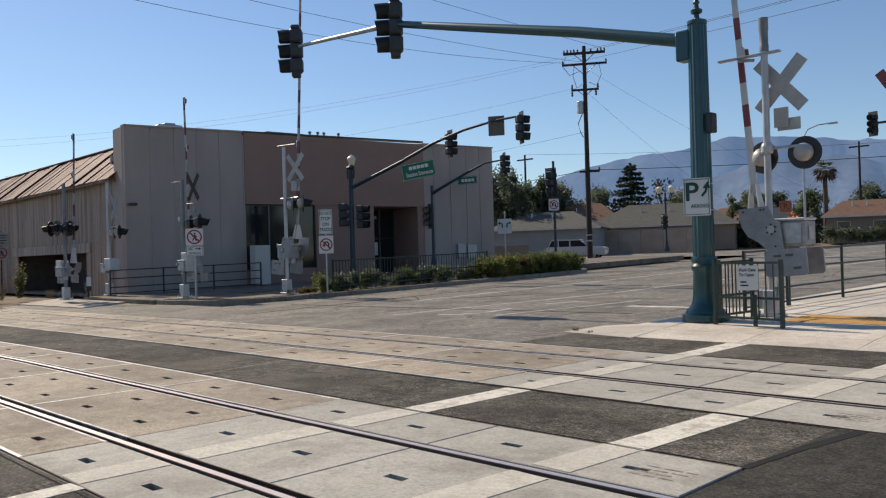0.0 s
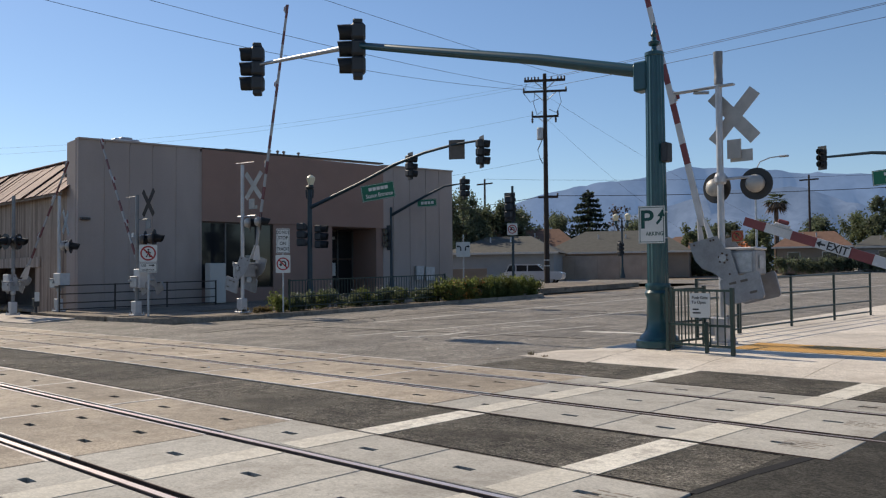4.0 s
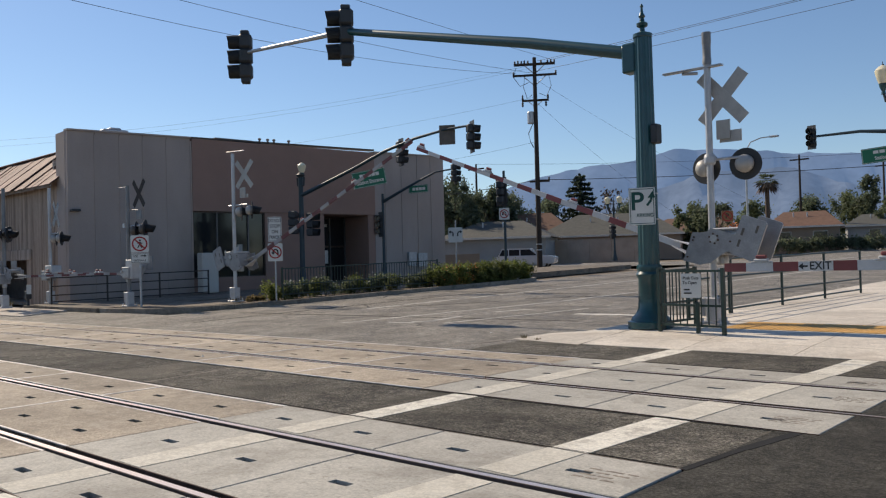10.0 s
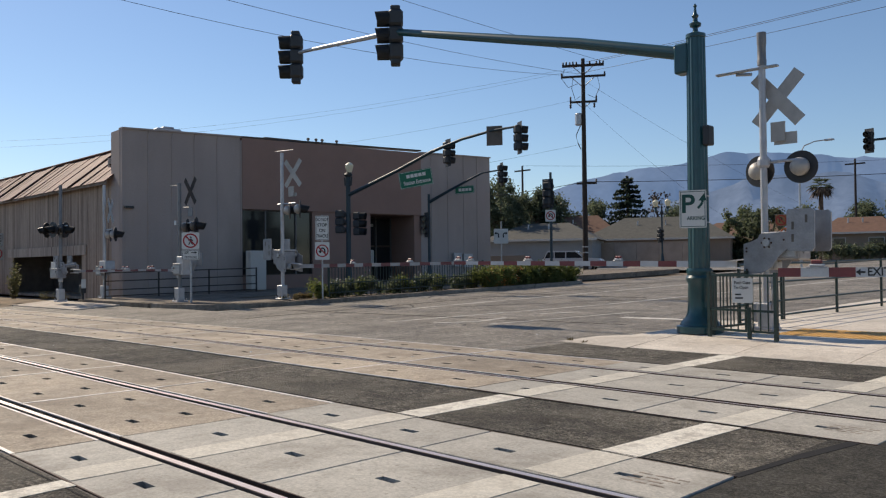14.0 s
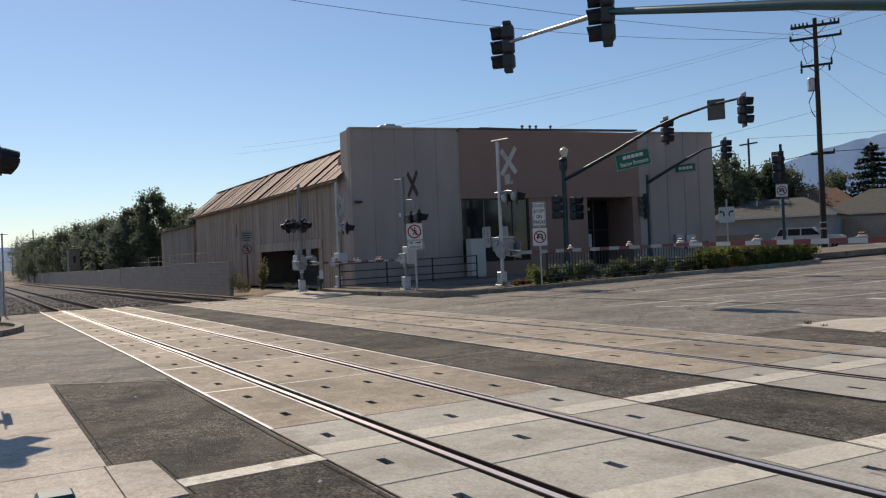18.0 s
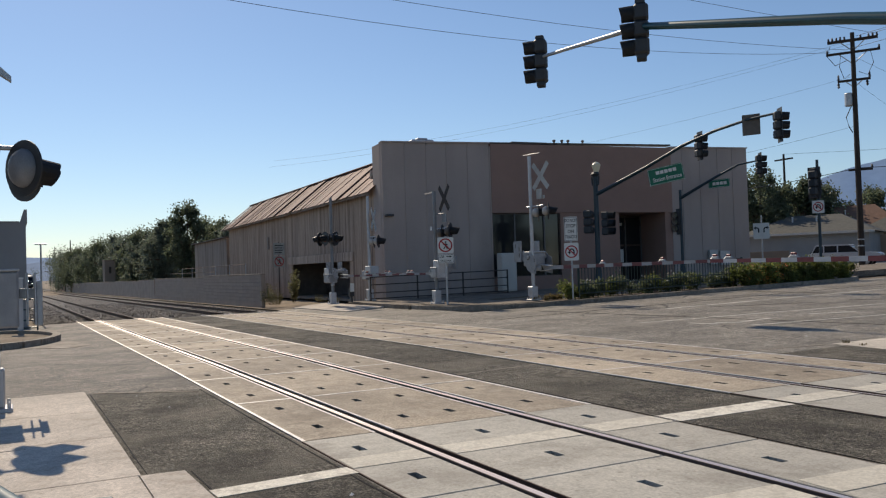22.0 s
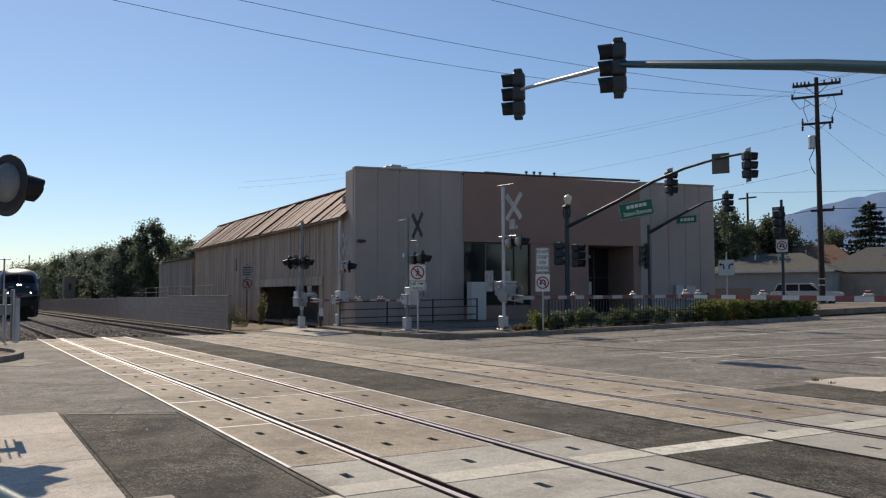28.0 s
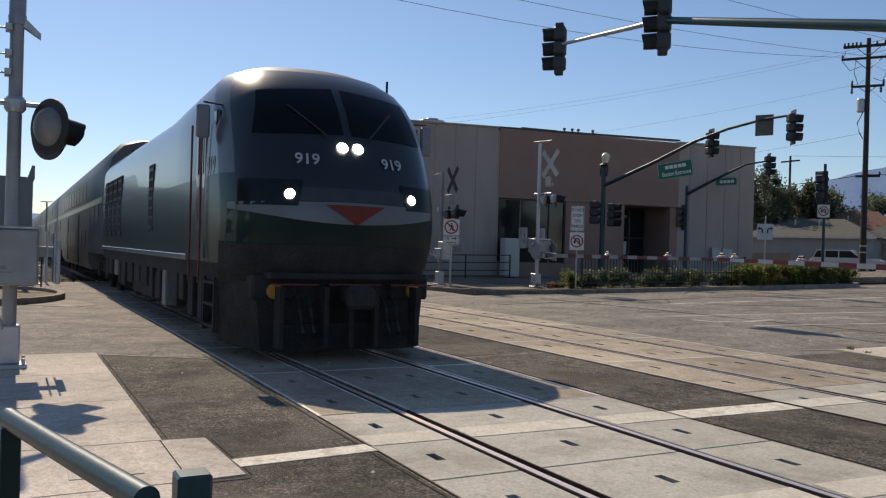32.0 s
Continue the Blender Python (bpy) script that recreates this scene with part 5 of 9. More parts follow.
def gate_arm(pivot, d, length, up, label, counter=1.0, lights=3, thick=0.07, first=0.9, dull=0, drop=0.0, gap=0.36, cuts=None, lamp_at=None, taper=0.35, muted=False):
    """The moving arm as a thing of its own: local x runs along the arm, the origin is its shaft."""
    d = Vector((d[0], d[1], 0)).normalized()
    t = thing("gate_arm", pose(*pivot, 0, 0, 0), label, "gate arm", "gate arms")
    c = counter
    up = 0.4 * c - min(drop, 0.4)
    for y in (-gap, gap - 0.016):
        bm = bmesh.new()
        pl = [(0.44, -0.6), (0.44, -0.02), (0.3, 0.02), (0.17, 0.08), (0.12, 0.17), (-0.44, 0.2), (-0.44, -0.06), (-0.22, -0.26), (-0.09, -0.46), (0.1, -0.56)]
        prism(bm, [(x * c, y, z * c + up) for x, z in pl], (0, 0.016, 0))
        br = part("arm_bracket", bm, MECH, t, "bolted silver bracket plate")
        yy = y - 0.012 if y < 0 else y + 0.018
        for x, z in ((0.09, 0), (0.04, 0.08), (-0.05, 0.07), (-0.09, 0), (-0.05, -0.08), (0.04, -0.08), (0.38, -0.1), (0.38, -0.16), (0.38, -0.5), (-0.32, 0.05)):
            part("bolt", P(rod, (x * c, yy, z * c + up), (x * c, yy + 0.01, z * c + up), 0.02 * c, n=6), RUSTY, br)
        o = -0.05 if y < 0 else 0.02
        bm = bmesh.new()
        prism(bm, [(x * c, y + o, z * c + up) for x, z in ((-0.39, 0.57), (-0.42, 0.6), (-0.84, 0.6), (-0.88, 0.56), (-0.88, -0.1), (-0.84, -0.16), (-0.42, -0.16), (-0.39, -0.12))], (0, 0.045, 0))
        cw = part("counterweight", bm, MECH, t, "pale counterweight plate with bolt slots")
        yy = y + o - 0.005 if y < 0 else y + o + 0.045
        for x, z in ((-0.5, 0.08), (-0.74, 0.42), (-0.5, 0.3)):
            part("bolt_slot", P(box, x * c - 0.022, x * c + 0.022, yy, yy + 0.005, z * c + up - 0.07 * c, z * c + up + 0.07 * c), BACK_DARK, cw)
    part("hub", P(rod, (0, -gap - 0.03, up), (0, gap + 0.03, up), 0.07 * c, n=14), GALV, t)
    # tapered fork from the bracket to the arm
    bm = bmesh.new()
    z0 = -drop
    prism(bm, [(0.4 * c, -gap * 0.4, z0 - 0.12 * c), (0.4 * c, gap * 0.4, z0 - 0.12 * c), (first + 0.15, 0.05, z0 - thick - 0.002), (first + 0.15, -0.05, z0 - thick - 0.002)], (0, 0, 0.02))
    prism(bm, [(0.4 * c, -gap * 0.4, z0 + 0.1 * c), (0.4 * c, gap * 0.4, z0 + 0.1 * c), (first + 0.15, 0.05, z0 + thick - 0.016), (first + 0.15, -0.05, z0 + thick - 0.016)], (0, 0, 0.02))
    part("arm_fork", bm, ARM_WHITE, t, "silver tapered arm fork")
    # arm in striped sections
    n = max(4, int((length - first) / 0.42))
    cuts = cuts or [first + (length - first) * i / n for i in range(n + 1)]
    n = len(cuts) - 1
    for i in range(n):
        a, b = cuts[i], cuts[i + 1]
        h0 = thick * (1 - taper * i / n)
        h1 = thick * (1 - taper * (i + 1) / n)
        bm = bmesh.new()
        prism(bm, [(a, -0.02, z0 - h0), (b, -0.02, z0 - h1), (b, -0.02, z0 + h1), (a, -0.02, z0 + h0)], (0, 0.04, 0))
        red = (n - i) % 2 and i >= dull
        part("arm_section", bm, (ARM_RED_DULL if red else ARM_DULL) if muted else (ARM_RED if red else ARM_WHITE), t)
    for k in range(lights):
        x = lamp_at[k] if lamp_at else length * (0.995 if k == 0 else (0.72 if k == 1 else 0.42)) - 0.1
        z = z0 + thick * 0.8
        lp = part("lamp_bracket", P(box, x - 0.14, x + 0.14, -0.03, 0.03, z, z + 0.02, 0.005), GALV, t)
        part("lamp_case", P(box, x - 0.1, x + 0.1, -0.035, 0.035, z + 0.02, z + 0.06, 0.012), ARM_WHITE, lp, "white lamp case")
        part("arm_lamp", P(box, x - 0.075, x + 0.075, -0.03, 0.03, z + 0.06, z + 0.115, 0.015), ARM_RED, lp, "small lamp on the arm")
    return t, d


def arm_rows(arm, pivot, d, keys):
    """Rows of seconds and degrees above level."""
    dv = Vector((d[0], d[1], 0)).normalized()
    yaw = math.atan2(dv.y, dv.x)
    rows = []
    for t, deg in keys:
        rows.append((t, Matrix.Translation(pivot) @ Matrix.Rotation(yaw, 4, "Z") @ Matrix.Rotation(-radians(deg), 4, "Y")))
    return rows


def traffic_head(parent, at, face, name="signal_head", plate=True, scale=1.0):
    """A three-lens signal with visors and a back plate."""
    f = Vector((face[0], face[1], 0)).normalized()
    q = f.to_track_quat("Y", "Z").to_matrix().to_4x4()
    m = Matrix.Translation(at) @ q @ Matrix.Scale(scale, 4)
    bm = bmesh.new()
    for k in (-1, 0, 1):
        box(bm, -0.175, 0.175, -0.2, 0.1, k * 0.345 - 0.166, k * 0.345 + 0.166, 0.05)
    bmesh.ops.transform(bm, matrix=m, verts=bm.verts)
    ob = part(name, bm, SIGNAL, parent, "black three-lens traffic signal")
    if scale > 1.2:
        for z0, z1 in ((-0.62, -0.5), (0.5, 0.6)):
            bm = P(box, -0.13, 0.13, -0.14, 0.06, z0, z1, 0.02)
            bmesh.ops.transform(bm, matrix=m, verts=bm.verts)
            part("end_bracket", bm, SIGNAL, ob)
    if plate:
        bm = bmesh.new()
        prism(bm, [(-0.27, 0.02, -0.66), (0.27, 0.02, -0.66), (0.27, 0.02, 0.66), (-0.27, 0.02, 0.66)], (0, 0.005, 0))
        bmesh.ops.transform(bm, matrix=m, verts=bm.verts)
        part("back_plate", bm, SIGNAL, ob)
    for k in (-1, 0, 1):
        bm = bmesh.new()
        n = 18
        v0, v1 = [], []
        for i in range(n + 1):
            an = radians(-75 + 330 * i / n)
            ln = 0.28 * (0.85 + 0.15 * max(0, math.sin(an)))
            v0.append(bm.verts.new((0.165 * math.cos(an), 0.09, k * 0.345 + 0.162 * math.sin(an))))
            v1.append(bm.verts.new((0.158 * math.cos(an), 0.1 + ln, k * 0.345 + 0.155 * math.sin(an) - 0.012)))
        for i in range(n):
            bm.faces.new((v0[i], v0[i + 1], v1[i + 1], v1[i]))
        bmesh.ops.solidify(bm, geom=bm.faces[:], thickness=0.005)
        bmesh.ops.transform(bm, matrix=m, verts=bm.verts)
        part("visor", bm, SIGNAL, ob)
        bm = bmesh.new()
        ring_disc(bm, (0, 0.105, k * 0.345), 0.14, (0, 1, 0), 0.02, 20)
        bmesh.ops.transform(bm, matrix=m, verts=bm.verts)
        part("lens", bm, GREEN_LENS, ob)
    return ob


def sign_plate(parent, at, face, w, h, material, name="sign_plate", border=None, back=BACKPLATE, roll=0):
    f = Vector((face[0], face[1], 0)).normalized()
    q = f.to_track_quat("Z", "Y").to_matrix().to_4x4()
    # make the plate's local y point up
    s = Vector((0, 0, 1)).cross(f).normalized()
    m = Matrix(((s.x, 0, f.x, at[0]), (s.y, 0, f.y, at[1]), (0, 1, 0, at[2]), (0, 0, 0, 1))) @ Matrix.Rotation(radians(roll), 4, "Z")
    bm = bmesh.new()
    box(bm, -w / 2, w / 2, -h / 2, h / 2, -0.004, 0.0)
    bmesh.ops.transform(bm, matrix=m, verts=bm.verts)
    ob = part(name, bm, back, parent)
    bm = bmesh.new()
    c = min(w, h) * 0.07
    prism(bm, [(-w / 2 + c, -h / 2 + 0.003, 0.001), (w / 2 - c, -h / 2 + 0.003, 0.001), (w / 2 - 0.003, -h / 2 + c, 0.001), (w / 2 - 0.003, h / 2 - c, 0.001), (w / 2 - c, h / 2 - 0.003, 0.001), (-w / 2 + c, h / 2 - 0.003, 0.001), (-w / 2 + 0.003, h / 2 - c, 0.001), (-w / 2 + 0.003, -h / 2 + c, 0.001)], (0, 0, 0.002))
    bmesh.ops.transform(bm, matrix=m, verts=bm.verts)
    part("sign_face", bm, material, ob)
    if border:
        bm = bmesh.new()
        b, o = 0.012, 0.022
        for x0, x1, y0, y1 in ((-w / 2 + o, w / 2 - o, h / 2 - o - b, h / 2 - o), (-w / 2 + o, w / 2 - o, -h / 2 + o, -h / 2 + o + b), (-w / 2 + o, -w / 2 + o + b, -h / 2 + o + b, h / 2 - o - b), (w / 2 - o - b, w / 2 - o, -h / 2 + o + b, h / 2 - o - b)):
            box(bm, x0, x1, y0, y1, 0.0035, 0.005)
        bmesh.ops.transform(bm, matrix=m, verts=bm.verts)
        part("sign_border", bm, border, ob)
    return ob, m @ pose(0, 0, 0.005)


def ring_slash(parent, m, r, slash=True):
    bm = bmesh.new()
    n = 28
    o = [bm.verts.new((r * math.cos(2 * math.pi * i / n), r * math.sin(2 * math.pi * i / n), 0.001)) for i in range(n)]
    i_ = [bm.verts.new((r * 0.8 * math.cos(2 * math.pi * i / n), r * 0.8 * math.sin(2 * math.pi * i / n), 0.001)) for i in range(n)]
    for i in range(n):
        bm.faces.new((o[i], o[(i + 1) % n], i_[(i + 1) % n], i_[i]))
    if slash:
        d = Vector((1, -1, 0)).normalized()
        u = Vector((1, 1, 0)).normalized() * r * 0.1
        bm.faces.new([bm.verts.new(v + Vector((0, 0, 0.002))) for v in (d * r * -0.85 - u, d * r * 0.85 - u, d * r * 0.85 + u, d * r * -0.85 + u)])
    bmesh.ops.transform(bm, matrix=m, verts=bm.verts)
    part("prohibition_ring", bm, SIGN_RED, parent)


def turn_arrow(parent, m, r, kind="u"):
    bm = bmesh.new()
    if kind == "u":
        pts = [(0.45, -0.6), (0.45, 0.15), (0.3, 0.42), (0, 0.5), (-0.25, 0.4), (-0.38, 0.1), (-0.38, -0.05)]
    elif kind == "walk":
        pts = [(0.35, -0.65), (0.05, 0.0), (0.05, 0.35)]
    else:
        pts = [(0.2, -0.6), (0.2, 0.1), (0.0, 0.35), (-0.3, 0.35)]
    w = 0.13
    for p, q in zip(pts, pts[1:]):
        p, q = Vector((*p, 0)), Vector((*q, 0))
        u = Vector((-(q - p).y, (q - p).x, 0)).normalized() * w
        bm.faces.new([bm.verts.new((v * r) + Vector((0, 0, 0.0015))) for v in (p - u, q - u, q + u, p + u)])
    if kind == "walk":
        for p, q in (((0.05, 0.0), (-0.3, -0.65)), ((0.05, 0.3), (-0.35, 0.05)), ((0.05, 0.3), (0.4, 0.0))):
            p, q = Vector((*p, 0)), Vector((*q, 0))
            u = Vector((-(q - p).y, (q - p).x, 0)).normalized() * 0.09
            bm.faces.new([bm.verts.new((v * r) + Vector((0, 0, 0.0012))) for v in (p - u, q - u, q + u, p + u)])
        bm.faces.new([bm.verts.new((0.05 * r + 0.16 * r * math.cos(a), 0.58 * r + 0.16 * r * math.sin(a), 0.0015)) for a in np.linspace(0, 6.2, 12)])
    else:
        e = Vector((*pts[-1], 0))
        dirv = Vector((0, -1, 0)) if kind == "u" else Vector((-1, 0, 0))
        u = Vector((dirv.y, -dirv.x, 0)) * 0.34
        bm.faces.new([bm.verts.new((v * r) + Vector((0, 0, 0.0015))) for v in (e - u, e + dirv * 0.42, e + u)])
    bmesh.ops.transform(bm, matrix=m, verts=bm.verts)
    part("symbol", bm, SIGN_BLACK, parent)


def lamp_globe(parent, at, r=0.2):
    bm = bmesh.new()
    lathe(bm, [(r * 0.62, 0), (r * 0.86, r * 0.7), (r * 1.08, r * 1.5), (r * 1.12, r * 1.9), (r * 0.92, r * 2.15), (r * 0.5, r * 2.5), (r * 0.22, r * 2.62)], 16, at)
    g = part("lamp_globe", bm, LAMP_GLOBE, parent, "cream acorn lamp globe", smooth=True)
    bm = bmesh.new()
    lathe(bm, [(r * 0.24, r * 2.6), (r * 0.16, r * 2.75), (r * 0.06, r * 2.85), (r * 0.03, r * 3.2)], 10, at)
    part("finial", bm, SIGNAL, g)
    bm = bmesh.new()
    lathe(bm, [(r * 0.35, -r * 1.6), (r * 0.25, -r * 1.1), (r * 0.5, -r * 0.6), (r * 0.62, -0.02), (r * 0.5, 0.0)], 12, at)
    part("lamp_holder", bm, TEAL, g)


# ---- signals, gates and signs ----
ARMS = []


def signal_pole_green():
    b = (-7.5, 14.16, 0.14)
    t = thing("signal_pole", Matrix.Translation(b), "teal fluted signal pole with a long mast arm", "signal pole", "signal poles")
    bm = bmesh.new()
    lathe(bm, [(0.42, 0), (0.42, 0.12), (0.36, 0.14), (0.34, 0.2), (0.27, 0.26), (0.225, 0.36), (0.215, 0.5), (0.205, 0.9), (0.235, 0.95), (0.245, 1.0), (0.215, 1.05), (0.235, 1.12), (0.22, 1.18)], 28)
    part("base", bm, TEAL, t, "flared cast base", smooth=True)
    bm = bmesh.new()
    n = 32
    rings = []
    for z, r in ((1.18, 0.195), (5.42, 0.17)):
        rings.append([bm.verts.new(((r - (0.012 if k % 2 else 0)) * math.cos(2 * math.pi * k / n), (r - (0.012 if k % 2 else 0)) * math.sin(2 * math.pi * k / n), z)) for k in range(n)])
    for k in range(n):
        bm.faces.new((rings[0][k], rings[0][(k + 1) % n], rings[1][(k + 1) % n], rings[1][k]))
    part("shaft", bm, TEAL, t, "fluted teal shaft")
    bm = bmesh.new()
    lathe(bm, [(0.16, 5.42), (0.18, 5.44), (0.18, 5.5), (0.1, 5.53), (0.05, 5.56), (0.045, 5.62), (0.1, 5.65), (0.11, 5.7), (0.05, 5.74), (0.04, 5.8), (0.065, 5.84), (0.03, 5.9), (0.02, 6.0), (0.035, 6.03), (0.005, 6.08)], 16)
    part("finial", bm, TEAL, t, "turned finial", smooth=True)
    bm = bmesh.new()
    d = Vector((-1, 0, 0))
    s = Vector((-d.y, d.x, 0))
    m = Matrix(((d.x, s.x, 0, d.x * 0.24), (d.y, s.y, 0, d.y * 0.24), (0, 0, 1, 5.08), (0, 0, 0, 1)))
    box(bm, -0.14, 0.14, -0.15, 0.15, -0.28, 0.28, 0.03)
    bmesh.ops.transform(bm, matrix=m, verts=bm.verts)
    part("arm_socket", bm, TEAL, t)
    # arm, in places relative to the base
    pts = [(-0.3, 0, 5.2), (-2.65, 0, 5.86), (-5.8, 0, 6.64), (-8.2, 0, 7.24), (-8.9, 0, 7.32), (-9.6, 0, 7.36), (-11.2, 0, 7.47), (-12.75, 0, 7.56)]
    bm = bmesh.new()
    tube(bm, pts[:5], [0.125, 0.115, 0.1, 0.088, 0.08], 12)
    part("mast_arm", bm, TEAL, t, "teal tapered mast arm", smooth=True)
    bm = bmesh.new()
    tube(bm, pts[4:], [0.07, 0.062, 0.055, 0.045], 10)
    part("arm_tip", bm, GALV, t, "galvanised arm tip", smooth=True)
    face = (-0.66, -0.75)
    traffic_head(t, (-8.42, 0, 7.2), face, plate=False, scale=1.25)
    traffic_head(t, (-12.85, 0, 7.46), face, plate=False, scale=1.25)
    bm = bmesh.new()
    box(bm, 0.16, 0.29, -0.12, 0.1, 3.42, 3.78, 0.02)
    part("push_unit", bm, BLACK, t, "small black unit on the shaft")
    # parking sign
    ob, m = sign_plate(t, (0.02, -0.24, 2.26), (0.36, -0.93), 0.48, 0.69, WHITE_SIGN, border=TEAL_SIGN)
    letters("P", 0.47, TEAL_SIGN, ob, m @ pose(-0.09, 0.08, 0), 1.05)
    letters("ARKING", 0.1, TEAL_SIGN, ob, m @ pose(0.05, -0.17, 0), 0.85)
    bm = bmesh.new()
    for p, q, w in (((0.02, -0.02), (0.1, 0.08), 0.022), ((0.1, 0.08), (0.1, 0.14), 0.022)):
        p, q = Vector((*p, 0.001)), Vector((*q, 0.001))
        u = Vector((-(q - p).y, (q - p).x, 0)).normalized() * w
        bm.faces.new([bm.verts.new(v) for v in (p - u, q - u, q + u, p + u)])
    bm.faces.new([bm.verts.new(v) for v in ((0.03, 0.12, 0.002), (0.17, 0.12, 0.002), (0.13, 0.25, 0.002))])
    bmesh.ops.transform(bm, matrix=m @ pose(0.07, 0.03, 0), verts=bm.verts)
    part("arrow", bm, TEAL_SIGN, ob)
    bm = bmesh.new()
    for z in (2.02, 2.5):
        lathe(bm, [(0.2, z - 0.01), (0.2, z + 0.01)], 20)
    part("band", bm, GALV, t)


def mast_M():
    b = (-6.72, 15.2, 0.16)
    t = gate_mast(b, 5.55, (0, 1), "silver crossing mast with flashers and crossbuck behind the pedestrian gate")
    crossbuck(t, (0.22, 0.14, 4.3), (-0.03, 1), 1.22, w=0.25)
    bm = bmesh.new()
    rod(bm, (-0.16, 0.06, 3.12), (0.6, 0.06, 3.12), 0.028)
    lathe(bm, [(0.09, 3.02), (0.11, 3.06), (0.11, 3.16), (0.09, 3.22)], 14)
    part("crossarm", bm, SILVER, t)
    flash_lamp(t, (-0.17, 0.22, 2.98), (0.15, 1), dia=0.6)
    flash_lamp(t, (0.6, 0.22, 3.0), (-0.1, 1), dia=0.6)
    bm = bmesh.new()
    box(bm, 0.1, 0.36, 0.1, 0.14, 3.5, 3.86)
    part("sign_back", bm, BACKPLATE, t, "back of a small sign")
    part("sign_back", P(box, 0.14, 0.56, 0.15, 0.18, 3.44, 3.66), BACKPLATE, t, "back of a small sign")
    bm = bmesh.new()
    box(bm, -0.9, 0.3, -0.06, 0.06, 4.87, 4.905, 0.006)
    rod(bm, (-0.5, 0, 4.84), (-0.2, 0, 4.8), 0.03, n=8)
    part("bracket_bar", bm, GALV, t, "flat bar across the mast")
    bm = bmesh.new()
    tube(bm, [(0.12, -0.03, 0.3), (0.16, -0.05, 0.7), (0.13, -0.06, 1.05)], 0.03)
    part("conduit", bm, GALV, t)
    mechanism(t, (0.1, 0.2, 1.615), (-1, 0), 1.0)
    sg, m = sign_plate(t, (0.36, -0.12, 2.02), (0.4, -0.9), 0.21, 0.21, mat("sign_orange", (0.24, 0.12, 0.04), 0.5, bump=0))
    ring_slash(sg, m, 0.095)
    letters("R", 0.13, SIGN_BLACK, sg, m)
    piv = (-6.62, 15.4, 1.775)
    a, d = gate_arm(piv, (-1, 0), 8.4, 0, "long red and white gate arm with red lamps", 1.0, 3, 0.065, 0.75, dull=2, drop=0.4)
    keys = [(0, 85.6), (3.0, 85.5), (3.5, 82), (4.5, 71.5), (5.5, 61.5), (6, 57.0), (7, 47.5), (8, 38.3), (9, 29.3), (10, 20.8), (11, 12.4), (12, 3.9), (12.5, 1.0), (13, 0.6), (32, 0.6)]
    ARMS.append((a, arm_rows(a, piv, (-1, 0), keys)))


def mast_D():
    b = (-24.6, 16.54, 0.25)
    t = gate_mast(b, 5.35, (0, 1), "silver crossing mast on the far kerb with crossbuck and flashers", cap=False)
    crossbuck(t, (0.36, 0.2, 4.42), (-0.1, 1), 1.2, w=0.19, back=BACKPLATE)
    bm = bmesh.new()
    rod(bm, (-0.35, 0.05, 3.35), (0.65, 0.1, 3.35), 0.03)
    part("crossarm", bm, SILVER, t)
    part("top_bar", P(rod, (-0.3, -0.05, 5.22), (0.5, 0.12, 5.22), 0.012), SILVER, t)
    part("sign_back", P(box, 0.2, 0.5, 0.12, 0.16, 3.6, 3.95), BACKPLATE, t)
    part("sign_back", P(box, 0.15, 0.6, 0.17, 0.2, 3.6, 3.72), BACKPLATE, t)
    flash_lamp(t, (0.25, 0.15, 3.12), (0.5, 0.86), dia=0.62)
    flash_lamp(t, (0.72, 0.25, 3.15), (0.5, 0.86), dia=0.62)
    mechanism(t, (-0.05, 0.26, 1.55), (1, 0), 1.0)
    piv = (-24.72, 16.8, 1.8)
    a, d = gate_arm(piv, (1, 0), 9.1, 0, "long muted red and white gate arm on the far kerb", 1.0, 3, 0.065, 0.75, dull=2, drop=0.4, muted=True)
    keys = [(0, 86.0), (3.0, 85.3), (3.5, 82), (4.5, 72.5), (5.5, 63), (6, 59), (7, 49.4), (8, 40.0), (9, 30.6), (10, 22.2), (11, 13.6), (12, 4.8), (12.6, 1.0), (13, 0.4), (32, 0.4)]
    ARMS.append((a, arm_rows(a, piv, (1, 0), keys)))


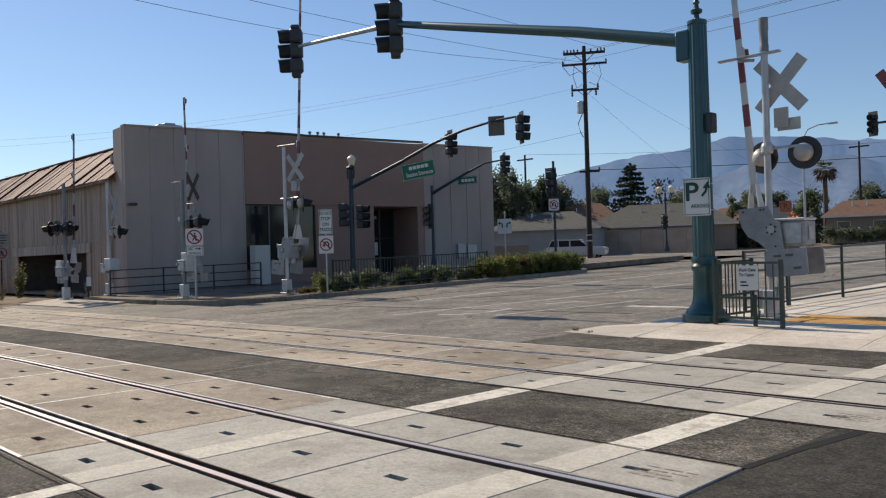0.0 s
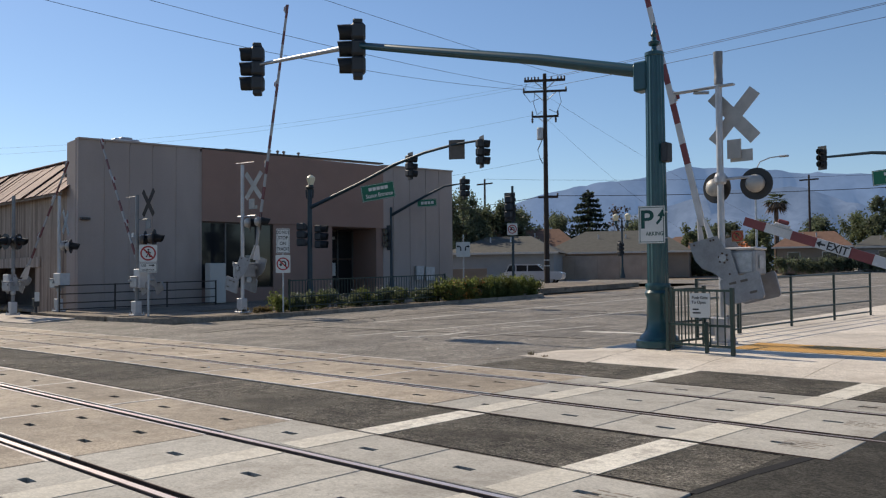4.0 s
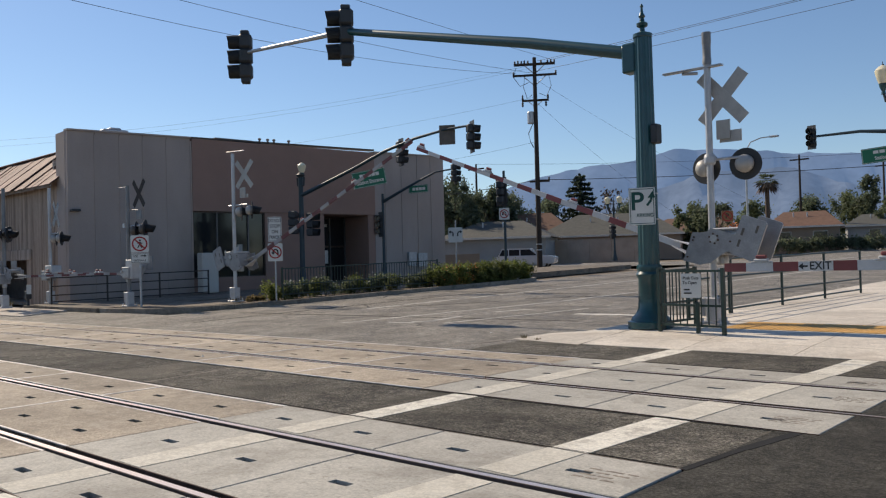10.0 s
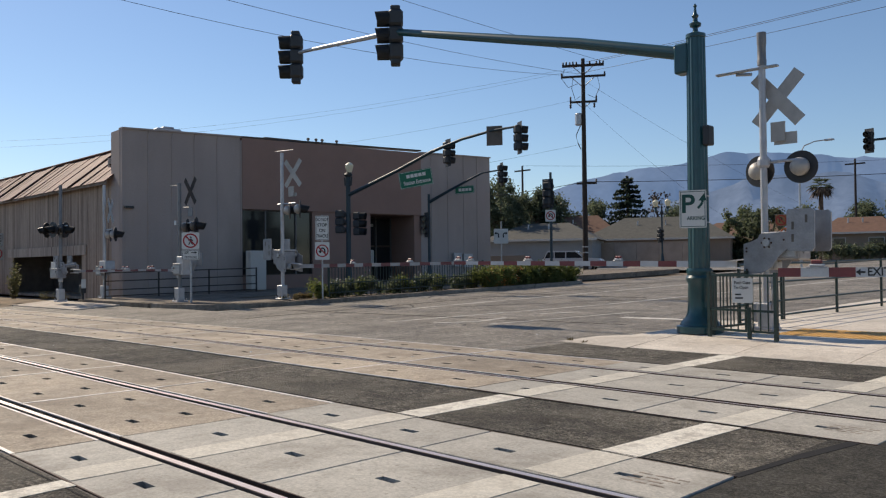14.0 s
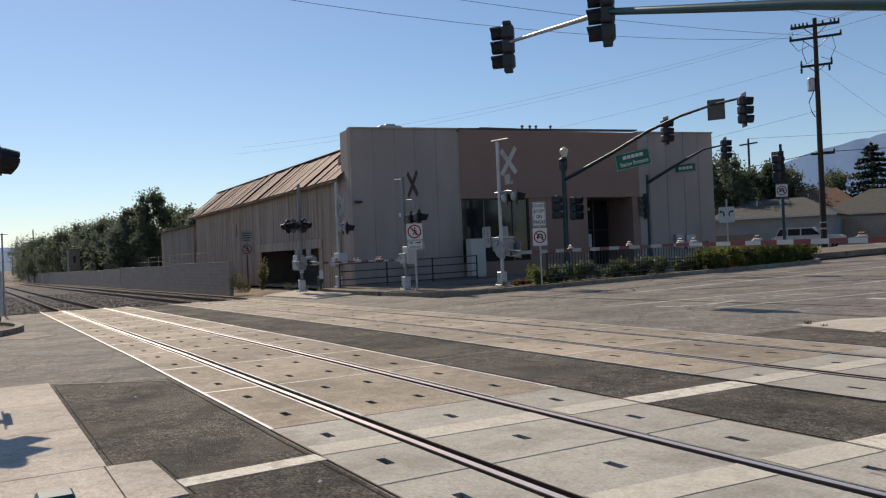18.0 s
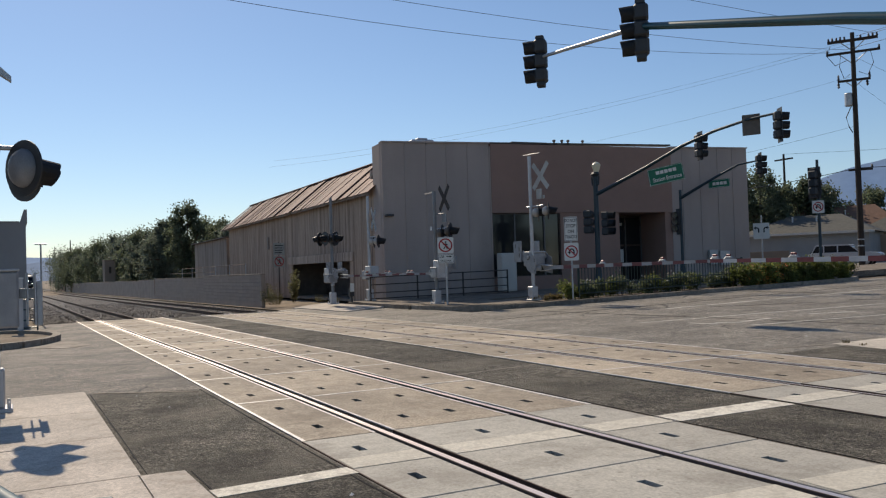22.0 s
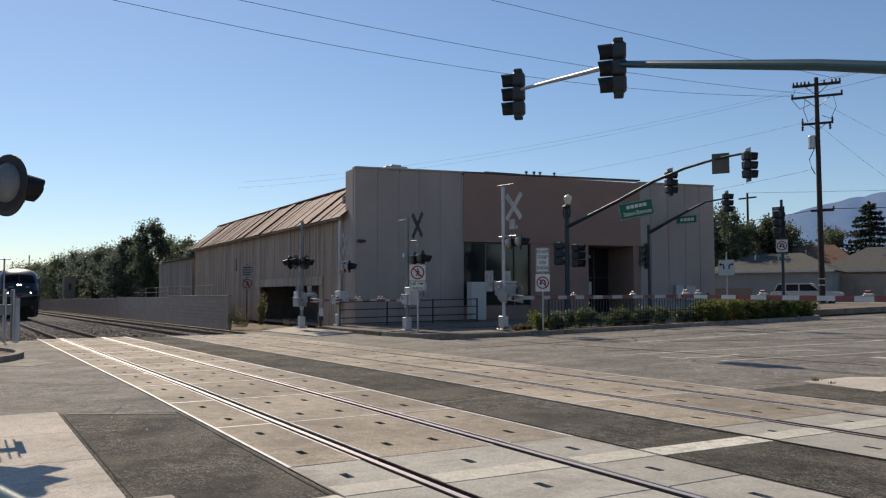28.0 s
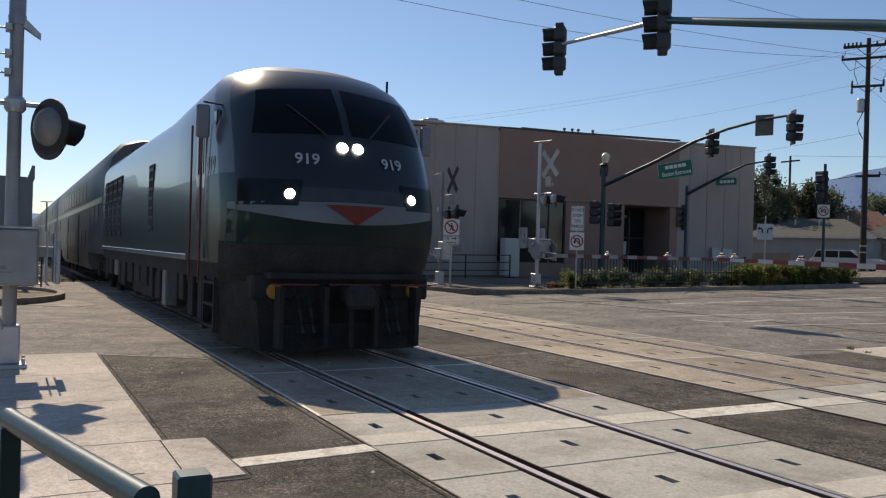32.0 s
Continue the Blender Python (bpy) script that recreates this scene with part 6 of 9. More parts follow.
def mast_C():
    b = (-27.0, 13.9, 0.2)
    t = gate_mast(b, 4.35, (0, 1), "grey crossing mast for the footway with dark crossbuck", cap=False, paint=MAST_GREY)
    crossbuck(t, (0.42, 0.18, 3.86), (0.02, 1), 1.16, front=SILHOUETTE, back=SILHOUETTE, w=0.19)
    bm = bmesh.new()
    rod(bm, (-0.25, 0.05, 2.75), (0.8, 0.08, 2.75), 0.03)
    part("crossarm", bm, SILVER, t)
    part("top_bar", P(rod, (-0.55, -0.1, 4.1), (0, 0, 4.1), 0.011), MAST_GREY, t)
    part("junction_box", P(box, -0.2, -0.06, -0.1, 0.1, 2.7, 2.85), SILVER, t)
    flash_lamp(t, (0.3, 0.15, 2.6), (0.62, 0.78), dia=0.62, case=BACK_DARK)
    flash_lamp(t, (0.78, 0.22, 2.64), (0.68, 0.74), dia=0.62, case=BACK_DARK)
    part("sign_back", P(box, 0.32, 0.62, 0.14, 0.17, 2.98, 3.28), MAST_GREY, t, "dull back of a small sign")
    part("lamp_bracket", P(rod, (0, 0.02, 3.3), (0.42, 0.16, 3.3), 0.018, n=6), MAST_GREY, t)
    mechanism(t, (-0.05, 0.0, 1.2), (-1, 0))
    bm = bmesh.new()
    box(bm, 0.06, 0.5, -0.16, 0.16, 0.95, 1.6, 0.02)
    part("control_box", bm, SILVER, t, "silver control box")
    piv = (-27.1, 14.2, 1.3)
    a, d = gate_arm(piv, (-1, -0.1), 6.0, 0, "short muted pedestrian gate arm with small lamps", 0.62, 3, 0.045, 0.7, gap=0.26, muted=True)
    keys = [(0, 88.5), (0.5, 87), (1, 84.5), (2, 76.5), (3, 69.5), (4.5, 59), (6, 49), (7, 40.5), (8, 28.4), (9, 15.3), (10, 1.0), (10.4, 0.4), (32, 0.4)]
    ARMS.append((a, arm_rows(a, piv, (-1, -0.1), keys)))


def mast_A():
    b = (-33.4, 12.2, 0.12)
    t = gate_mast(b, 4.75, (0, 1), "grey crossing mast at the far corner with a cluster of flashers", cap=False, paint=MAST_GREY)
    bm = bmesh.new()
    rod(bm, (-0.6, 0.05, 2.95), (0.5, 0.05, 2.95), 0.03)
    part("crossarm", bm, SILVER, t)
    for x, y, f in ((-0.62, -0.3, (-0.7, -0.7)), (-0.28, 0.12, (-0.7, -0.7)), (0.22, 0.12, (0.7, 0.7)), (-0.45, 0.3, (0.7, 0.7)), (-0.8, -0.05, (-0.4, -0.9)), (0.05, -0.3, (0.2, -1))):
        flash_lamp(t, (x, y, 2.8), f, dia=0.6, case=BLACK)
    mechanism(t, (0.0, 0.0, 1.15), (1, 0.2))
    bm = bmesh.new()
    box(bm, -0.6, -0.1, -0.16, 0.16, 1.0, 1.55, 0.02)
    part("control_box", bm, SILVER, t, "silver control box")
    piv = (-33.25, 12.45, 1.3)
    a, d = gate_arm(piv, (1, 0.2), 5.3, 0, "short muted pedestrian gate arm at the far corner", 0.62, 3, 0.045, 0.7, gap=0.26, muted=True)
    keys = [(0, 87.3), (1, 83.8), (2, 78), (3, 68), (4.5, 52), (6, 36), (7, 25), (8, 14.1), (9, 5), (9.6, 0.4), (32, 0.2)]
    ARMS.append((a, arm_rows(a, piv, (1, 0.2), keys)))
    t = gate_mast((-33.2, 13.83, 0.2), 4.75, (0, 1), "grey crossing mast before the building corner", cap=False)
    crossbuck(t, (0.2, 0.15, 3.5), (0.6, 0.8), 1.2, back=BACK_DARK)
    bm = bmesh.new()
    rod(bm, (-0.15, 0.05, 2.75), (0.6, 0.08, 2.75), 0.03)
    part("crossarm", bm, SILVER, t)
    flash_lamp(t, (0.25, 0.15, 2.55), (0.5, 0.86), dia=0.56)
    flash_lamp(t, (0.6, 0.2, 2.55), (0.6, 0.8), dia=0.56)
    mechanism(t, (0.0, 0.0, 1.15), (1, 0))
    part("control_box", P(box, -0.05, 0.55, -0.2, 0.2, 1.0, 1.5, 0.02), SILVER, t, "silver control box")


def mast_R():
    b = (-1.9, 11.62, 0.03)
    t = gate_mast(b, 5.0, (0, 1), "silver crossing mast beside the station footway", cap=False)
    crossbuck(t, (0.06, 0.12, 4.14), (0, 1), 1.22, w=0.25)
    bm = bmesh.new()
    rod(bm, (-0.6, 0, 3.12), (0.5, 0, 3.12), 0.03)
    lathe(bm, [(0.08, 3.0), (0.1, 3.04), (0.1, 3.18), (0.08, 3.22)], 14)
    part("crossarm", bm, SILVER, t)
    flash_lamp(t, (-0.48, -0.12, 3.04), (-0.55, -0.83), lit=True, dia=0.62)
    flash_lamp(t, (-0.02, 0.2, 3.06), (0.3, 0.95), dia=0.62)
    flash_lamp(t, (0.5, -0.1, 2.95), (0.2, -1), dia=0.62)
    bm = bmesh.new()
    box(bm, -0.3, 0.0, 0.07, 0.1, 3.36, 3.6)
    part("sign_back", bm, BACKPLATE, t)
    mechanism(t, (-0.02, 0.0, 1.24), (-1, -0.02))
    piv = (-2.1, 11.62, 1.3)
    d = (-1, -0.02)
    a, dv = gate_arm(piv, d, 2.82, 0, "short gate arm lettered EXIT across the footway", 0.45, 2, 0.068, 0.45, gap=0.2, cuts=(0.45, 1.07, 1.38, 1.78, 2.14, 2.51, 2.82), lamp_at=(0.72, 2.3), taper=0.12)
    bm = bmesh.new()
    box(bm, 1.36, 1.8, 0.022, 0.028, -0.064, 0.064)
    pl = part("exit_plate", bm, ARM_WHITE, a, "white plate with black letters")
    letters("EXIT", 0.15, SIGN_BLACK, pl, Matrix.Translation((1.52, 0.029, 0)) @ Matrix(((-1, 0, 0, 0), (0, 0, 1, 0), (0, 1, 0, 0), (0, 0, 0, 1))), 0.9)
    bm = bmesh.new()
    prism(bm, [(1.8, 0.028, 0), (1.74, 0.028, 0.045), (1.74, 0.028, 0.013), (1.68, 0.028, 0.013), (1.68, 0.028, -0.013), (1.74, 0.028, -0.013), (1.74, 0.028, -0.045)], (0, 0.002, 0))
    part("arrow", bm, SIGN_BLACK, pl)
    keys = [(0, 57.3), (1, 50.2), (2, 41.2), (3, 30.9), (3.5, 25.5), (4.5, 12), (5.3, 1.2), (5.6, -0.3), (32, -0.3)]
    ARMS.append((a, arm_rows(a, piv, d, keys)))


def mast_L():
    b = (-10.92, -0.19, 0.0)
    t = gate_mast(b, 4.62, (0, 1), "grey crossing mast on the near footway with a large flasher", r=0.078, paint=L_GREY)
    bm = bmesh.new()
    rod(bm, (0, -0.5, 3.08), (0, 0.42, 3.08), 0.03)
    lathe(bm, [(0.09, 2.98), (0.12, 3.02), (0.12, 3.12), (0.09, 3.16)], 14)
    part("crossarm", bm, GALV, t)
    flash_lamp(t, (-0.25, 0.38, 2.8), (-0.56, 0.83), dia=0.66, flat=True, hood=0.44)
    flash_lamp(t, (0.2, 0.36, 2.82), (-0.56, 0.83), dia=0.66, flat=True, hood=0.44)
    flash_lamp(t, (0, -0.52, 2.8), (0.5, -0.5), dia=0.6)
    flash_lamp(t, (0.1, -0.62, 2.8), (0.75, -0.7), dia=0.6)
    # crossbuck seen on edge, on stand-off rods
    crossbuck(t, (0.1, -0.55, 3.85), (0.05, -1), 1.2, w=0.23)
    bm = bmesh.new()
    for z in (3.95, 3.65, 3.43):
        rod(bm, (0, 0, z), (0.05, -0.53, z - 0.01), 0.012, n=6)
        box(bm, -0.1, 0.1, -0.12, -0.05, z - 0.03, z + 0.04)
    part("bracket", bm, GALV, t, "stand-off rods")
    bm = bmesh.new()
    prism(bm, [(-0.05, 0.06, 4.1), (-0.05, 0.25, 3.92), (-0.05, 0.25, 3.86), (-0.05, 0.06, 3.98)], (0.1, 0, 0))
    part("spot_bracket", bm, GALV, t)
    # large box facing the crossing
    bm = bmesh.new()
    box(bm, 0.09, 0.4, -0.42, 0.28, 0.98, 1.62, 0.015)
    bx = part("gate_mechanism", bm, L_GREY, t, "grey box with a hasp")
    bm = bmesh.new()
    box(bm, 0.4, 0.412, -0.4, 0.26, 1.0, 1.6, 0.004)
    box(bm, 0.412, 0.425, -0.09, -0.06, 1.42, 1.6)
    box(bm, 0.412, 0.44, -0.1, -0.05, 1.38, 1.44)
    part("cover", bm, L_GREY, bx)
    bm = bmesh.new()
    for y0, y1, z0, z1 in ((-0.16, 0.02, 1.12, 1.135), (-0.1, -0.04, 1.16, 1.2)):
        box(bm, 0.412, 0.415, y0, y1, z0, z1)
    part("maker_plate", bm, MAST_GREY, bx, "unreadable small lettering as bars")
    bm = bmesh.new()
    box(bm, 0.1, 0.42, -0.43, 0.29, 1.62, 1.65, 0.008)
    part("lid", bm, GALV, bx)
    bm = bmesh.new()
    for y in (0.36, 0.44):
        box(bm, -0.2, 0.3, y, y + 0.02, 1.0, 1.6, 0.004)
    box(bm, 0.0, 0.14, 0.28, 0.48, 1.3, 1.42, 0.01)
    box(bm, 0.0, 0.2, 0.46, 0.52, 0.98, 1.5, 0.01)
    part("counterweight", bm, GALV, t, "grey counterweight plates")
    bm = bmesh.new()
    for y in (-0.55, -0.62):
        box(bm, -0.2, 0.3, y, y + 0.02, 0.9, 1.6, 0.004)
    part("counterweight", bm, GALV, t)
    bm = bmesh.new()
    tube(bm, [(0.12, -0.2, 0.98), (0.14, -0.24, 0.8), (0.12, -0.12, 0.6), (0.1, -0.08, 0.45)], 0.035)
    part("conduit", bm, GALV, t, "flexible conduit")
    tp = thing("slim_post", pose(-34.4, 1.05, -0.15), "slim grey post with a short cross bar by the track", "post")
    part("post", P(rod, (0, 0, 0), (0, 0, 3.05), 0.035, 0.03), GALV, tp)
    part("cross_bar", P(rod, (0, -0.2, 3.03), (0, 0.2, 3.03), 0.022, n=8), GALV, tp)
    # a further mast on the island
    t = gate_mast((-23.2, -1.35, 0.06), 4.4, (0, 1), "slim grey crossing mast on the traffic island", cap=False)
    bm = bmesh.new()
    rod(bm, (0, -0.5, 2.6), (0, 0.3, 2.6), 0.03)
    part("crossarm", bm, GALV, t)
    flash_lamp(t, (0, 0.3, 2.4), (-0.45, 0.89), dia=0.56)
    flash_lamp(t, (0, -0.5, 2.4), (0.45, -0.89), dia=0.56)
    mechanism(t, (0.0, 0.0, 1.15), (0, -1))


def far_signal(b, top, arm, heads, sign=None, label="", globe=True, thick=0.11, word=False, twin=False):
    t = thing("signal_pole", Matrix.Translation(b), label, "signal pole", "signal poles")
    bm = bmesh.new()
    lathe(bm, [(0.24, 0), (0.24, 0.15), (0.16, 0.4), (thick, 1.0), (thick * 0.9, top)], 14)
    part("shaft", bm, TEAL_FAR, t, smooth=True)
    o = Vector(b)
    if arm:
        bm = bmesh.new()
        pts = [Vector(p) - o for p in arm]
        tube(bm, pts, [0.085 - 0.045 * i / (len(pts) - 1) for i in range(len(pts))], 10)
        part("mast_arm", bm, TEAL_FAR, t, "curved mast arm", smooth=True)
    for p, f, plate, *size in heads:
        traffic_head(t, tuple(Vector(p) - o), f, plate=plate, scale=size[0] if size else 1.0)
    if globe:
        if twin:
            bm = bmesh.new()
            for s in (-1, 1):
                tube(bm, [(0, 0, top - 0.15), (s * 0.3, 0, top - 0.3), (s * 0.52, 0, top - 0.2), (s * 0.58, 0, top + 0.1)], 0.045)
            lathe(bm, [(0.1, top - 0.3), (0.16, top - 0.1), (0.1, top), (0.06, top + 0.2), (0.1, top + 0.35), (0.03, top + 0.5), (0.01, top + 0.75)], 12)
            part("lamp_bracket", bm, SIGNAL, t, "scrolled double bracket")
            for s in (-1, 1):
                lamp_globe(t, (s * 0.58, 0, top + 0.4), 0.23)
        else:
            bm = bmesh.new()
            lathe(bm, [(0.12, top - 0.1), (0.2, top), (0.12, top + 0.08), (0.06, top + 0.12)], 12)
            for s in (-1, 1):
                tube(bm, [(0, 0, top - 0.5), (s * 0.2, 0, top - 0.45), (s * 0.24, 0, top - 0.1)], 0.04)
            part("lamp_bracket", bm, SIGNAL, t)
            lamp_globe(t, (0.05, 0.03, top + 0.1), 0.165)
    if sign:
        at, face, w, h, text = sign
        ob, m = sign_plate(t, tuple(Vector(at) - o), face, w, h, GREEN_SIGN, border=WHITE_SIGN, roll=(9 if not twin else 4) if text else 3)
        if text:
            letters(text, h * 0.34, WHITE_SIGN, ob, m @ pose(0.03, -h * 0.2, 0), 0.74)
            bm = bmesh.new()
            for i in range(5):
                box(bm, -w * 0.27 + i * w * 0.12, -w * 0.27 + i * w * 0.12 + w * 0.1, h * 0.1, h * 0.3, 0, 0.003)
        else:
            bm = bmesh.new()
            for i in range(4):
                box(bm, -w * 0.3 + i * w * 0.17, -w * 0.3 + i * w * 0.17 + w * 0.14, -h * 0.18, h * 0.18, 0, 0.003)
        bmesh.ops.transform(bm, matrix=m, verts=bm.verts)
        part("name_bars", bm, WHITE_SIGN, ob, "unreadable white lettering as bars")
    return t


def signals_far():
    far_signal((-28.3, 22.4, 0.38), 4.95, [(-28.3, 22.4, 4.45), (-27.2, 22.6, 4.8), (-25.6, 22.95, 5.35), (-23.9, 23.2, 5.95), (-22.4, 23.4, 6.3), (-21.0, 23.65, 6.5), (-19.9, 23.85, 6.55)],
               [((-23.98, 24.2, 6.0), (0.3, 0.95), True, 0.86), ((-19.9, 23.9, 6.12), (0.5, 0.86), True, 0.92), ((-28.62, 22.2, 3.3), (-0.5, 0.86), False, 0.98), ((-28.0, 22.7, 3.2), (0.86, 0.5), False, 0.98)],
               ((-24.9, 23.25, 4.95), (0.6, -0.8), 1.4, 0.68, "Station Entrance"), "teal signal pole with a globe lamp and station sign")
    t = thing("sign_board_back", Matrix.Translation((-20.95, 23.7, 6.3)), "blank grey back of a sign on the mast arm", "sign")
    sign_plate(t, (0, 0, 0), (-0.5, 0.86), 0.62, 0.75, WHITE_SIGN, back=BACK_DARK)
    far_signal((-32.0, 30.75, 0.55), 4.6, [(-32.0, 30.75, 4.7), (-31.0, 31.1, 5.2), (-30.0, 31.6, 5.75), (-29.2, 32.0, 6.15), (-28.4, 32.4, 6.25)],
               [((-28.3, 32.48, 6.05), (0.5, 0.86), True, 0.9), ((-32.0, 30.45, 3.5), (0.5, -0.86), True)],
               ((-30.4, 31.9, 5.35), (0.6, -0.8), 1.05, 0.42, None), "teal signal pole beside the building with a street sign", globe=False)
    t = far_signal((-28.75, 37.2, 0.5), 6.0, None, [((-28.85, 37.05, 5.3), (-0.2, 1), True, 1.25)], None, "dark signal post past the building with a no-turn sign", globe=False, thick=0.08)
    ob, m = sign_plate(t, (0.06, -0.12, 3.55), (0.62, -0.78), 0.58, 0.66, WHITE_SIGN)
    ring_slash(ob, m, 0.25)
    turn_arrow(ob, m, 0.22, "u")
    t = thing("road_sign", Matrix.Translation((-31.3, 35.85, 0.5)), "white lane-use sign on a slim post past the building", "road sign", "road signs")
    part("post", P(rod, (0, 0, 0), (0, 0, 3.3), 0.04), GALV, t)
    ob, m = sign_plate(t, (0.05, -0.08, 2.45), (0.62, -0.78), 0.82, 0.86, WHITE_SIGN)
    turn_arrow(ob, m @ pose(-0.19, 0.08, 0), 0.27, "l")
    turn_arrow(ob, m @ pose(0.19, 0.08, 0) @ Matrix.Diagonal((-1, 1, 1, 1)), 0.27, "l")
    far_signal((-6.86, 30.5, 0.31), 6.32, [(-6.86, 30.5, 5.2), (-7.4, 30.5, 5.42), (-8.2, 30.5, 5.52), (-9.7, 30.5, 5.52)], [((-9.78, 30.5, 5.5), (-0.3, -0.95), True, 0.64), ((-6.42, 30.6, 4.5), (0.5, 0.86), True, 0.8)],
               ((-7.42, 30.68, 4.7), (0.1, -1), 1.6, 0.52, "Station Entrance"), "teal lamp and signal pole with two cream globes", twin=True)
    t = thing("road_sign", Matrix.Translation((-6.5, 28.9, 0.3)), "teal station guide sign on a post", "road sign", "road signs")
    part("post", P(rod, (0, 0, 0), (0, 0, 3.7), 0.06), TEAL_FAR, t)
    ob, m = sign_plate(t, (0.0, -0.08, 3.3), (0.15, -0.99), 0.72, 0.8, mat("sign_station_green", (0.0, 0.2, 0.12), 0.5, bump=0), border=WHITE_SIGN)
    bm = bmesh.new()
    box(bm, -0.14, 0.14, 0.0, 0.2, 0, 0.003)
    box(bm, -0.2, 0.2, -0.12, -0.06, 0, 0.003)
    bmesh.ops.transform(bm, matrix=m, verts=bm.verts)
    part("symbol", bm, WHITE_SIGN, ob)


def small_signs():
    t = thing("road_sign", Matrix.Translation((-23.3, 17.3, 0.27)), "white DO NOT STOP ON TRACKS sign over a no U-turn sign", "road sign", "road signs")
    part("post", P(rod, (0, 0, 0), (0, 0, 2.9), 0.028), GALV, t)
    f = (0.8, -0.6)
    ob, m = sign_plate(t, (0.05, -0.04, 2.45), f, 0.46, 0.85, WHITE_SIGN, border=SIGN_BLACK)
    for i, s in enumerate(("DO NOT", "STOP", "ON", "TRACKS")):
        letters(s, 0.155, SIGN_BLACK, ob, m @ pose(0, 0.29 - i * 0.19, 0), 0.72 if len(s) > 5 else 0.9)
    ob, m = sign_plate(t, (0.05, -0.04, 1.66), f, 0.5, 0.62, WHITE_SIGN)
    ring_slash(ob, m, 0.22)
    turn_arrow(ob, m, 0.19, "u")
    t = thing("road_sign", Matrix.Translation((-26.2, 13.9, 0.2)), "white no-pedestrians sign over USE CROSSWALK plate", "road sign", "road signs")
    part("post", P(rod, (0, 0, 0), (0, 0, 2.45), 0.04), GALV, t)
    f = (0.88, -0.47)
    ob, m = sign_plate(t, (0.05, -0.04, 2.12), f, 0.58, 0.58, WHITE_SIGN)
    ring_slash(ob, m, 0.25)
    turn_arrow(ob, m, 0.2, "walk")
    ob, m = sign_plate(t, (0.05, -0.04, 1.64), f, 0.58, 0.34, WHITE_SIGN, border=SIGN_BLACK)
    letters("USE", 0.12, SIGN_BLACK, ob, m @ pose(-0.14, 0.07, 0), 0.8)
    letters("CROSSWALK", 0.09, SIGN_BLACK, ob, m @ pose(0, -0.08, 0), 0.75)
    bm = bmesh.new()
    prism(bm, [(0.02, 0.06, 0), (0.14, 0.06, 0), (0.14, 0.03, 0), (0.22, 0.075, 0), (0.14, 0.12, 0), (0.14, 0.09, 0), (0.02, 0.09, 0)], (0, 0, 0.002))
    bmesh.ops.transform(bm, matrix=m, verts=bm.verts)
    part("arrow", bm, SIGN_BLACK, ob)
    t = thing("road_sign", Matrix.Translation((-41.6, 12.3, 0.02)), "grey-white sign on a thin post among weeds", "road sign", "road signs")
    part("post", P(rod, (0, 0, 0), (0, 0, 3.1), 0.03), RUSTY, t)
    ob, m = sign_plate(t, (0.05, 0, 2.75), (1, 0), 0.6, 0.62, SIGN_GREY)
    bm = bmesh.new()
    for i in range(4):
        box(bm, -0.22, 0.22 - 0.05 * (i % 2), 0.15 - i * 0.12, 0.19 - i * 0.12, 0, 0.003)
    bmesh.ops.transform(bm, matrix=m, verts=bm.verts)
    part("name_bars", bm, SIGN_BLACK, ob)
    ob, m = sign_plate(t, (0.05, 0, 2.1), (1, 0), 0.6, 0.6, SIGN_GREY)
    ring_slash(ob, m, 0.25)
    turn_arrow(ob, m, 0.2, "walk")


# ---- gates and railings ----
def picket_panel(p, q, h=1.1, gap=0.13, label="dark green steel picket gate", name="pedestrian_gate", cat="gate", sign=False):
    p, q = Vector(p), Vector(q)
    t = thing(name, Matrix.Translation(p), label, cat, "picket panels")
    d = q - p
    L = Vector((d.x, d.y, 0)).length
    u = Vector((d.x, d.y, 0)).normalized()
    rise = d.z

    def bar(a, b, w):
        bm = bmesh.new()
        a, b = Vector(a), Vector(b)
        s = Vector((-u.y, u.x, 0)) * w
        v = (b - a).normalized()
        r = v.cross(s).normalized() * w
        vs = [bm.verts.new(c) for c in (a - s - r, a + s - r, a + s + r, a - s + r, b - s - r, b + s - r, b + s + r, b - s + r)]
        for k in ((0, 3, 2, 1), (4, 5, 6, 7), (0, 1, 5, 4), (1, 2, 6, 5), (2, 3, 7, 6), (3, 0, 4, 7)):
            bm.faces.new([vs[i] for i in k])
        return bm
    for k in (0, L):
        o = u * k
        part("post", bar((o.x, o.y, rise * k / L), (o.x, o.y, rise * k / L + h + 0.05), 0.029), GREEN_RAIL, t)
    for z in (h, 0.14, h * 0.45):
        part("rail_bar", bar((0, 0, z), (d.x, d.y, rise + z), 0.02), GREEN_RAIL, t)
    n = max(2, int(L / gap))
    for i in range(1, n):
        o = u * (L * i / n)
        z = rise * i / n
        part("picket", bar((o.x, o.y, z + 0.14), (o.x, o.y, z + h), 0.009), GREEN_RAIL, t)
    return t, u


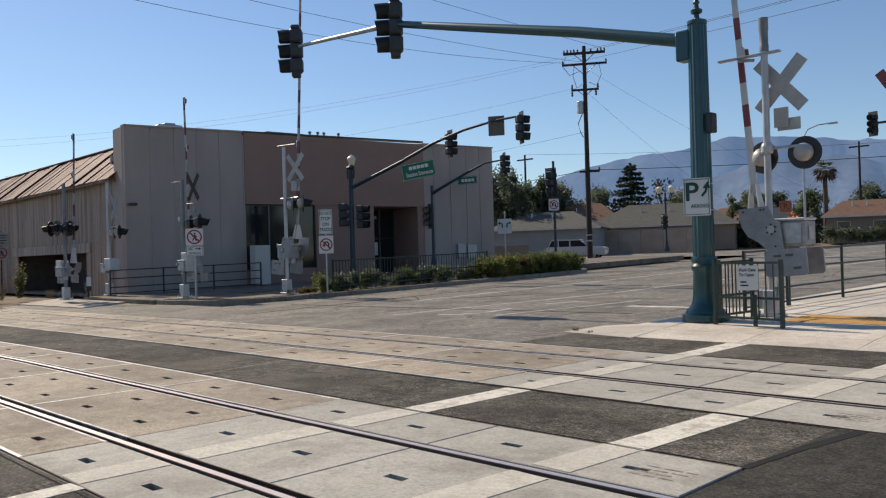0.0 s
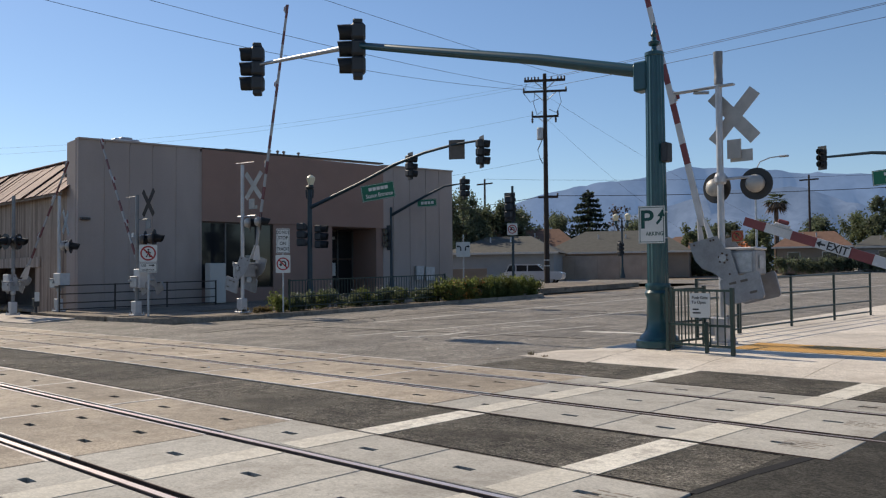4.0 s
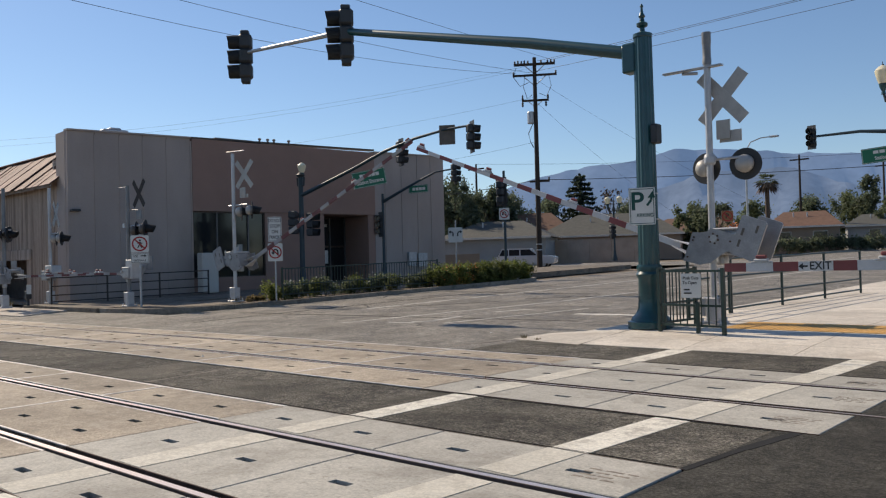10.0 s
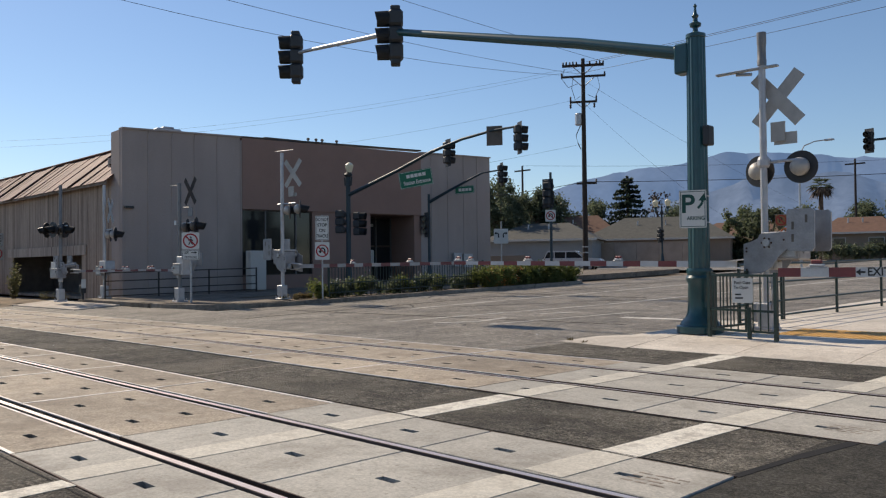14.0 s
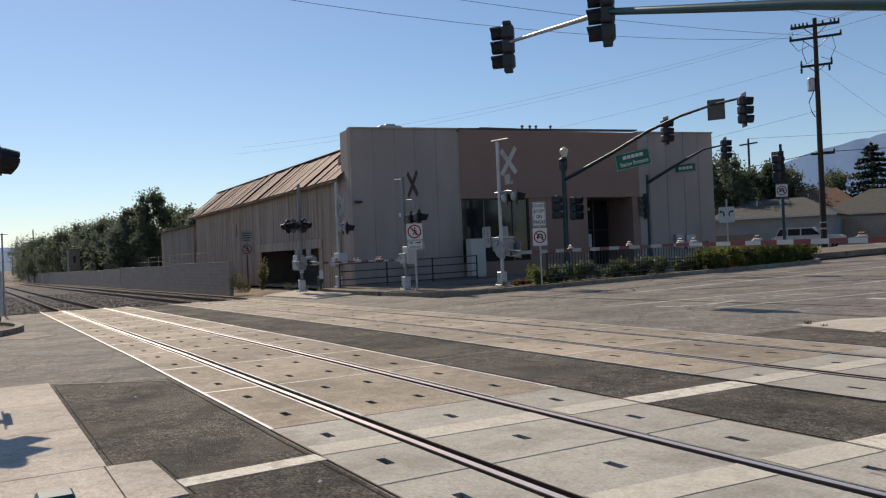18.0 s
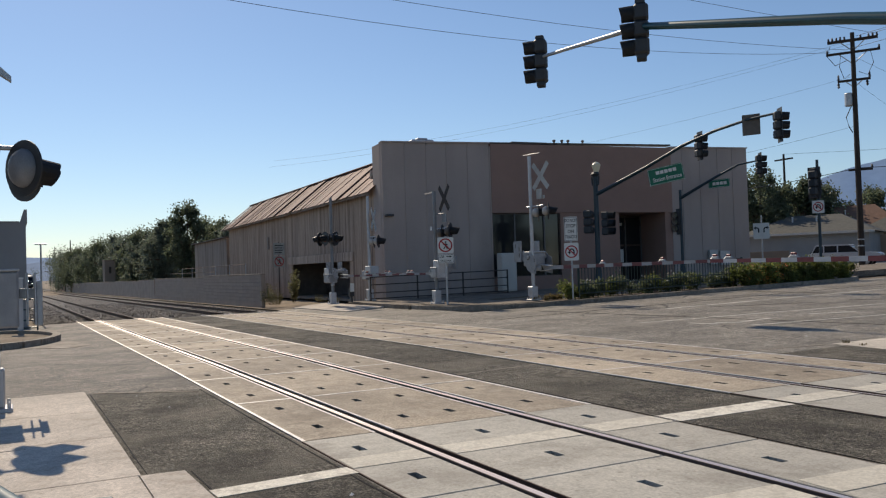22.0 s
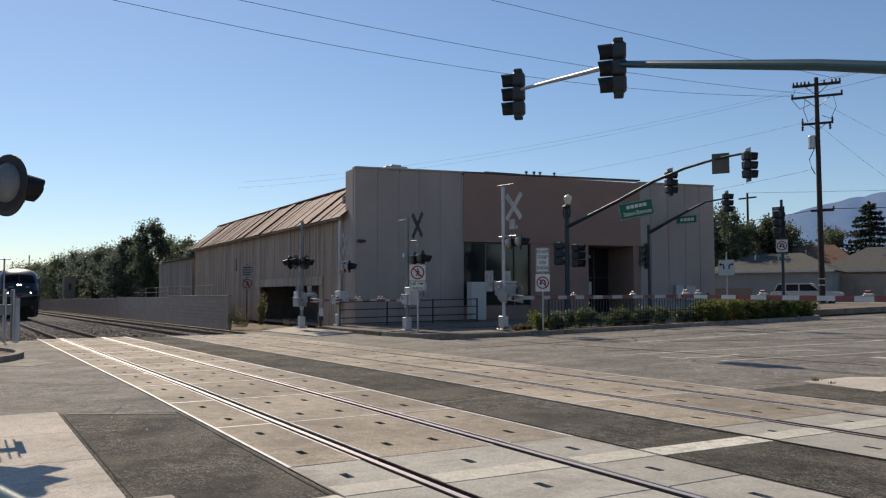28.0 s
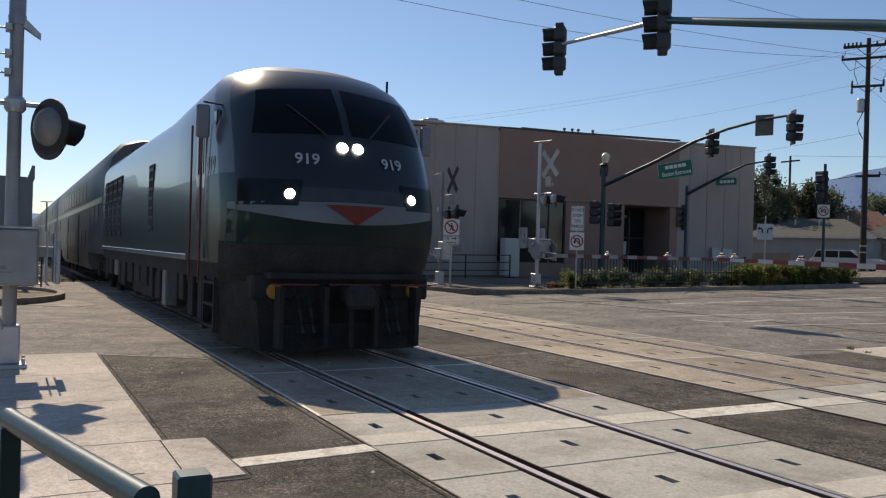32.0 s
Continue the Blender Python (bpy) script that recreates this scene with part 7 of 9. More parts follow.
def gates_and_rails():
    t, u = picket_panel((-7.08, 13.72, 0.12), (-5.8, 13.5, 0.12), 1.08, 0.14)
    ob, m = sign_plate(t, (0.72, -0.24, 0.83), (0.23, -0.97), 0.34, 0.42, WHITE_SIGN)
    letters("Push Gate", 0.072, SIGN_BLACK, ob, m @ pose(0, 0.13, 0), 0.9)
    letters("To Open", 0.072, SIGN_BLACK, ob, m @ pose(-0.02, 0.05, 0), 0.9)
    bm = bmesh.new()
    for i in range(2):
        box(bm, -0.12, -0.02 + 0.03 * i, -0.08 - i * 0.06, -0.055 - i * 0.06, 0, 0.002)
    bmesh.ops.transform(bm, matrix=m, verts=bm.verts)
    part("name_bars", bm, SIGN_BLACK, ob)
    bm = bmesh.new()
    box(bm, 0.8, 0.86, -0.26, -0.2, 0.02, 0.55, 0.008)
    part("kick_post", bm, GREEN_RAIL, t)
    picket_panel((-7.12, 13.95, 0.12), (-7.0, 15.0, 0.13), 1.08, 0.2, "dark green side panel beside the gate", "side_panel", "fence")
    rail_fence((-7.44, 17.68, 0.12), (-6.97, 25.5, 0.12), 3, 1.22, "dark green pipe railing along the street footway")
    rail_fence((-7.5, 15.75, 0.12), (-7.44, 17.6, 0.12), 1, 1.22, "dark green pipe railing along the street footway")
    rail_fence((-2.49, 11.79, 0.12), (-2.35, 12.35, 0.12), 1, 1.1, "dark green gate frame at the footway's edge")
    rail_fence((-2.35, 12.4, 0.12), (-0.6, 13.0, 0.12), 2, 1.1, "dark green railing at the footway's edge")
    # railing before the facade
    rail_fence((-32.6, 13.6, 0.14), (-31.2, 19.6, 0.14), 3, 1.05, "dark pipe rail fence before the facade", FRAME_BR)
    # railing beside the camera
    f = thing("handrail", pose(0, 0, 0), "teal pipe handrail with square posts close by", "handrail")
    bm = bmesh.new()
    tube(bm, [(-3.1, -0.215, 0.935), (-3.02, -0.19, 0.93), (-2.5, -0.055, 0.93), (-2.04, 0.068, 0.93)], 0.033, 14)
    part("top_rail", bm, HANDRAIL, f, "worn grey-teal top rail", smooth=True)
    part("post", P(box, -3.1, -3.04, -0.235, -0.175, 0.0, 0.91, 0.004), GREEN_RAIL, f)
    bm = bmesh.new()
    box(bm, -2.08, -2.0, 0.13, 0.21, 0.0, 0.985, 0.006)
    part("post", bm, HANDRAIL, f)
    bm = bmesh.new()
    tube(bm, [(-2.02, 0.17, 0.86), (-1.7, 0.24, 0.84)], 0.03, 12)
    part("low_rail", bm, HANDRAIL, f, smooth=True)
    # iron fence in the island
    t, u = picket_panel((-23.75, 17.9, 0.3), (-23.75, 26.0, 0.46), 1.05, 0.14, "black iron picket fence behind the shrubs", "iron_fence", "fence")


def utility_poles():
    t = thing("utility_pole", Matrix.Translation((-34.15, 48.05, 0.74)), "tall wooden utility pole with crossarms and transformer", "utility pole", "utility poles")
    part("pole", P(rod, (0, 0, 0), (0, 0, 15.0), 0.2, 0.13, 14), POLE_WOOD, t)
    d = Vector((0.83, 0.56, 0))

    def arm(z, half, off=0.0, th=0.07, brace=True, spots=(0.03, 0.2, 0.36, 0.64, 0.8, 0.97), side=0.0, pin=0.3):
        a, b = d * (-half + off), d * (half + off)
        s = Vector((-d.y, d.x, 0))
        a, b = a + s * side, b + s * side
        s = s * 0.07
        bm = bmesh.new()
        prism(bm, [tuple(a - s + Vector((0, 0, z - th))), tuple(b - s + Vector((0, 0, z - th))), tuple(b + s + Vector((0, 0, z - th))), tuple(a + s + Vector((0, 0, z - th)))], (0, 0, th * 2))
        ar = part("crossarm", bm, POLE_WOOD, t)
        for k in spots:
            p = a.lerp(b, k)
            part("insulator", P(lathe, [(0.03, z + 0.06), (0.08, z + 0.12), (0.05, z + pin * 0.65), (0.07, z + pin * 0.8), (0.02, z + pin)], 8, (p.x, p.y, 0)), SIGNAL, ar)
        if brace:
            for k in (-1, 1):
                p = d * (k * half * 0.52)
                part("brace", P(rod, (p.x, p.y, z - 0.05), (0, 0, z - half * 0.5), 0.03, n=6), GALV, ar)
    arm(14.55, 1.45, side=0.16, spots=(0.02, 0.18, 0.34, 0.66, 0.82, 0.98))
    arm(14.5, 1.45, side=-0.16, brace=False, spots=(0.1, 0.26, 0.9))
    arm(13.75, 1.55, spots=(0.02, 0.98))
    arm(11.95, 0.95, spots=(0.03, 0.97), pin=0.42)
    arm(6.2, 0.7, 0.15, brace=False, spots=(0.97,))
    for k in (-0.9, 0.75):
        p = d * k
        part("hanging_insulator", P(lathe, [(0.03, 11.5), (0.09, 11.6), (0.05, 11.68), (0.09, 11.76), (0.03, 11.88)], 8, (p.x, p.y, 0)), SIGNAL, t)
    for k, z0, z1 in ((-1.3, 14.3, 13.0), (1.0, 13.7, 12.2), (-0.7, 13.7, 12.1)):
        p = d * k
        part("jumper_cable", P(tube, [(p.x, p.y, z0), (p.x * 1.15, p.y * 1.15, (z0 + z1) / 2), (p.x * 0.8, p.y * 0.8, z1), (p.x * 0.3, p.y * 0.3, z1 + 0.25)], 0.022, 5), WIRE, t)
    bm = bmesh.new()
    lathe(bm, [(0.2, 10.3), (0.24, 10.35), (0.24, 11.1), (0.2, 11.15)], 12, (-0.3, -0.2, 0))
    part("transformer", bm, GALV, t, "grey pole transformer")
    part("cable_run", P(tube, [(-0.2, -0.1, 10.3), (-0.45, -0.3, 9.6), (-0.35, -0.2, 9.0), (-0.18, -0.1, 8.6)], 0.03), WIRE, t)
    for z in (1.3, 1.7):
        bm = bmesh.new()
        lathe(bm, [(0.205, z), (0.205, z + 0.08)], 14)
        part("pole_tag", bm, GALV, t)
    for x, y, h, w in ((-58, 70, 11, 1.1), (-31, 92, 10.5, 1.0), (-26, 105, 10, 0.9), (-190, 11.4, 10.9, 1.4), (-262, 11.6, 12.2, 1.6), (-320, 12.5, 11, 1.4)):
        u = thing("utility_pole", Matrix.Translation((x, y, G(x, y) - 0.2)), "distant wooden utility pole with a crossarm", "utility pole", "utility poles")
        part("pole", P(rod, (0, 0, 0), (0, 0, h), 0.16, 0.1, 8), POLE_WOOD, u)
        part("crossarm", P(box, -w, w, -0.06, 0.06, h - 0.6, h - 0.45), POLE_WOOD, u)


def wire(p, q, sag=0.6, r=0.014, n=14, label="thin black sagging overhead wire", nm="overhead_wire"):
    p, q = Vector(p), Vector(q)
    bm = bmesh.new()
    pts = []
    for i in range(n + 1):
        k = i / n
        c = p.lerp(q, k)
        c.z -= sag * 4 * k * (1 - k)
        pts.append(c)
    tube(bm, pts, r, 5)
    tagged(part(nm, bm, WIRE, None), label, "wire", "overhead wires")


# ---- plants ----
def leaf_part(name, centres, per, size, rng, material, parent, tall=1.2):
    vs, fs = [], []
    for c, r in centres:
        c = np.array(c)
        o = np.random.RandomState(rng.randrange(10 ** 6)).normal(size=(per, 3))
        o /= np.linalg.norm(o, axis=1)[:, None]
        rs = np.random.RandomState(rng.randrange(10 ** 6))
        o *= np.minimum(np.abs(rs.normal(0, 0.6, per)) + 0.15, 1.25)[:, None] * r
        o[:, 2] *= tall
        a = rs.normal(size=(per, 3))
        a /= np.linalg.norm(a, axis=1)[:, None]
        b = np.cross(a, rs.normal(size=(per, 3)))
        b /= np.linalg.norm(b, axis=1)[:, None] + 1e-6
        s = (size * rs.uniform(0.6, 1.4, per))[:, None]
        p = c + o
        q = np.stack([p + a * s, p + b * s * 0.6, p - a * s, p - b * s * 0.6], 1).reshape(-1, 3)
        k = len(vs)
        vs.extend(map(tuple, q))
        fs.extend((k + 4 * i, k + 4 * i + 1, k + 4 * i + 2, k + 4 * i + 3) for i in range(per))
    me = bpy.data.meshes.new(name)
    me.from_pydata(vs, [], fs)
    me.materials.append(material)
    ob = new(name, me)
    ob.parent = parent
    return ob


def tree(x, y, h, r, seed, material=None, label="leafy dark green tree with an uneven crown", per=130, clumps=26, leaf=0.28, low=0.25):
    rng = random.Random(seed)
    t = thing("tree", Matrix.Translation((x, y, G(x, y) - 0.2)), label, "tree", "trees")
    bm = bmesh.new()
    tr = 0.035 * h
    top = Vector((rng.uniform(-0.3, 0.3), rng.uniform(-0.3, 0.3), h * 0.62))
    tube(bm, [(0, 0, 0), (0.05, 0, h * 0.2), tuple(top * 0.6), tuple(top)], [tr, tr * 0.8, tr * 0.55, tr * 0.25], 8)
    cs = []
    clumps = int(clumps * 2.2)
    lobes = [(rng.uniform(0, 6.28), rng.uniform(0.75, 1.15)) for _ in range(5)]
    for i in range(clumps):
        an, amp = lobes[i % 5]
        an += rng.uniform(-0.75, 0.75)
        k = rng.uniform(low, 0.97 * (0.86 + 0.14 * amp))
        prof = math.sin(math.pi * min(1, (k - low) / (1.06 - low)) ** 0.75) ** 0.6
        rr = r * prof * amp * rng.uniform(0.2, 0.98)
        c = Vector((rr * math.cos(an), rr * math.sin(an), h * k))
        cs.append((c, r * rng.uniform(0.14, 0.29)))
        if i % 4 == 0:
            st = Vector((0, 0, h * rng.uniform(0.25, 0.5)))
            tube(bm, [st, st.lerp(c, 0.6) + Vector((0, 0, 0.2)), c], [tr * 0.35, tr * 0.2, tr * 0.08], 5)
    part("trunk", bm, BARK, t)
    leaf_part("crown", cs, per, leaf, rng, material or LEAF_A, t)
    return t


def conifer(x, y, h, r, seed):
    rng = random.Random(seed)
    t = thing("conifer_tree", Matrix.Translation((x, y, G(x, y) - 0.2)), "tall dark layered conifer", "tree", "trees")
    part("trunk", P(rod, (0, 0, 0), (0, 0, h), 0.25, 0.04, 8), BARK, t)
    cs = []
    k = 0.18
    while k < 0.99:
        n = 7
        for i in range(n):
            an = 6.28 * i / n + rng.uniform(-0.3, 0.3)
            rr = r * (1.02 - k) ** 0.8 * rng.uniform(0.55, 1.2)
            jit = rng.uniform(-0.02, 0.02)
            for f in (0.2, 0.4, 0.6, 0.8, 1.0):
                cs.append(((rr * f * math.cos(an), rr * f * math.sin(an), h * (k + jit) - 0.35 * f * (1 - k)), 0.2 + 0.16 * (1 - k)))
        k += 0.058
    cs.append(((0, 0, h * 0.98), 0.22))
    leaf_part("foliage", cs, 26, 0.14, rng, LEAF_PINE, t, 0.8)


def palm(x, y, h, seed):
    rng = random.Random(seed)
    t = thing("palm_tree", Matrix.Translation((x, y, G(x, y) - 0.2)), "fan palm with a shaggy crown on a bare trunk", "tree", "trees")
    part("trunk", P(rod, (0, 0, 0), (0, 0, h), 0.28, 0.22, 10), BARK, t)
    for i in range(62):
        an = rng.uniform(0, 6.28)
        el = rng.uniform(-0.9, 1.2)
        d = Vector((math.cos(an) * math.cos(el), math.sin(an) * math.cos(el), math.sin(el)))
        s = d.cross(Vector((0, 0, 1))).normalized()
        o = Vector((0, 0, h))
        bm = bmesh.new()
        L = rng.uniform(1.1, 1.6)
        tip = o + d * L - Vector((0, 0, 0.35))
        for j in range(5):
            w = (j - 2) * 0.22
            bm.faces.new([bm.verts.new(v) for v in (o + d * L * 0.45, o + d * L * 0.6 + s * (w - 0.1), tip + s * w * 1.4, o + d * L * 0.6 + s * (w + 0.1))])
        part("frond", bm, LEAF_A if el > 0 else BARK, t)


def shrub(x, y, r, h, seed, material, label, flowers=False, z=0.1, leaf=0.05, per=200):
    rng = random.Random(seed)
    t = thing("shrub", Matrix.Translation((x, y, G(x, y) + z)), label, "shrub", "shrubs")
    cs = [((rng.uniform(-0.6, 0.6) * r, rng.uniform(-0.6, 0.6) * r, h * rng.uniform(0.25, 0.75)), r * rng.uniform(0.3, 0.5)) for _ in range(11)]
    leaf_part("foliage", cs, per, leaf, rng, material, t)
    if flowers:
        leaf_part("blossom", [((c[0], c[1], c[2] + 0.1), q * 1.02) for c, q in cs[:7]], 14, 0.03, rng, flowers, t)
    bm = bmesh.new()
    for i in range(5):
        c = cs[i][0]
        rod(bm, (c[0] * 0.2, c[1] * 0.2, -0.1), c, 0.015, 0.006, 5)
    part("stems", bm, BARK, t)


def weed_tuft(x, y, r, h, seed):
    """Wiry weeds: thin upright stems with small leaves along them."""
    rng = random.Random(seed)
    t = thing("weeds", Matrix.Translation((x, y, G(x, y) - 0.02)), "wild yellow-green weeds in dry ground", "weeds", "weeds")
    stems, leaf = bmesh.new(), bmesh.new()
    for _ in range(26):
        an, k = rng.uniform(0, 6.28), rng.random() ** 0.6
        foot = Vector((math.cos(an), math.sin(an), 0)) * r * k * 0.6
        tip = foot * 1.6 + Vector((rng.uniform(-0.1, 0.1) * h, rng.uniform(-0.1, 0.1) * h, h * rng.uniform(0.45, 1.0)))
        rod(stems, foot, tip, 0.006, 0.002, 4)
        for i in range(14):
            p = foot.lerp(tip, 0.2 + 0.8 * i / 14)
            d = Vector((rng.uniform(-1, 1), rng.uniform(-1, 1), rng.uniform(-0.2, 0.8))).normalized()
            e = d.orthogonal().normalized()
            s = h * rng.uniform(0.03, 0.06)
            leaf.faces.new([leaf.verts.new(p), leaf.verts.new(p + d * s + e * s * 0.3), leaf.verts.new(p + d * s * 2), leaf.verts.new(p + d * s - e * s * 0.3)])
    part("stems", stems, WEED_DRY, t)
    part("leaves", leaf, WEED_GREEN, t)


def planting():
    # shrubs behind the kerb
    rng = random.Random(11)
    y = 17.8
    i = 0
    while y < 25.6:
        r = 0.46 if i % 4 else 0.56
        shrub(-24.25 + rng.uniform(-0.12, 0.12), y, r, 0.62 + rng.uniform(-0.08, 0.14), 40 + i, LEAF_B if i % 3 else LEAF_HEDGE, "low round green shrub with small white blossom by the iron fence", WHITE_SIGN if i % 3 else False, leaf=0.04, per=170)
        y += 0.62 if i % 5 != 4 else 1.1
        i += 1
    h = thing("hedge", Matrix.Translation((-23.6, 25.4, G(-23.6, 25.4) + 0.1)), "clipped yellow-green hedge with orange blossom behind the kerb", "hedge")
    cs = []
    for _ in range(260):
        k = rng.random()
        top = 0.72 + 0.2 * k
        if k > 0.93:
            top *= 0.8
        cs.append(((rng.uniform(-0.45, 0.5), 6.5 * k, rng.uniform(0.12, top)), rng.uniform(0.14, 0.24)))
    leaf_part("foliage", cs, 190, 0.04, rng, LEAF_HEDGE, h)
    leaf_part("blossom", [((0.45, c[1], c[2] + 0.05), q) for c, q in cs if c[1] < 2.6][:34], 9, 0.03, rng, FLOWER, h)
    bm = bmesh.new()
    for k in range(26):
        rod(bm, (rng.uniform(-0.15, 0.15), 0.25 * k, -0.1), (rng.uniform(-0.3, 0.3), 0.25 * k + rng.uniform(-0.2, 0.2), 0.6), 0.018, 0.006, 5)
    part("stems", bm, BARK, h)
    for k in range(6):
        shrub(-24.6 + rng.uniform(-0.3, 0.2), 16.5 + k * 0.3, 0.16, 0.2, 140 + k, WEED_DRY, "tuft of dry grass in the bed", False, 0.1, 0.03, 40)
    # dry leaf litter in the bed
    litter = random.Random(6)
    bm = bmesh.new()
    for _ in range(900):
        x, yy = litter.uniform(-24.2, -23.15), litter.uniform(16.2, 31)
        s = litter.uniform(0.02, 0.05)
        z = G(x, yy) + 0.108
        a = litter.uniform(0, 6.28)
        bm.faces.new([bm.verts.new((x + s * math.cos(a + q), yy + s * math.sin(a + q), z + 0.01 * (k % 2))) for k, q in enumerate((0, 1.6, 3.1, 4.6))])
    tagged(part("leaf_litter", bm, DIRT, None), "dry leaf litter in the planting bed", "litter", "", "stuff")
    # weeds by the wall end and the kerb tip
    for k, (x, yy, r, h) in enumerate(((-41.7, 11.7, 0.5, 1.2), (-41.2, 12.0, 0.45, 0.8), (-40.7, 11.8, 0.4, 0.55), (-41.0, 12.85, 0.25, 1.9), (-9.15, 12.45, 0.1, 0.1), (-39.0, 13.6, 0.4, 0.4), (-37.8, 13.9, 0.35, 0.3), (-8.75, 12.3, 0.07, 0.07))):
        weed_tuft(x, yy, r, h, 90 + k)
    # trees along the railway
    for k, (x, yy, top, r) in enumerate(((-103, 19.2, 10.6, 3.6), (-108, 17.4, 8.9, 3.2), (-114, 16.8, 8.1, 3.6), (-122, 17.5, 8.3, 4.2), (-130, 16.0, 8.0, 4.2), (-140, 15.5, 8.6, 4.6), (-152, 14.8, 8.3, 5), (-168, 14.0, 8.0, 5), (-88, 21.0, 6.9, 2.2), (-97, 22, 8.2, 3.2), (-118, 24, 9.0, 4.5), (-135, 23, 9, 5), (-185, 13.0, 8.5, 5.5), (-210, 11.5, 9, 6), (-250, 14, 10, 8), (-190, -8, 6, 5), (-240, -6, 8, 6))):
        tree(x, yy, top * 0.95, r, 200 + k, (LEAF_RAIL, LEAF_A)[k % 3 == 0], "dense green tree beside the railway", 230, 36, 0.13, 0.05)
    # trees round the houses
    for k, (x, yy, h, r) in enumerate(((-50.5, 57.5, 8.2, 3.6), (-48.2, 60, 7.2, 2.8), (-55, 64, 7.6, 3.6), (-56, 72, 7.4, 3.8), (-54, 77, 7, 3.4), (-60, 74, 7, 4), (-47, 83, 6.0, 3.0))):
        tree(x, yy, h, r, 300 + k, LEAF_A, "rounded dark tree behind the houses", 190, 34, 0.13, 0.1)
    conifer(-51.3, 80.3, 9.9, 4.3, 5)
    palm(-33.5, 89.2, 7.6, 7)
    palm(-9.5, 120, 10, 8)
    for k, (x, yy, h, r) in enumerate(((-38.8, 81.5, 5.4, 2.2), (-38.0, 87, 5.4, 2.6), (-36.0, 93, 5.6, 3), (-34, 104, 6.2, 3.2), (-31.0, 109, 6.8, 3.4), (-27.5, 106.5, 8.5, 2.2), (-29, 127, 6.5, 3.5), (-25.4, 108, 6.0, 2.4), (-21.1, 108, 5.8, 2.8), (-17, 118, 6.5, 3.2), (-41.5, 76.5, 4.4, 2.0), (-36.3, 79.0, 4.6, 2.2), (-23, 96, 5.2, 2.0), (-12, 130, 8, 4), (-3, 132, 8, 4), (5, 126, 7, 4))):
        tree(x, yy, h, r, 330 + k, (LEAF_B, LEAF_A)[k % 2], "green garden tree in the far street", 150, 28, 0.14, 0.05)
    # Unseen trees behind the camera, added to darken the shopfront's reflections.
    for k in range(12):
        tree(44 + 3 * (k % 3), 14 + 8.5 * k, 8 + k % 3, 5.0, 600 + k, LEAF_A, "unseen dark tree added for the shop windows to mirror", 60, 16, 0.4, 0.02)
    shrub(-31.2, 74.2, 1.3, 3.6, 402, FLOWER, "orange-leaved bush in the far street", False, 0, 0.14, 60)
    tree(-50.5, 86, 8.2, 2.2, 390, BARK, "bare grey winter tree", 10, 22, 0.16, 0.3)
    for k in range(9):
        x, yy = -28.0 + k * 0.75, 76.2 + k * 1.15
        shrub(x, yy, 1.0, 1.5, 410 + k, LEAF_A, "clipped dark hedge along the far kerb", False, 0.05, 0.1, 110)


# ---- houses and far things ----
def house(at, L, D, wall_h, ridge_h, rz, wall_m, roof_m, label, hip=1.5, windows=(), door=None):
    t = thing("house", Matrix.Translation((*at, G(*at) - 0.05)) @ Matrix.Rotation(radians(rz), 4, "Z"), label, "house", "houses")
    part("wall", P(box, 0, L, 0, D, 0, wall_h), wall_m, t)
    bm = bmesh.new()
    o = 0.45
    a = [bm.verts.new(v) for v in ((-o, -o, wall_h - 0.08), (L + o, -o, wall_h - 0.08), (L + o, D + o, wall_h - 0.08), (-o, D + o, wall_h - 0.08))]
    r = [bm.verts.new(v) for v in ((hip, D / 2, ridge_h), (L - hip, D / 2, ridge_h))]
    bm.faces.new((a[0], a[1], r[1], r[0]))
    bm.faces.new((a[2], a[3], r[0], r[1]))
    bm.faces.new((a[1], a[2], r[1]))
    bm.faces.new((a[3], a[0], r[0]))
    bm.faces.new(a[::-1])
    part("roof", bm, roof_m, t)
    part("fascia", P(box, -o, L + o, -o - 0.03, -o, wall_h - 0.2, wall_h - 0.04), STUCCO_W, t)
    for x0, x1, z0, z1 in windows:
        w = part("window", P(box, x0 - 0.06, x1 + 0.06, -0.05, 0.0, z0 - 0.06, z1 + 0.06), STUCCO_W, t)
        part("pane", P(box, x0, x1, -0.06, -0.052, z0, z1), GLASS, w)
    for x in (L * 0.35, L * 0.55):
        bm = bmesh.new()
        rod(bm, (x, D * 0.3, wall_h + (ridge_h - wall_h) * 0.5), (x, D * 0.3, wall_h + (ridge_h - wall_h) * 0.6 + 0.45), 0.07, n=8)
        part("roof_vent", bm, SILVER, t)


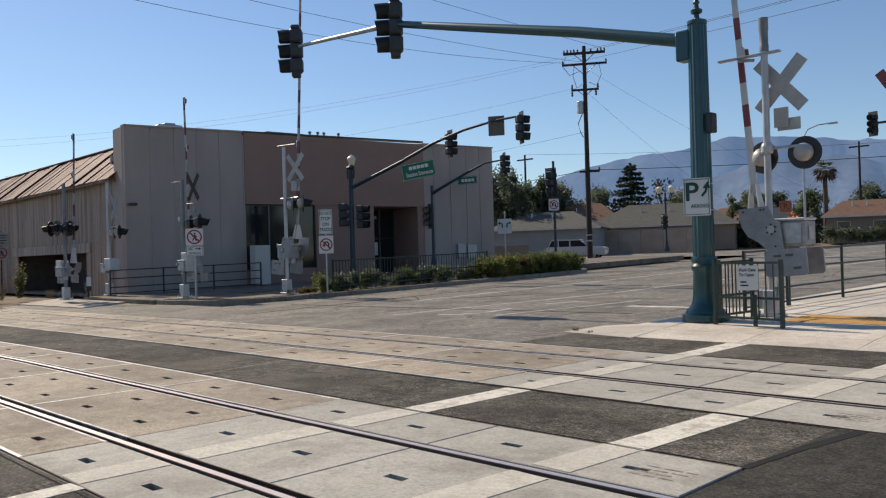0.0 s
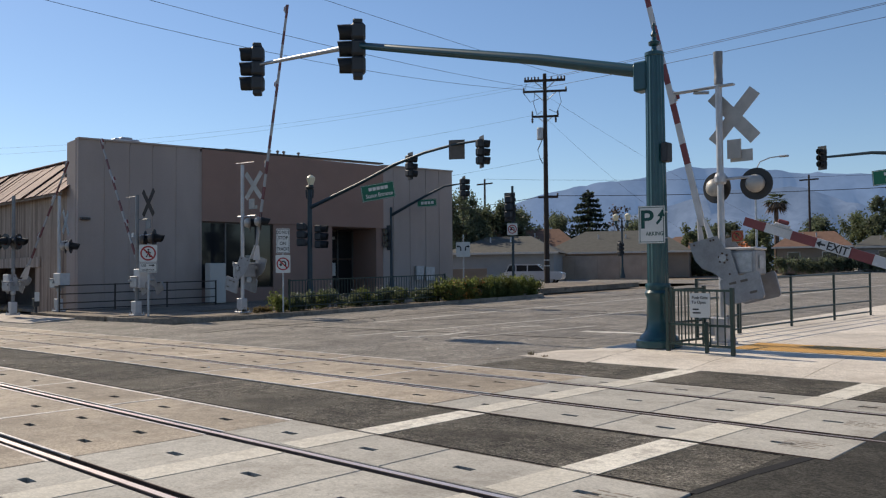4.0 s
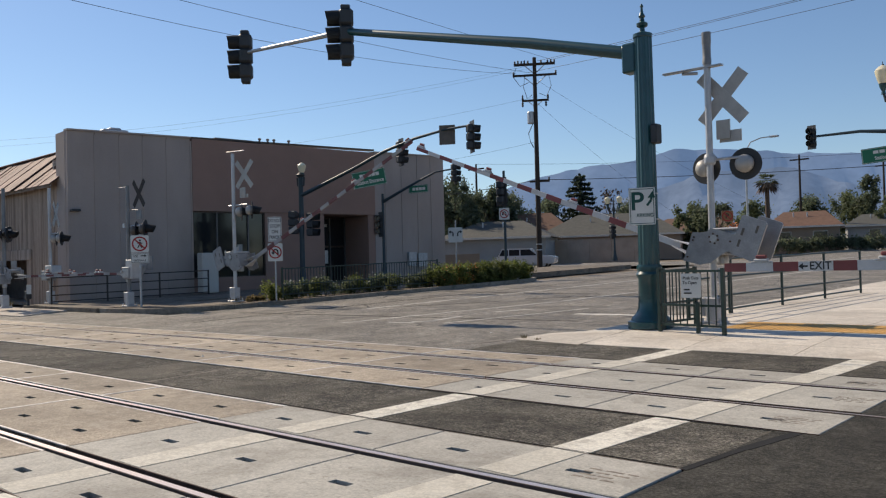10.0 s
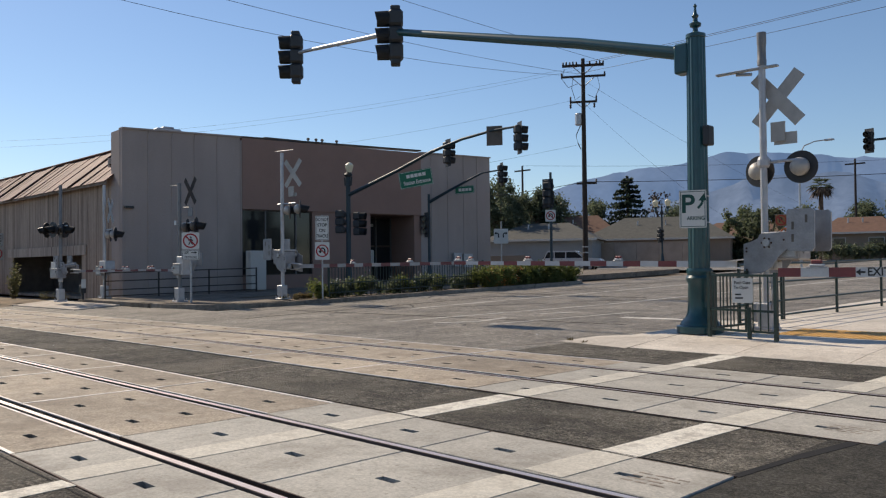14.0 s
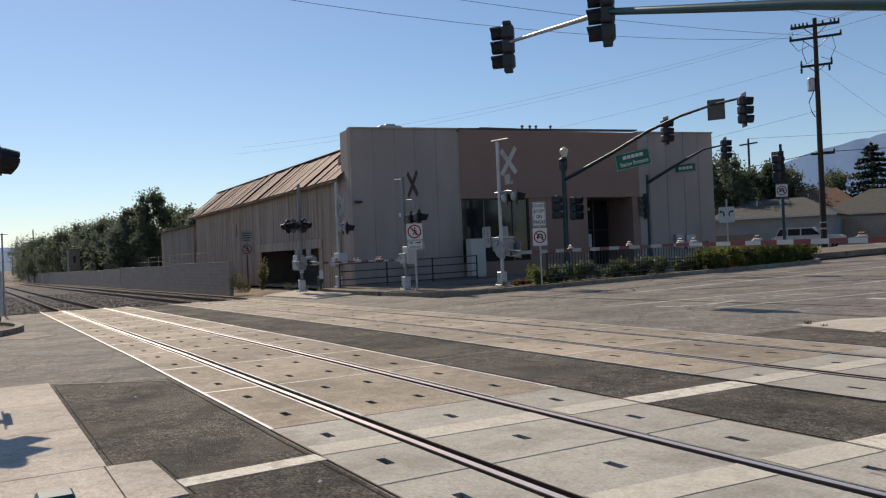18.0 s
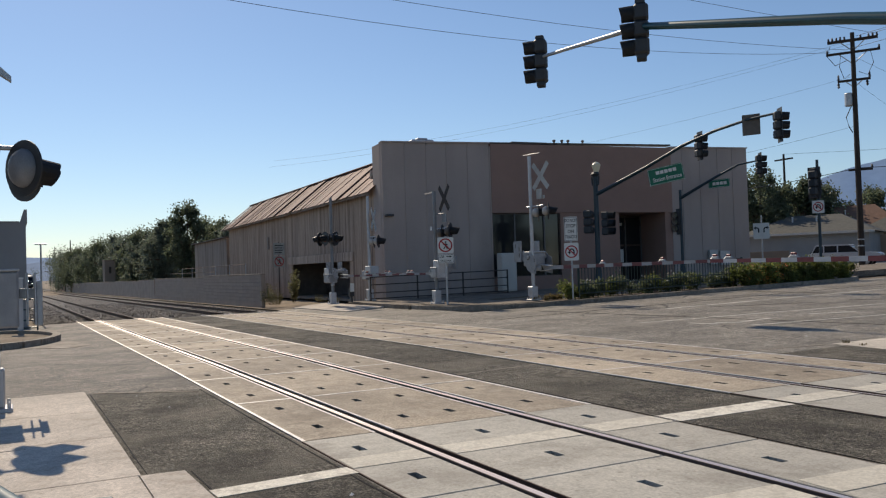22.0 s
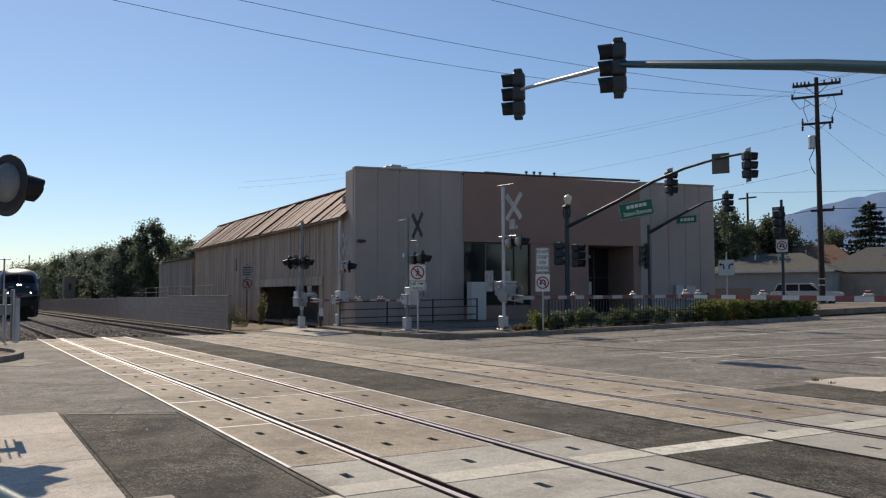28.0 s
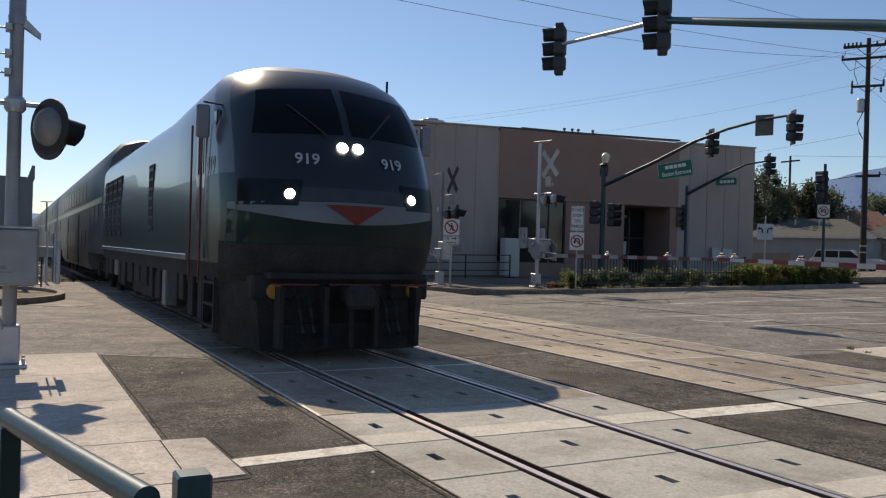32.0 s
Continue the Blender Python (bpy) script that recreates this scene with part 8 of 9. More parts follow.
def suv(m, label, paint):
    t = thing("car", m, label, "car", "cars")
    bm = bmesh.new()
    prof = [(-2.3, 0.45), (-2.35, 0.9), (-2.2, 1.05), (-1.15, 1.12), (1.9, 1.12), (2.25, 1.0), (2.35, 0.5), (2.2, 0.35), (-2.1, 0.35)]
    prism(bm, [(x, -0.92, z) for x, z in prof], (0, 1.84, 0))
    bmesh.ops.bevel(bm, geom=bm.edges[:], offset=0.05, segments=2, affect="EDGES")
    part("body", bm, paint, t)
    bm = bmesh.new()
    prism(bm, [(x, -0.8, z) for x, z in ((-1.15, 1.1), (-0.45, 1.66), (1.75, 1.68), (2.15, 1.1))], (0, 1.6, 0))
    part("cabin_glass", bm, GLASS, t, "dark car windows")
    bm = bmesh.new()
    prism(bm, [(x, -0.82, z) for x, z in ((-0.5, 1.64), (-0.35, 1.74), (1.7, 1.76), (1.85, 1.64))], (0, 1.64, 0))
    part("roof", bm, paint, t)
    for y in (-0.82, 0.76):
        for x in (-1.1, 0.3, 1.2, 2.0):
            dx = 0.62 if x == -1.1 else (0.0 if x < 1.9 else -0.28)
            part("pillar", P(prism, [(x, y, 1.1), (x + 0.08, y, 1.1), (x + 0.08 + dx, y, 1.66), (x + dx, y, 1.66)], (0, 0.06, 0)), paint, t)
    for x in (-1.45, 1.45):
        for y in (-0.88, 0.7):
            w = part("wheel", P(rod, (x, y, 0.34), (x, y + 0.18, 0.34), 0.34, n=20), TYRE, t)
            part("rim", P(rod, (x, y - 0.01, 0.34), (x, y + 0.19, 0.34), 0.21, n=14), GALV, w)
    for y in (-0.7, 0.5):
        part("headlight", P(box, -2.36, -2.28, y, y + 0.2, 0.8, 0.95, 0.02), WHITE_SIGN, t)


def far_things():
    # brown block wall and pale gates in the far street
    t = thing("block_wall", pose(0, 0, 0), "long brown block wall in the far street", "wall", "", "structure")
    p, q = Vector((-43.5, 62.4)), Vector((-33.6, 64.5))
    n = 5
    for i in range(n):
        a, b = p.lerp(q, i / n), p.lerp(q, (i + 1) / n)
        s = Vector((-(q - p).y, (q - p).x)).normalized() * 0.2
        bm = bmesh.new()
        slab(bm, [tuple(a), tuple(b - (b - a) * 0.01), tuple(b - (b - a) * 0.01 + s), tuple(a + s)], 1.95, 2.2)
        part("wall_bay", bm, BLOCKWALL, t)
        bm = bmesh.new()
        slab(bm, [tuple(a - s * 0.2), tuple(b - (b - a) * 0.01 - s * 0.2), tuple(b - (b - a) * 0.01 + s * 1.2), tuple(a + s * 1.2)], 2.03, 0.075)
        part("wall_cap", bm, BLOCKWALL, t)
    t = thing("yard_fence", pose(0, 0, 0), "pale panel fence beside the block wall", "fence")
    for i, (x, m_) in enumerate(((-45.2, STUCCO_W), (-44.4, STUCCO_W), (-46.0, STUCCO_G), (-46.8, STUCCO_G), (-47.6, STUCCO_G))):
        bm = bmesh.new()
        slab(bm, [(x, 61.9 - i * 0.1), (x + 0.78, 62.0 - i * 0.1), (x + 0.78, 62.1 - i * 0.1), (x, 62.0 - i * 0.1)], 1.9, 2.0)
        part("fence_panel", bm, m_, t)
    t = thing("yard_wall", pose(0, 0, 0), "low tan wall beside the parked car", "wall")
    for a, b in (((-40.6, 40.6), (-38.7, 42.6)), ((-38.6, 42.7), (-36.8, 44.6))):
        bm = bmesh.new()
        slab(bm, [a, b, (b[0] - 0.2, b[1] + 0.1), (a[0] - 0.2, a[1] + 0.1)], 1.25, 1.5)
        part("wall_bay", bm, STUCCO_TAN, t)
    house((-47.6, 52.5), 9, 9, 2.6, 4.1, 28, STUCCO_G, SHINGLE_G, "low white house with a grey hipped roof", 2.5)
    house((-56.5, 66.5), 11, 8, 2.9, 5.3, 30, STUCCO_TAN, SHINGLE_B, "house with a brown roof behind", 2.5, ((4, 5, 1.0, 2.0), (6.5, 7.5, 1.0, 2.0)))
    house((-48.0, 67.5), 13.5, 9, 2.55, 4.75, 24, STUCCO_TAN, SHINGLE_G, "wide house with a grey hipped roof", 3.2, ((2, 3.4, 1.2, 2.1), (6, 8, 1.2, 2.1)))
    house((-30.2, 80.4), 6.2, 7, 2.6, 4.1, 16, STUCCO_TAN, SHINGLE_B, "small tan house with a brown roof", 1.2, ((1.0, 2.0, 1.0, 2.0), (4.0, 5.2, 1.0, 2.0)))
    house((-26.2, 91.5), 6.5, 7, 2.5, 3.7, 18, STUCCO_G, SHINGLE_G, "pale house with a grey roof", 1.5, ((2, 3, 1, 2),))
    house((-52, 96), 12, 9, 2.6, 4.6, 20, STUCCO_TAN, SHINGLE_B, "house with a brown roof behind trees", 2.5)
    house((-20, 116), 10, 8, 2.6, 4.4, 10, STUCCO_W, SHINGLE_B, "pale house at the end of the street", 2)
    suv(pose(-36.3, 49.4, G(-36.3, 49.4), 0, 0, 205) @ Matrix.Diagonal((0.95, 0.92, 0.84, 1)), "silver car parked in the side street", CAR_WHITE)
    suv(pose(-17.8, 93.4, G(-17.8, 93.4), 0, 0, 12), "white van-like car far up the street", CAR_WHITE)
    # street lamp with a long arm
    t = thing("street_lamp", Matrix.Translation((-22.3, 55.8, G(-22.3, 55.8))), "slim grey street lamp with a curved arm", "street lamp", "street lamps")
    part("pole", P(rod, (0, 0, 0), (0, 0, 7.6), 0.09, 0.06), GALV, t)
    part("arm", P(tube, [(0, 0, 7.5), (0.3, 0.1, 8.1), (0.9, 0.35, 8.35), (1.5, 0.6, 8.4)], 0.04), GALV, t)
    part("lamp_head", P(box, 1.4, 2.0, 0.5, 0.8, 8.34, 8.46, 0.03), GALV, t)
    far_signal((-36.4, 62.2, 1.1), 4.5, None, [((-36.5, 62.0, 3.6), (0.3, 1), True)], None, "teal double-globe lamp post in the far street", True, 0.08, False, True)
    # plain pale building beside the track
    t = thing("equipment_building", pose(0, 0, 0), "plain pale flat-roofed building beside the track", "building")
    part("wall", P(box, -46, -33.6, -9, 0.55, -0.2, 3.65), STUCCO_SHADE, t)
    part("parapet", P(prism, [(-33.6, 0.35, 3.65), (-33.6, 0.6, 3.65), (-33.6, 0.6, 4.13), (-33.6, 0.5, 4.13)], (-12.4, 0, 0)), STUCCO_SHADE, t)
    part("wall_cap", P(box, -46, -33.57, -9, 0.35, 3.65, 3.7), STUCCO_SHADE, t)
    rail_fence((-30.0, 0.24, 0.0), (-30.0, 0.78, 0.0), 1, 1.05, "low dark railing at the end of the footway")
    tp = thing("marker_post", pose(-27.5, 0.26, 0.0), "pale square post with a dark unit on top", "post")
    part("post", P(box, -0.09, 0.09, -0.08, 0.08, 0, 1.58, 0.01), SILVER, tp)
    part("cap", P(box, -0.11, 0.11, -0.1, 0.1, 1.58, 1.63, 0.01), WHITE_SIGN, tp)
    part("unit", P(box, -0.12, 0.1, -0.24, -0.085, 1.05, 1.5, 0.02), BLACK, tp, "dark unit on the post")
    # chain-link rails behind the block wall
    t = thing("pipe_fence", pose(0, 0, 0), "grey pipe fence behind the block wall", "fence")
    for x in (-48, -52, -56, -60, -64, -68):
        part("post", P(rod, (x, 12.2, 0), (x, 12.2, 2.15), 0.025, n=8), GALV, t)
    part("rail_bar", P(rod, (-48, 12.2, 2.1), (-68, 12.2, 2.1), 0.018, n=8), RUSTY, t)
    part("rail_bar", P(rod, (-56, 12.25, 1.75), (-74, 12.25, 1.75), 0.018, n=8), RUSTY, t)
    t = thing("outbuilding", pose(0, 0, 0), "small tan outbuilding among trees", "building")
    part("wall", P(box, -127, -124, 11.75, 13.15, -0.1, 4.1), STUCCO_TAN, t)
    part("window", P(box, -124, -123.94, 12.3, 12.6, 2.3, 3.2), GLASS, t)
    part("cap", P(box, -127.1, -123.9, 11.7, 13.2, 4.1, 4.22), STUCCO_TAN, t)
    # traffic cone and bin by the far street
    for x, yy in ((-21.6, 92), (-20.4, 93)):
        t = thing("traffic_cone", Matrix.Translation((x, yy, G(x, yy))), "orange traffic cone on the street", "traffic cone")
        bm = bmesh.new()
        lathe(bm, [(0.25, 0), (0.25, 0.04), (0.18, 0.05), (0.05, 0.8), (0.03, 0.82)], 12)
        part("cone", bm, mat("cone_orange", (0.6, 0.12, 0.02), 0.5, bump=0), t)
    # waste bin by the far corner
    t = thing("litter_bin", Matrix.Translation((-33.3, 13.0, 0.12)), "dark litter post at the far corner", "bin")
    bm = bmesh.new()
    box(bm, -0.1, 0.1, -0.1, 0.1, 0.3, 0.62, 0.02)
    part("body", bm, BLACK, t)
    part("leg", P(box, -0.04, 0.04, -0.04, 0.04, 0, 0.3), BLACK, t)
    part("notice", P(box, 0.1, 0.106, -0.09, 0.09, 0.5, 0.86), WHITE_SIGN, t)


def wires():
    top = Vector((-34.15, 48.05, 0.74))
    d = Vector((0.83, 0.56, 0))
    for off, z, sag in ((1.2, 14.8, 0.3), (-0.4, 13.95, 1.45), (-1.3, 13.9, 2.3)):
        wire(top + d * off + Vector((0, 0, z)), (-29.9 + off * 0.5, -20, z + 0.7), sag, 0.012, 20)
    for off, z in ((1.2, 14.8), (0.2, 14.75), (-0.4, 13.95)):
        wire(top + d * off + Vector((0, 0, z)), (25, 41, z + 0.6), 0.5, 0.014, 18)
    for z, e in ((14.5, (-75, 22, 12)), (14.3, (-75, 21.5, 11.4)), (12.2, (-75, 22.5, 9))):
        wire(top + Vector((0, 0, z)), e, 1.0, 0.006)
    wire(top + Vector((0, 0, 6.3)), (12, 76, 9.0), 0.9, 0.022)
    wire(top + Vector((0, 0, 6.3)), (-62, 44, 7.3), 0.8, 0.022)
    wire(top + Vector((0, 0, 13.5)), (-30.0, 78, 6), 0.4, 0.007)
    wire(top + Vector((0, 0, 11.9)), (-35.0, 70, 5.5), 0.4, 0.007)
    wire(top + Vector((0, 0, 9.0)), (-62, 40, 8.0), 0.5, 0.008)
    wire((-58, 70, 12.0), (10, 108, 12.5), 1.2, 0.014)


# ---- the train ----
LOCO_L = 16.0
Z_LEV = [1.0, 1.25, 1.55, 1.85, 2.05, 2.25, 2.45, 2.75, 3.05, 3.35, 3.61, 3.82, 4.01, 4.14, 4.24, 4.3]
X_NOSE = [-0.3, -0.12, -0.03, 0.0, -0.02, -0.07, -0.14, -0.28, -0.44, -0.63, -0.86, -1.1, -1.42, -1.8, -2.4, -3.4]
HALF_W = [1.5, 1.53, 1.55, 1.56, 1.56, 1.56, 1.56, 1.55, 1.54, 1.53, 1.48, 1.39, 1.21, 0.98, 0.68, 0.25]


def nose_x(y, z):
    x0 = float(np.interp(z, Z_LEV, X_NOSE))
    hw = float(np.interp(z, Z_LEV, HALF_W))
    k = min(1.0, abs(y) / hw)
    return x0 - 0.42 * k ** 2 - 0.55 * k ** 8


def surf_patch(corners, off, nu=8, nv=5, thick=0.02):
    """A patch that lies on the nose; corners are four (y, z), anticlockwise."""
    bm = bmesh.new()
    g = []
    for j in range(nv + 1):
        row = []
        for i in range(nu + 1):
            u, v = i / nu, j / nv
            y = (1 - v) * ((1 - u) * corners[0][0] + u * corners[1][0]) + v * ((1 - u) * corners[3][0] + u * corners[2][0])
            z = (1 - v) * ((1 - u) * corners[0][1] + u * corners[1][1]) + v * ((1 - u) * corners[3][1] + u * corners[2][1])
            row.append(bm.verts.new((nose_x(y, z) + off, y, z)))
        g.append(row)
    for j in range(nv):
        for i in range(nu):
            bm.faces.new((g[j][i], g[j][i + 1], g[j + 1][i + 1], g[j + 1][i]))
    bmesh.ops.solidify(bm, geom=bm.faces[:], thickness=thick)
    return bm


def surf_band(low, high, y0, y1, off, n=28, thick=0.014):
    """A curved band painted round the nose between two height curves."""
    bm = bmesh.new()
    g = []
    for i in range(n + 1):
        y = y0 + (y1 - y0) * i / n
        col = []
        for j in range(4):
            z = low(y) + (high(y) - low(y)) * j / 3
            col.append(bm.verts.new((nose_x(y, z) + off, y, z)))
        g.append(col)
    for a, b in zip(g, g[1:]):
        for j in range(3):
            bm.faces.new((a[j], b[j], b[j + 1], a[j + 1]))
    bmesh.ops.solidify(bm, geom=bm.faces[:], thickness=thick)
    return bm


def nose_frame(y, z, off=0.012):
    e = 0.02
    p = Vector((nose_x(y, z) + off, y, z))
    ty = Vector((nose_x(y + e, z) - nose_x(y - e, z), 2 * e, 0)).normalized()
    tz = Vector((nose_x(y, z + e) - nose_x(y, z - e), 0, 2 * e)).normalized()
    n = ty.cross(tz).normalized()
    tz = n.cross(ty)
    return Matrix(((ty.x, tz.x, n.x, p.x), (ty.y, tz.y, n.y, p.y), (ty.z, tz.z, n.z, p.z), (0, 0, 0, 1)))


def body_shell():
    bm = bmesh.new()
    rings = []
    n = 22
    for z, hw in zip(Z_LEV, HALF_W):
        ring = []
        xs = [-LOCO_L, -12, -8, -5.5, -4.3]
        # the roof behind the cab lies lower than the brow
        fall = lambda x: z if z < 3.35 else 3.35 + (z - 3.35) * (0.62 if x < -5 else 0.78)
        ring += [(x, -hw, fall(x)) for x in xs]
        for i in range(n + 1):
            y = hw * math.sin(math.pi * (i / n - 0.5))
            ring.append((nose_x(y, z), y, z))
        ring += [(x, hw, fall(x)) for x in xs[::-1]]
        rings.append([bm.verts.new(v) for v in ring])
    m = len(rings[0])
    for a, b in zip(rings, rings[1:]):
        for i in range(m):
            bm.faces.new((a[i], a[(i + 1) % m], b[(i + 1) % m], b[i]))
    bm.faces.new(rings[-1])
    bm.faces.new(rings[0][::-1])
    return bm


def wheelset(parent, x, r=0.5):
    w = part("wheelset", P(rod, (x, -0.78, r), (x, 0.78, r), 0.09, n=10), UNDER, parent)
    for y in (-0.79, 0.66):
        part("wheel", P(rod, (x, y, r), (x, y + 0.13, r), r, n=24), UNDER, w)


def bogie(parent, x, span=2.6):
    bm = bmesh.new()
    for y in (-1.15, 1.0):
        prism(bm, [(x - span / 2 - 0.5, y, 0.55), (x + span / 2 + 0.5, y, 0.55), (x + span / 2 + 0.3, y, 0.95), (x - span / 2 - 0.3, y, 0.95)], (0, 0.15, 0))
        for k in (-1, 1):
            box(bm, x + k * span / 2 - 0.2, x + k * span / 2 + 0.2, y - 0.06, y + 0.2, 0.35, 0.8, 0.03)
        for k in (-0.4, 0.4):
            rod(bm, (x + k, y + 0.07, 0.6), (x + k, y + 0.07, 0.98), 0.11, n=10)
    box(bm, x - 0.4, x + 0.4, -1.0, 1.0, 0.5, 0.85)
    part("bogie_frame", bm, UNDER, parent, "grimy bogie frame")
    for k in (-1, 1):
        wheelset(parent, x + k * span / 2)


def locomotive():
    t = thing("locomotive", pose(-300, 3.79, 0.006), "dark streamlined diesel locomotive with lit headlights numbered 919", "locomotive")
    bm = body_shell()
    bmesh.ops.recalc_face_normals(bm, faces=bm.faces[:])
    me = bpy.data.meshes.new("body")
    mats = [LOCO_GREY, LOCO_DARK, LOCO_SILVER, LOCO_GREEN, UNDER, LOCO_ROOF]
    for f in bm.faces:
        c = f.calc_center_median()
        hw = float(np.interp(c.z, Z_LEV, HALF_W))
        k = abs(c.y) / hw
        if c.z > 3.98 or (c.z > 3.62 and c.x < -4.4):
            f.material_index = 5
        elif c.x > nose_x(hw, c.z) - 0.05:
            # the dark mask, edged by a pale corner strip
            if c.z < 1.5:
                f.material_index = 4
            elif k > 0.93:
                f.material_index = 0 if c.z > 2.42 else 3
            elif k > 0.885:
                f.material_index = 2 if c.z > 1.9 else 3
            else:
                f.material_index = 1
        elif c.z < 1.2:
            f.material_index = 4
        else:
            f.material_index = 3 if c.z < 2.42 else 0
    bm.to_mesh(me)
    bm.free()
    for m in mats:
        me.materials.append(m)
    me.polygons.foreach_set("use_smooth", [True] * len(me.polygons))
    me.set_sharp_from_angle(angle=radians(50))
    ob = new("body", me)
    ob.parent = t
    # windscreens, wipers, bands
    for s in (-1, 1):
        cs = [(0.06, 3.02), (1.22, 2.98), (1.08, 3.62), (0.06, 3.72)]
        cs = cs if s > 0 else [(-y, z) for y, z in (cs[1], cs[0], cs[3], cs[2])]
        w = part("windscreen", surf_patch(cs, 0.012), LOCO_GLASS, t, "dark raked windscreen", smooth=True)
        bm = bmesh.new()
        a, b = (s * 0.3, 2.98), (s * 0.75, 3.4)
        rod(bm, (nose_x(*a) + 0.05, *a), (nose_x(*b) + 0.05, *b), 0.012, n=6)
        part("wiper", bm, BLACK, w)
        cs = [(0.76, 2.02), (1.42, 2.02), (1.4, 2.36), (0.68, 2.36)]
        cs = cs if s > 0 else [(-y, z) for y, z in (cs[1], cs[0], cs[3], cs[2])]
        h = part("light_pod", surf_patch(cs, 0.012, 6, 3), LOCO_DARK, t, "black headlight pod", smooth=True)
        bm = bmesh.new()
        m = nose_frame(s * 0.86, 2.17, 0.03)
        lathe(bm, [(0.06, -0.02), (0.07, 0.0), (0.058, 0.015), (0.02, 0.018)], 16)
        bmesh.ops.transform(bm, matrix=m, verts=bm.verts)
        part("ditch_light", bm, HEAD, h, "lit white ditch light")
        m = nose_frame(s * 0.11, 2.83, 0.03)
        bm = bmesh.new()
        lathe(bm, [(0.07, -0.02), (0.08, 0.0), (0.065, 0.015), (0.02, 0.018)], 16)
        bmesh.ops.transform(bm, matrix=m, verts=bm.verts)
        part("headlight", bm, HEAD, t, "lit white headlight")
        letters("919", 0.22, NUMBER, t, nose_frame(s * 0.6, 2.64, 0.02), 1.0, "number")
        # side number, door, windows, handrails
        face = Matrix(((-s, 0, 0, -1.55), (0, 0, s, s * 1.563), (0, 1, 0, 2.55), (0, 0, 0, 1))) if s > 0 else Matrix(((1, 0, 0, -1.55), (0, 0, -1, -1.563), (0, 1, 0, 2.55), (0, 0, 0, 1)))
        letters("919", 0.38, NUMBER, t, face, 0.9, "number")
        d = part("cab_door", P(box, -2.5, -1.9, s * 1.545 - 0.02, s * 1.545 + 0.02, 1.3, 3.3, 0.01), LOCO_GREY, t, "grey cab door")
        part("door_window", P(box, -2.4, -2.0, s * 1.555 - 0.02, s * 1.555 + 0.02, 2.5, 3.1, 0.01), LOCO_GLASS, d)
        part("side_window", P(box, -1.78, -1.4, s * 1.5 - 0.03, s * 1.5 + 0.03, 2.85, 3.35, 0.02), LOCO_GLASS, t, "cab side window")
        mr = part("mirror", P(box, -1.5, -1.43, s * 1.7 - 0.09, s * 1.7 + 0.09, 2.95, 3.4, 0.02), MAST_GREY, t, "tall cab mirror")
        part("mirror_arm", P(rod, (-1.46, s * 1.4, 3.42), (-1.46, s * 1.7, 3.44), 0.015, n=6), BLACK, mr)
        for x in (-2.55, -1.85):
            part("handrail", P(rod, (x, s * 1.63, 0.95), (x, s * 1.63, 3.25), 0.016, n=8), RAIL_RED, t, "red vertical handrail")
        for x0, x1, z0, z1 in ((-7.2, -6.6, 1.7, 3.0), (-12.4, -11.6, 1.6, 3.1), (-13.4, -12.6, 1.6, 3.1), (-14.4, -13.6, 1.6, 3.1), (-15.4, -14.6, 1.6, 3.1)):
            v = part("side_grille", P(box, x0, x1, s * 1.55 - 0.012, s * 1.55 + 0.012, z0, z1), UNDER, t, "dark side grille")
            bm = bmesh.new()
            for k in range(7):
                z = z0 + (z1 - z0) * (k + 0.5) / 7
                box(bm, x0 + 0.03, x1 - 0.03, s * 1.565 - 0.006, s * 1.565 + 0.006, z - 0.03, z + 0.02)
            part("louvre", bm, BLACK, v)
        part("side_sill", P(box, -LOCO_L, -3.2, s * 1.54 - 0.03, s * 1.54 + 0.03, 1.24, 1.33, 0.01), LOCO_SILVER, t, "silver sill stripe")
        st = bmesh.new()
        for z in (0.35, 0.65, 0.95):
            box(st, -1.9, -1.3, s * 1.42 - 0.12, s * 1.42 + 0.08, z, z + 0.04)
        box(st, -1.95, -1.9, s * 1.42 - 0.12, s * 1.42 + 0.1, 0.3, 1.05)
        box(st, -1.3, -1.25, s * 1.42 - 0.12, s * 1.42 + 0.1, 0.3, 1.05)
        part("steps", st, UNDER, t, "cab steps")
        part("step_light_plate", P(box, -1.24, -1.2, s * 1.3 - 0.12, s * 1.3 + 0.12, 0.35, 1.0), UNDER, t)
        bm = bmesh.new()
        box(bm, -10.0, -6.5, s * 1.25 - 0.2, s * 1.25 + 0.15, 0.35, 0.95, 0.06)
        part("fuel_tank", bm, UNDER, t, "grimy underfloor tank")
        bm = bmesh.new()
        ring_disc(bm, (-0.3, s * 0.98, 0.92), 0.1, (1, 0, 0), 0.05, 16)
        part("marker_light", bm, AMBER, t, "amber marker")
    # curved silver band over a green one
    smile = lambda y: 1.8 + 0.15 * (y / 1.4) ** 2
    part("silver_band", surf_band(smile, lambda y: 2.09 - 0.02 * abs(y), -1.5, 1.5, 0.008), LOCO_SILVER, t, "curved silver band under the headlights", smooth=True)
    part("green_band", surf_band(lambda y: 1.52, smile, -1.5, 1.5, 0.006), LOCO_GREEN, t, "dark green band on the nose", smooth=True)
    part("mask_edge", surf_band(lambda y: 2.1 - 0.02 * abs(y), lambda y: 2.27, -0.76, 0.76, 0.006), LOCO_GREY, t, smooth=True)
    rng = random.Random(31)
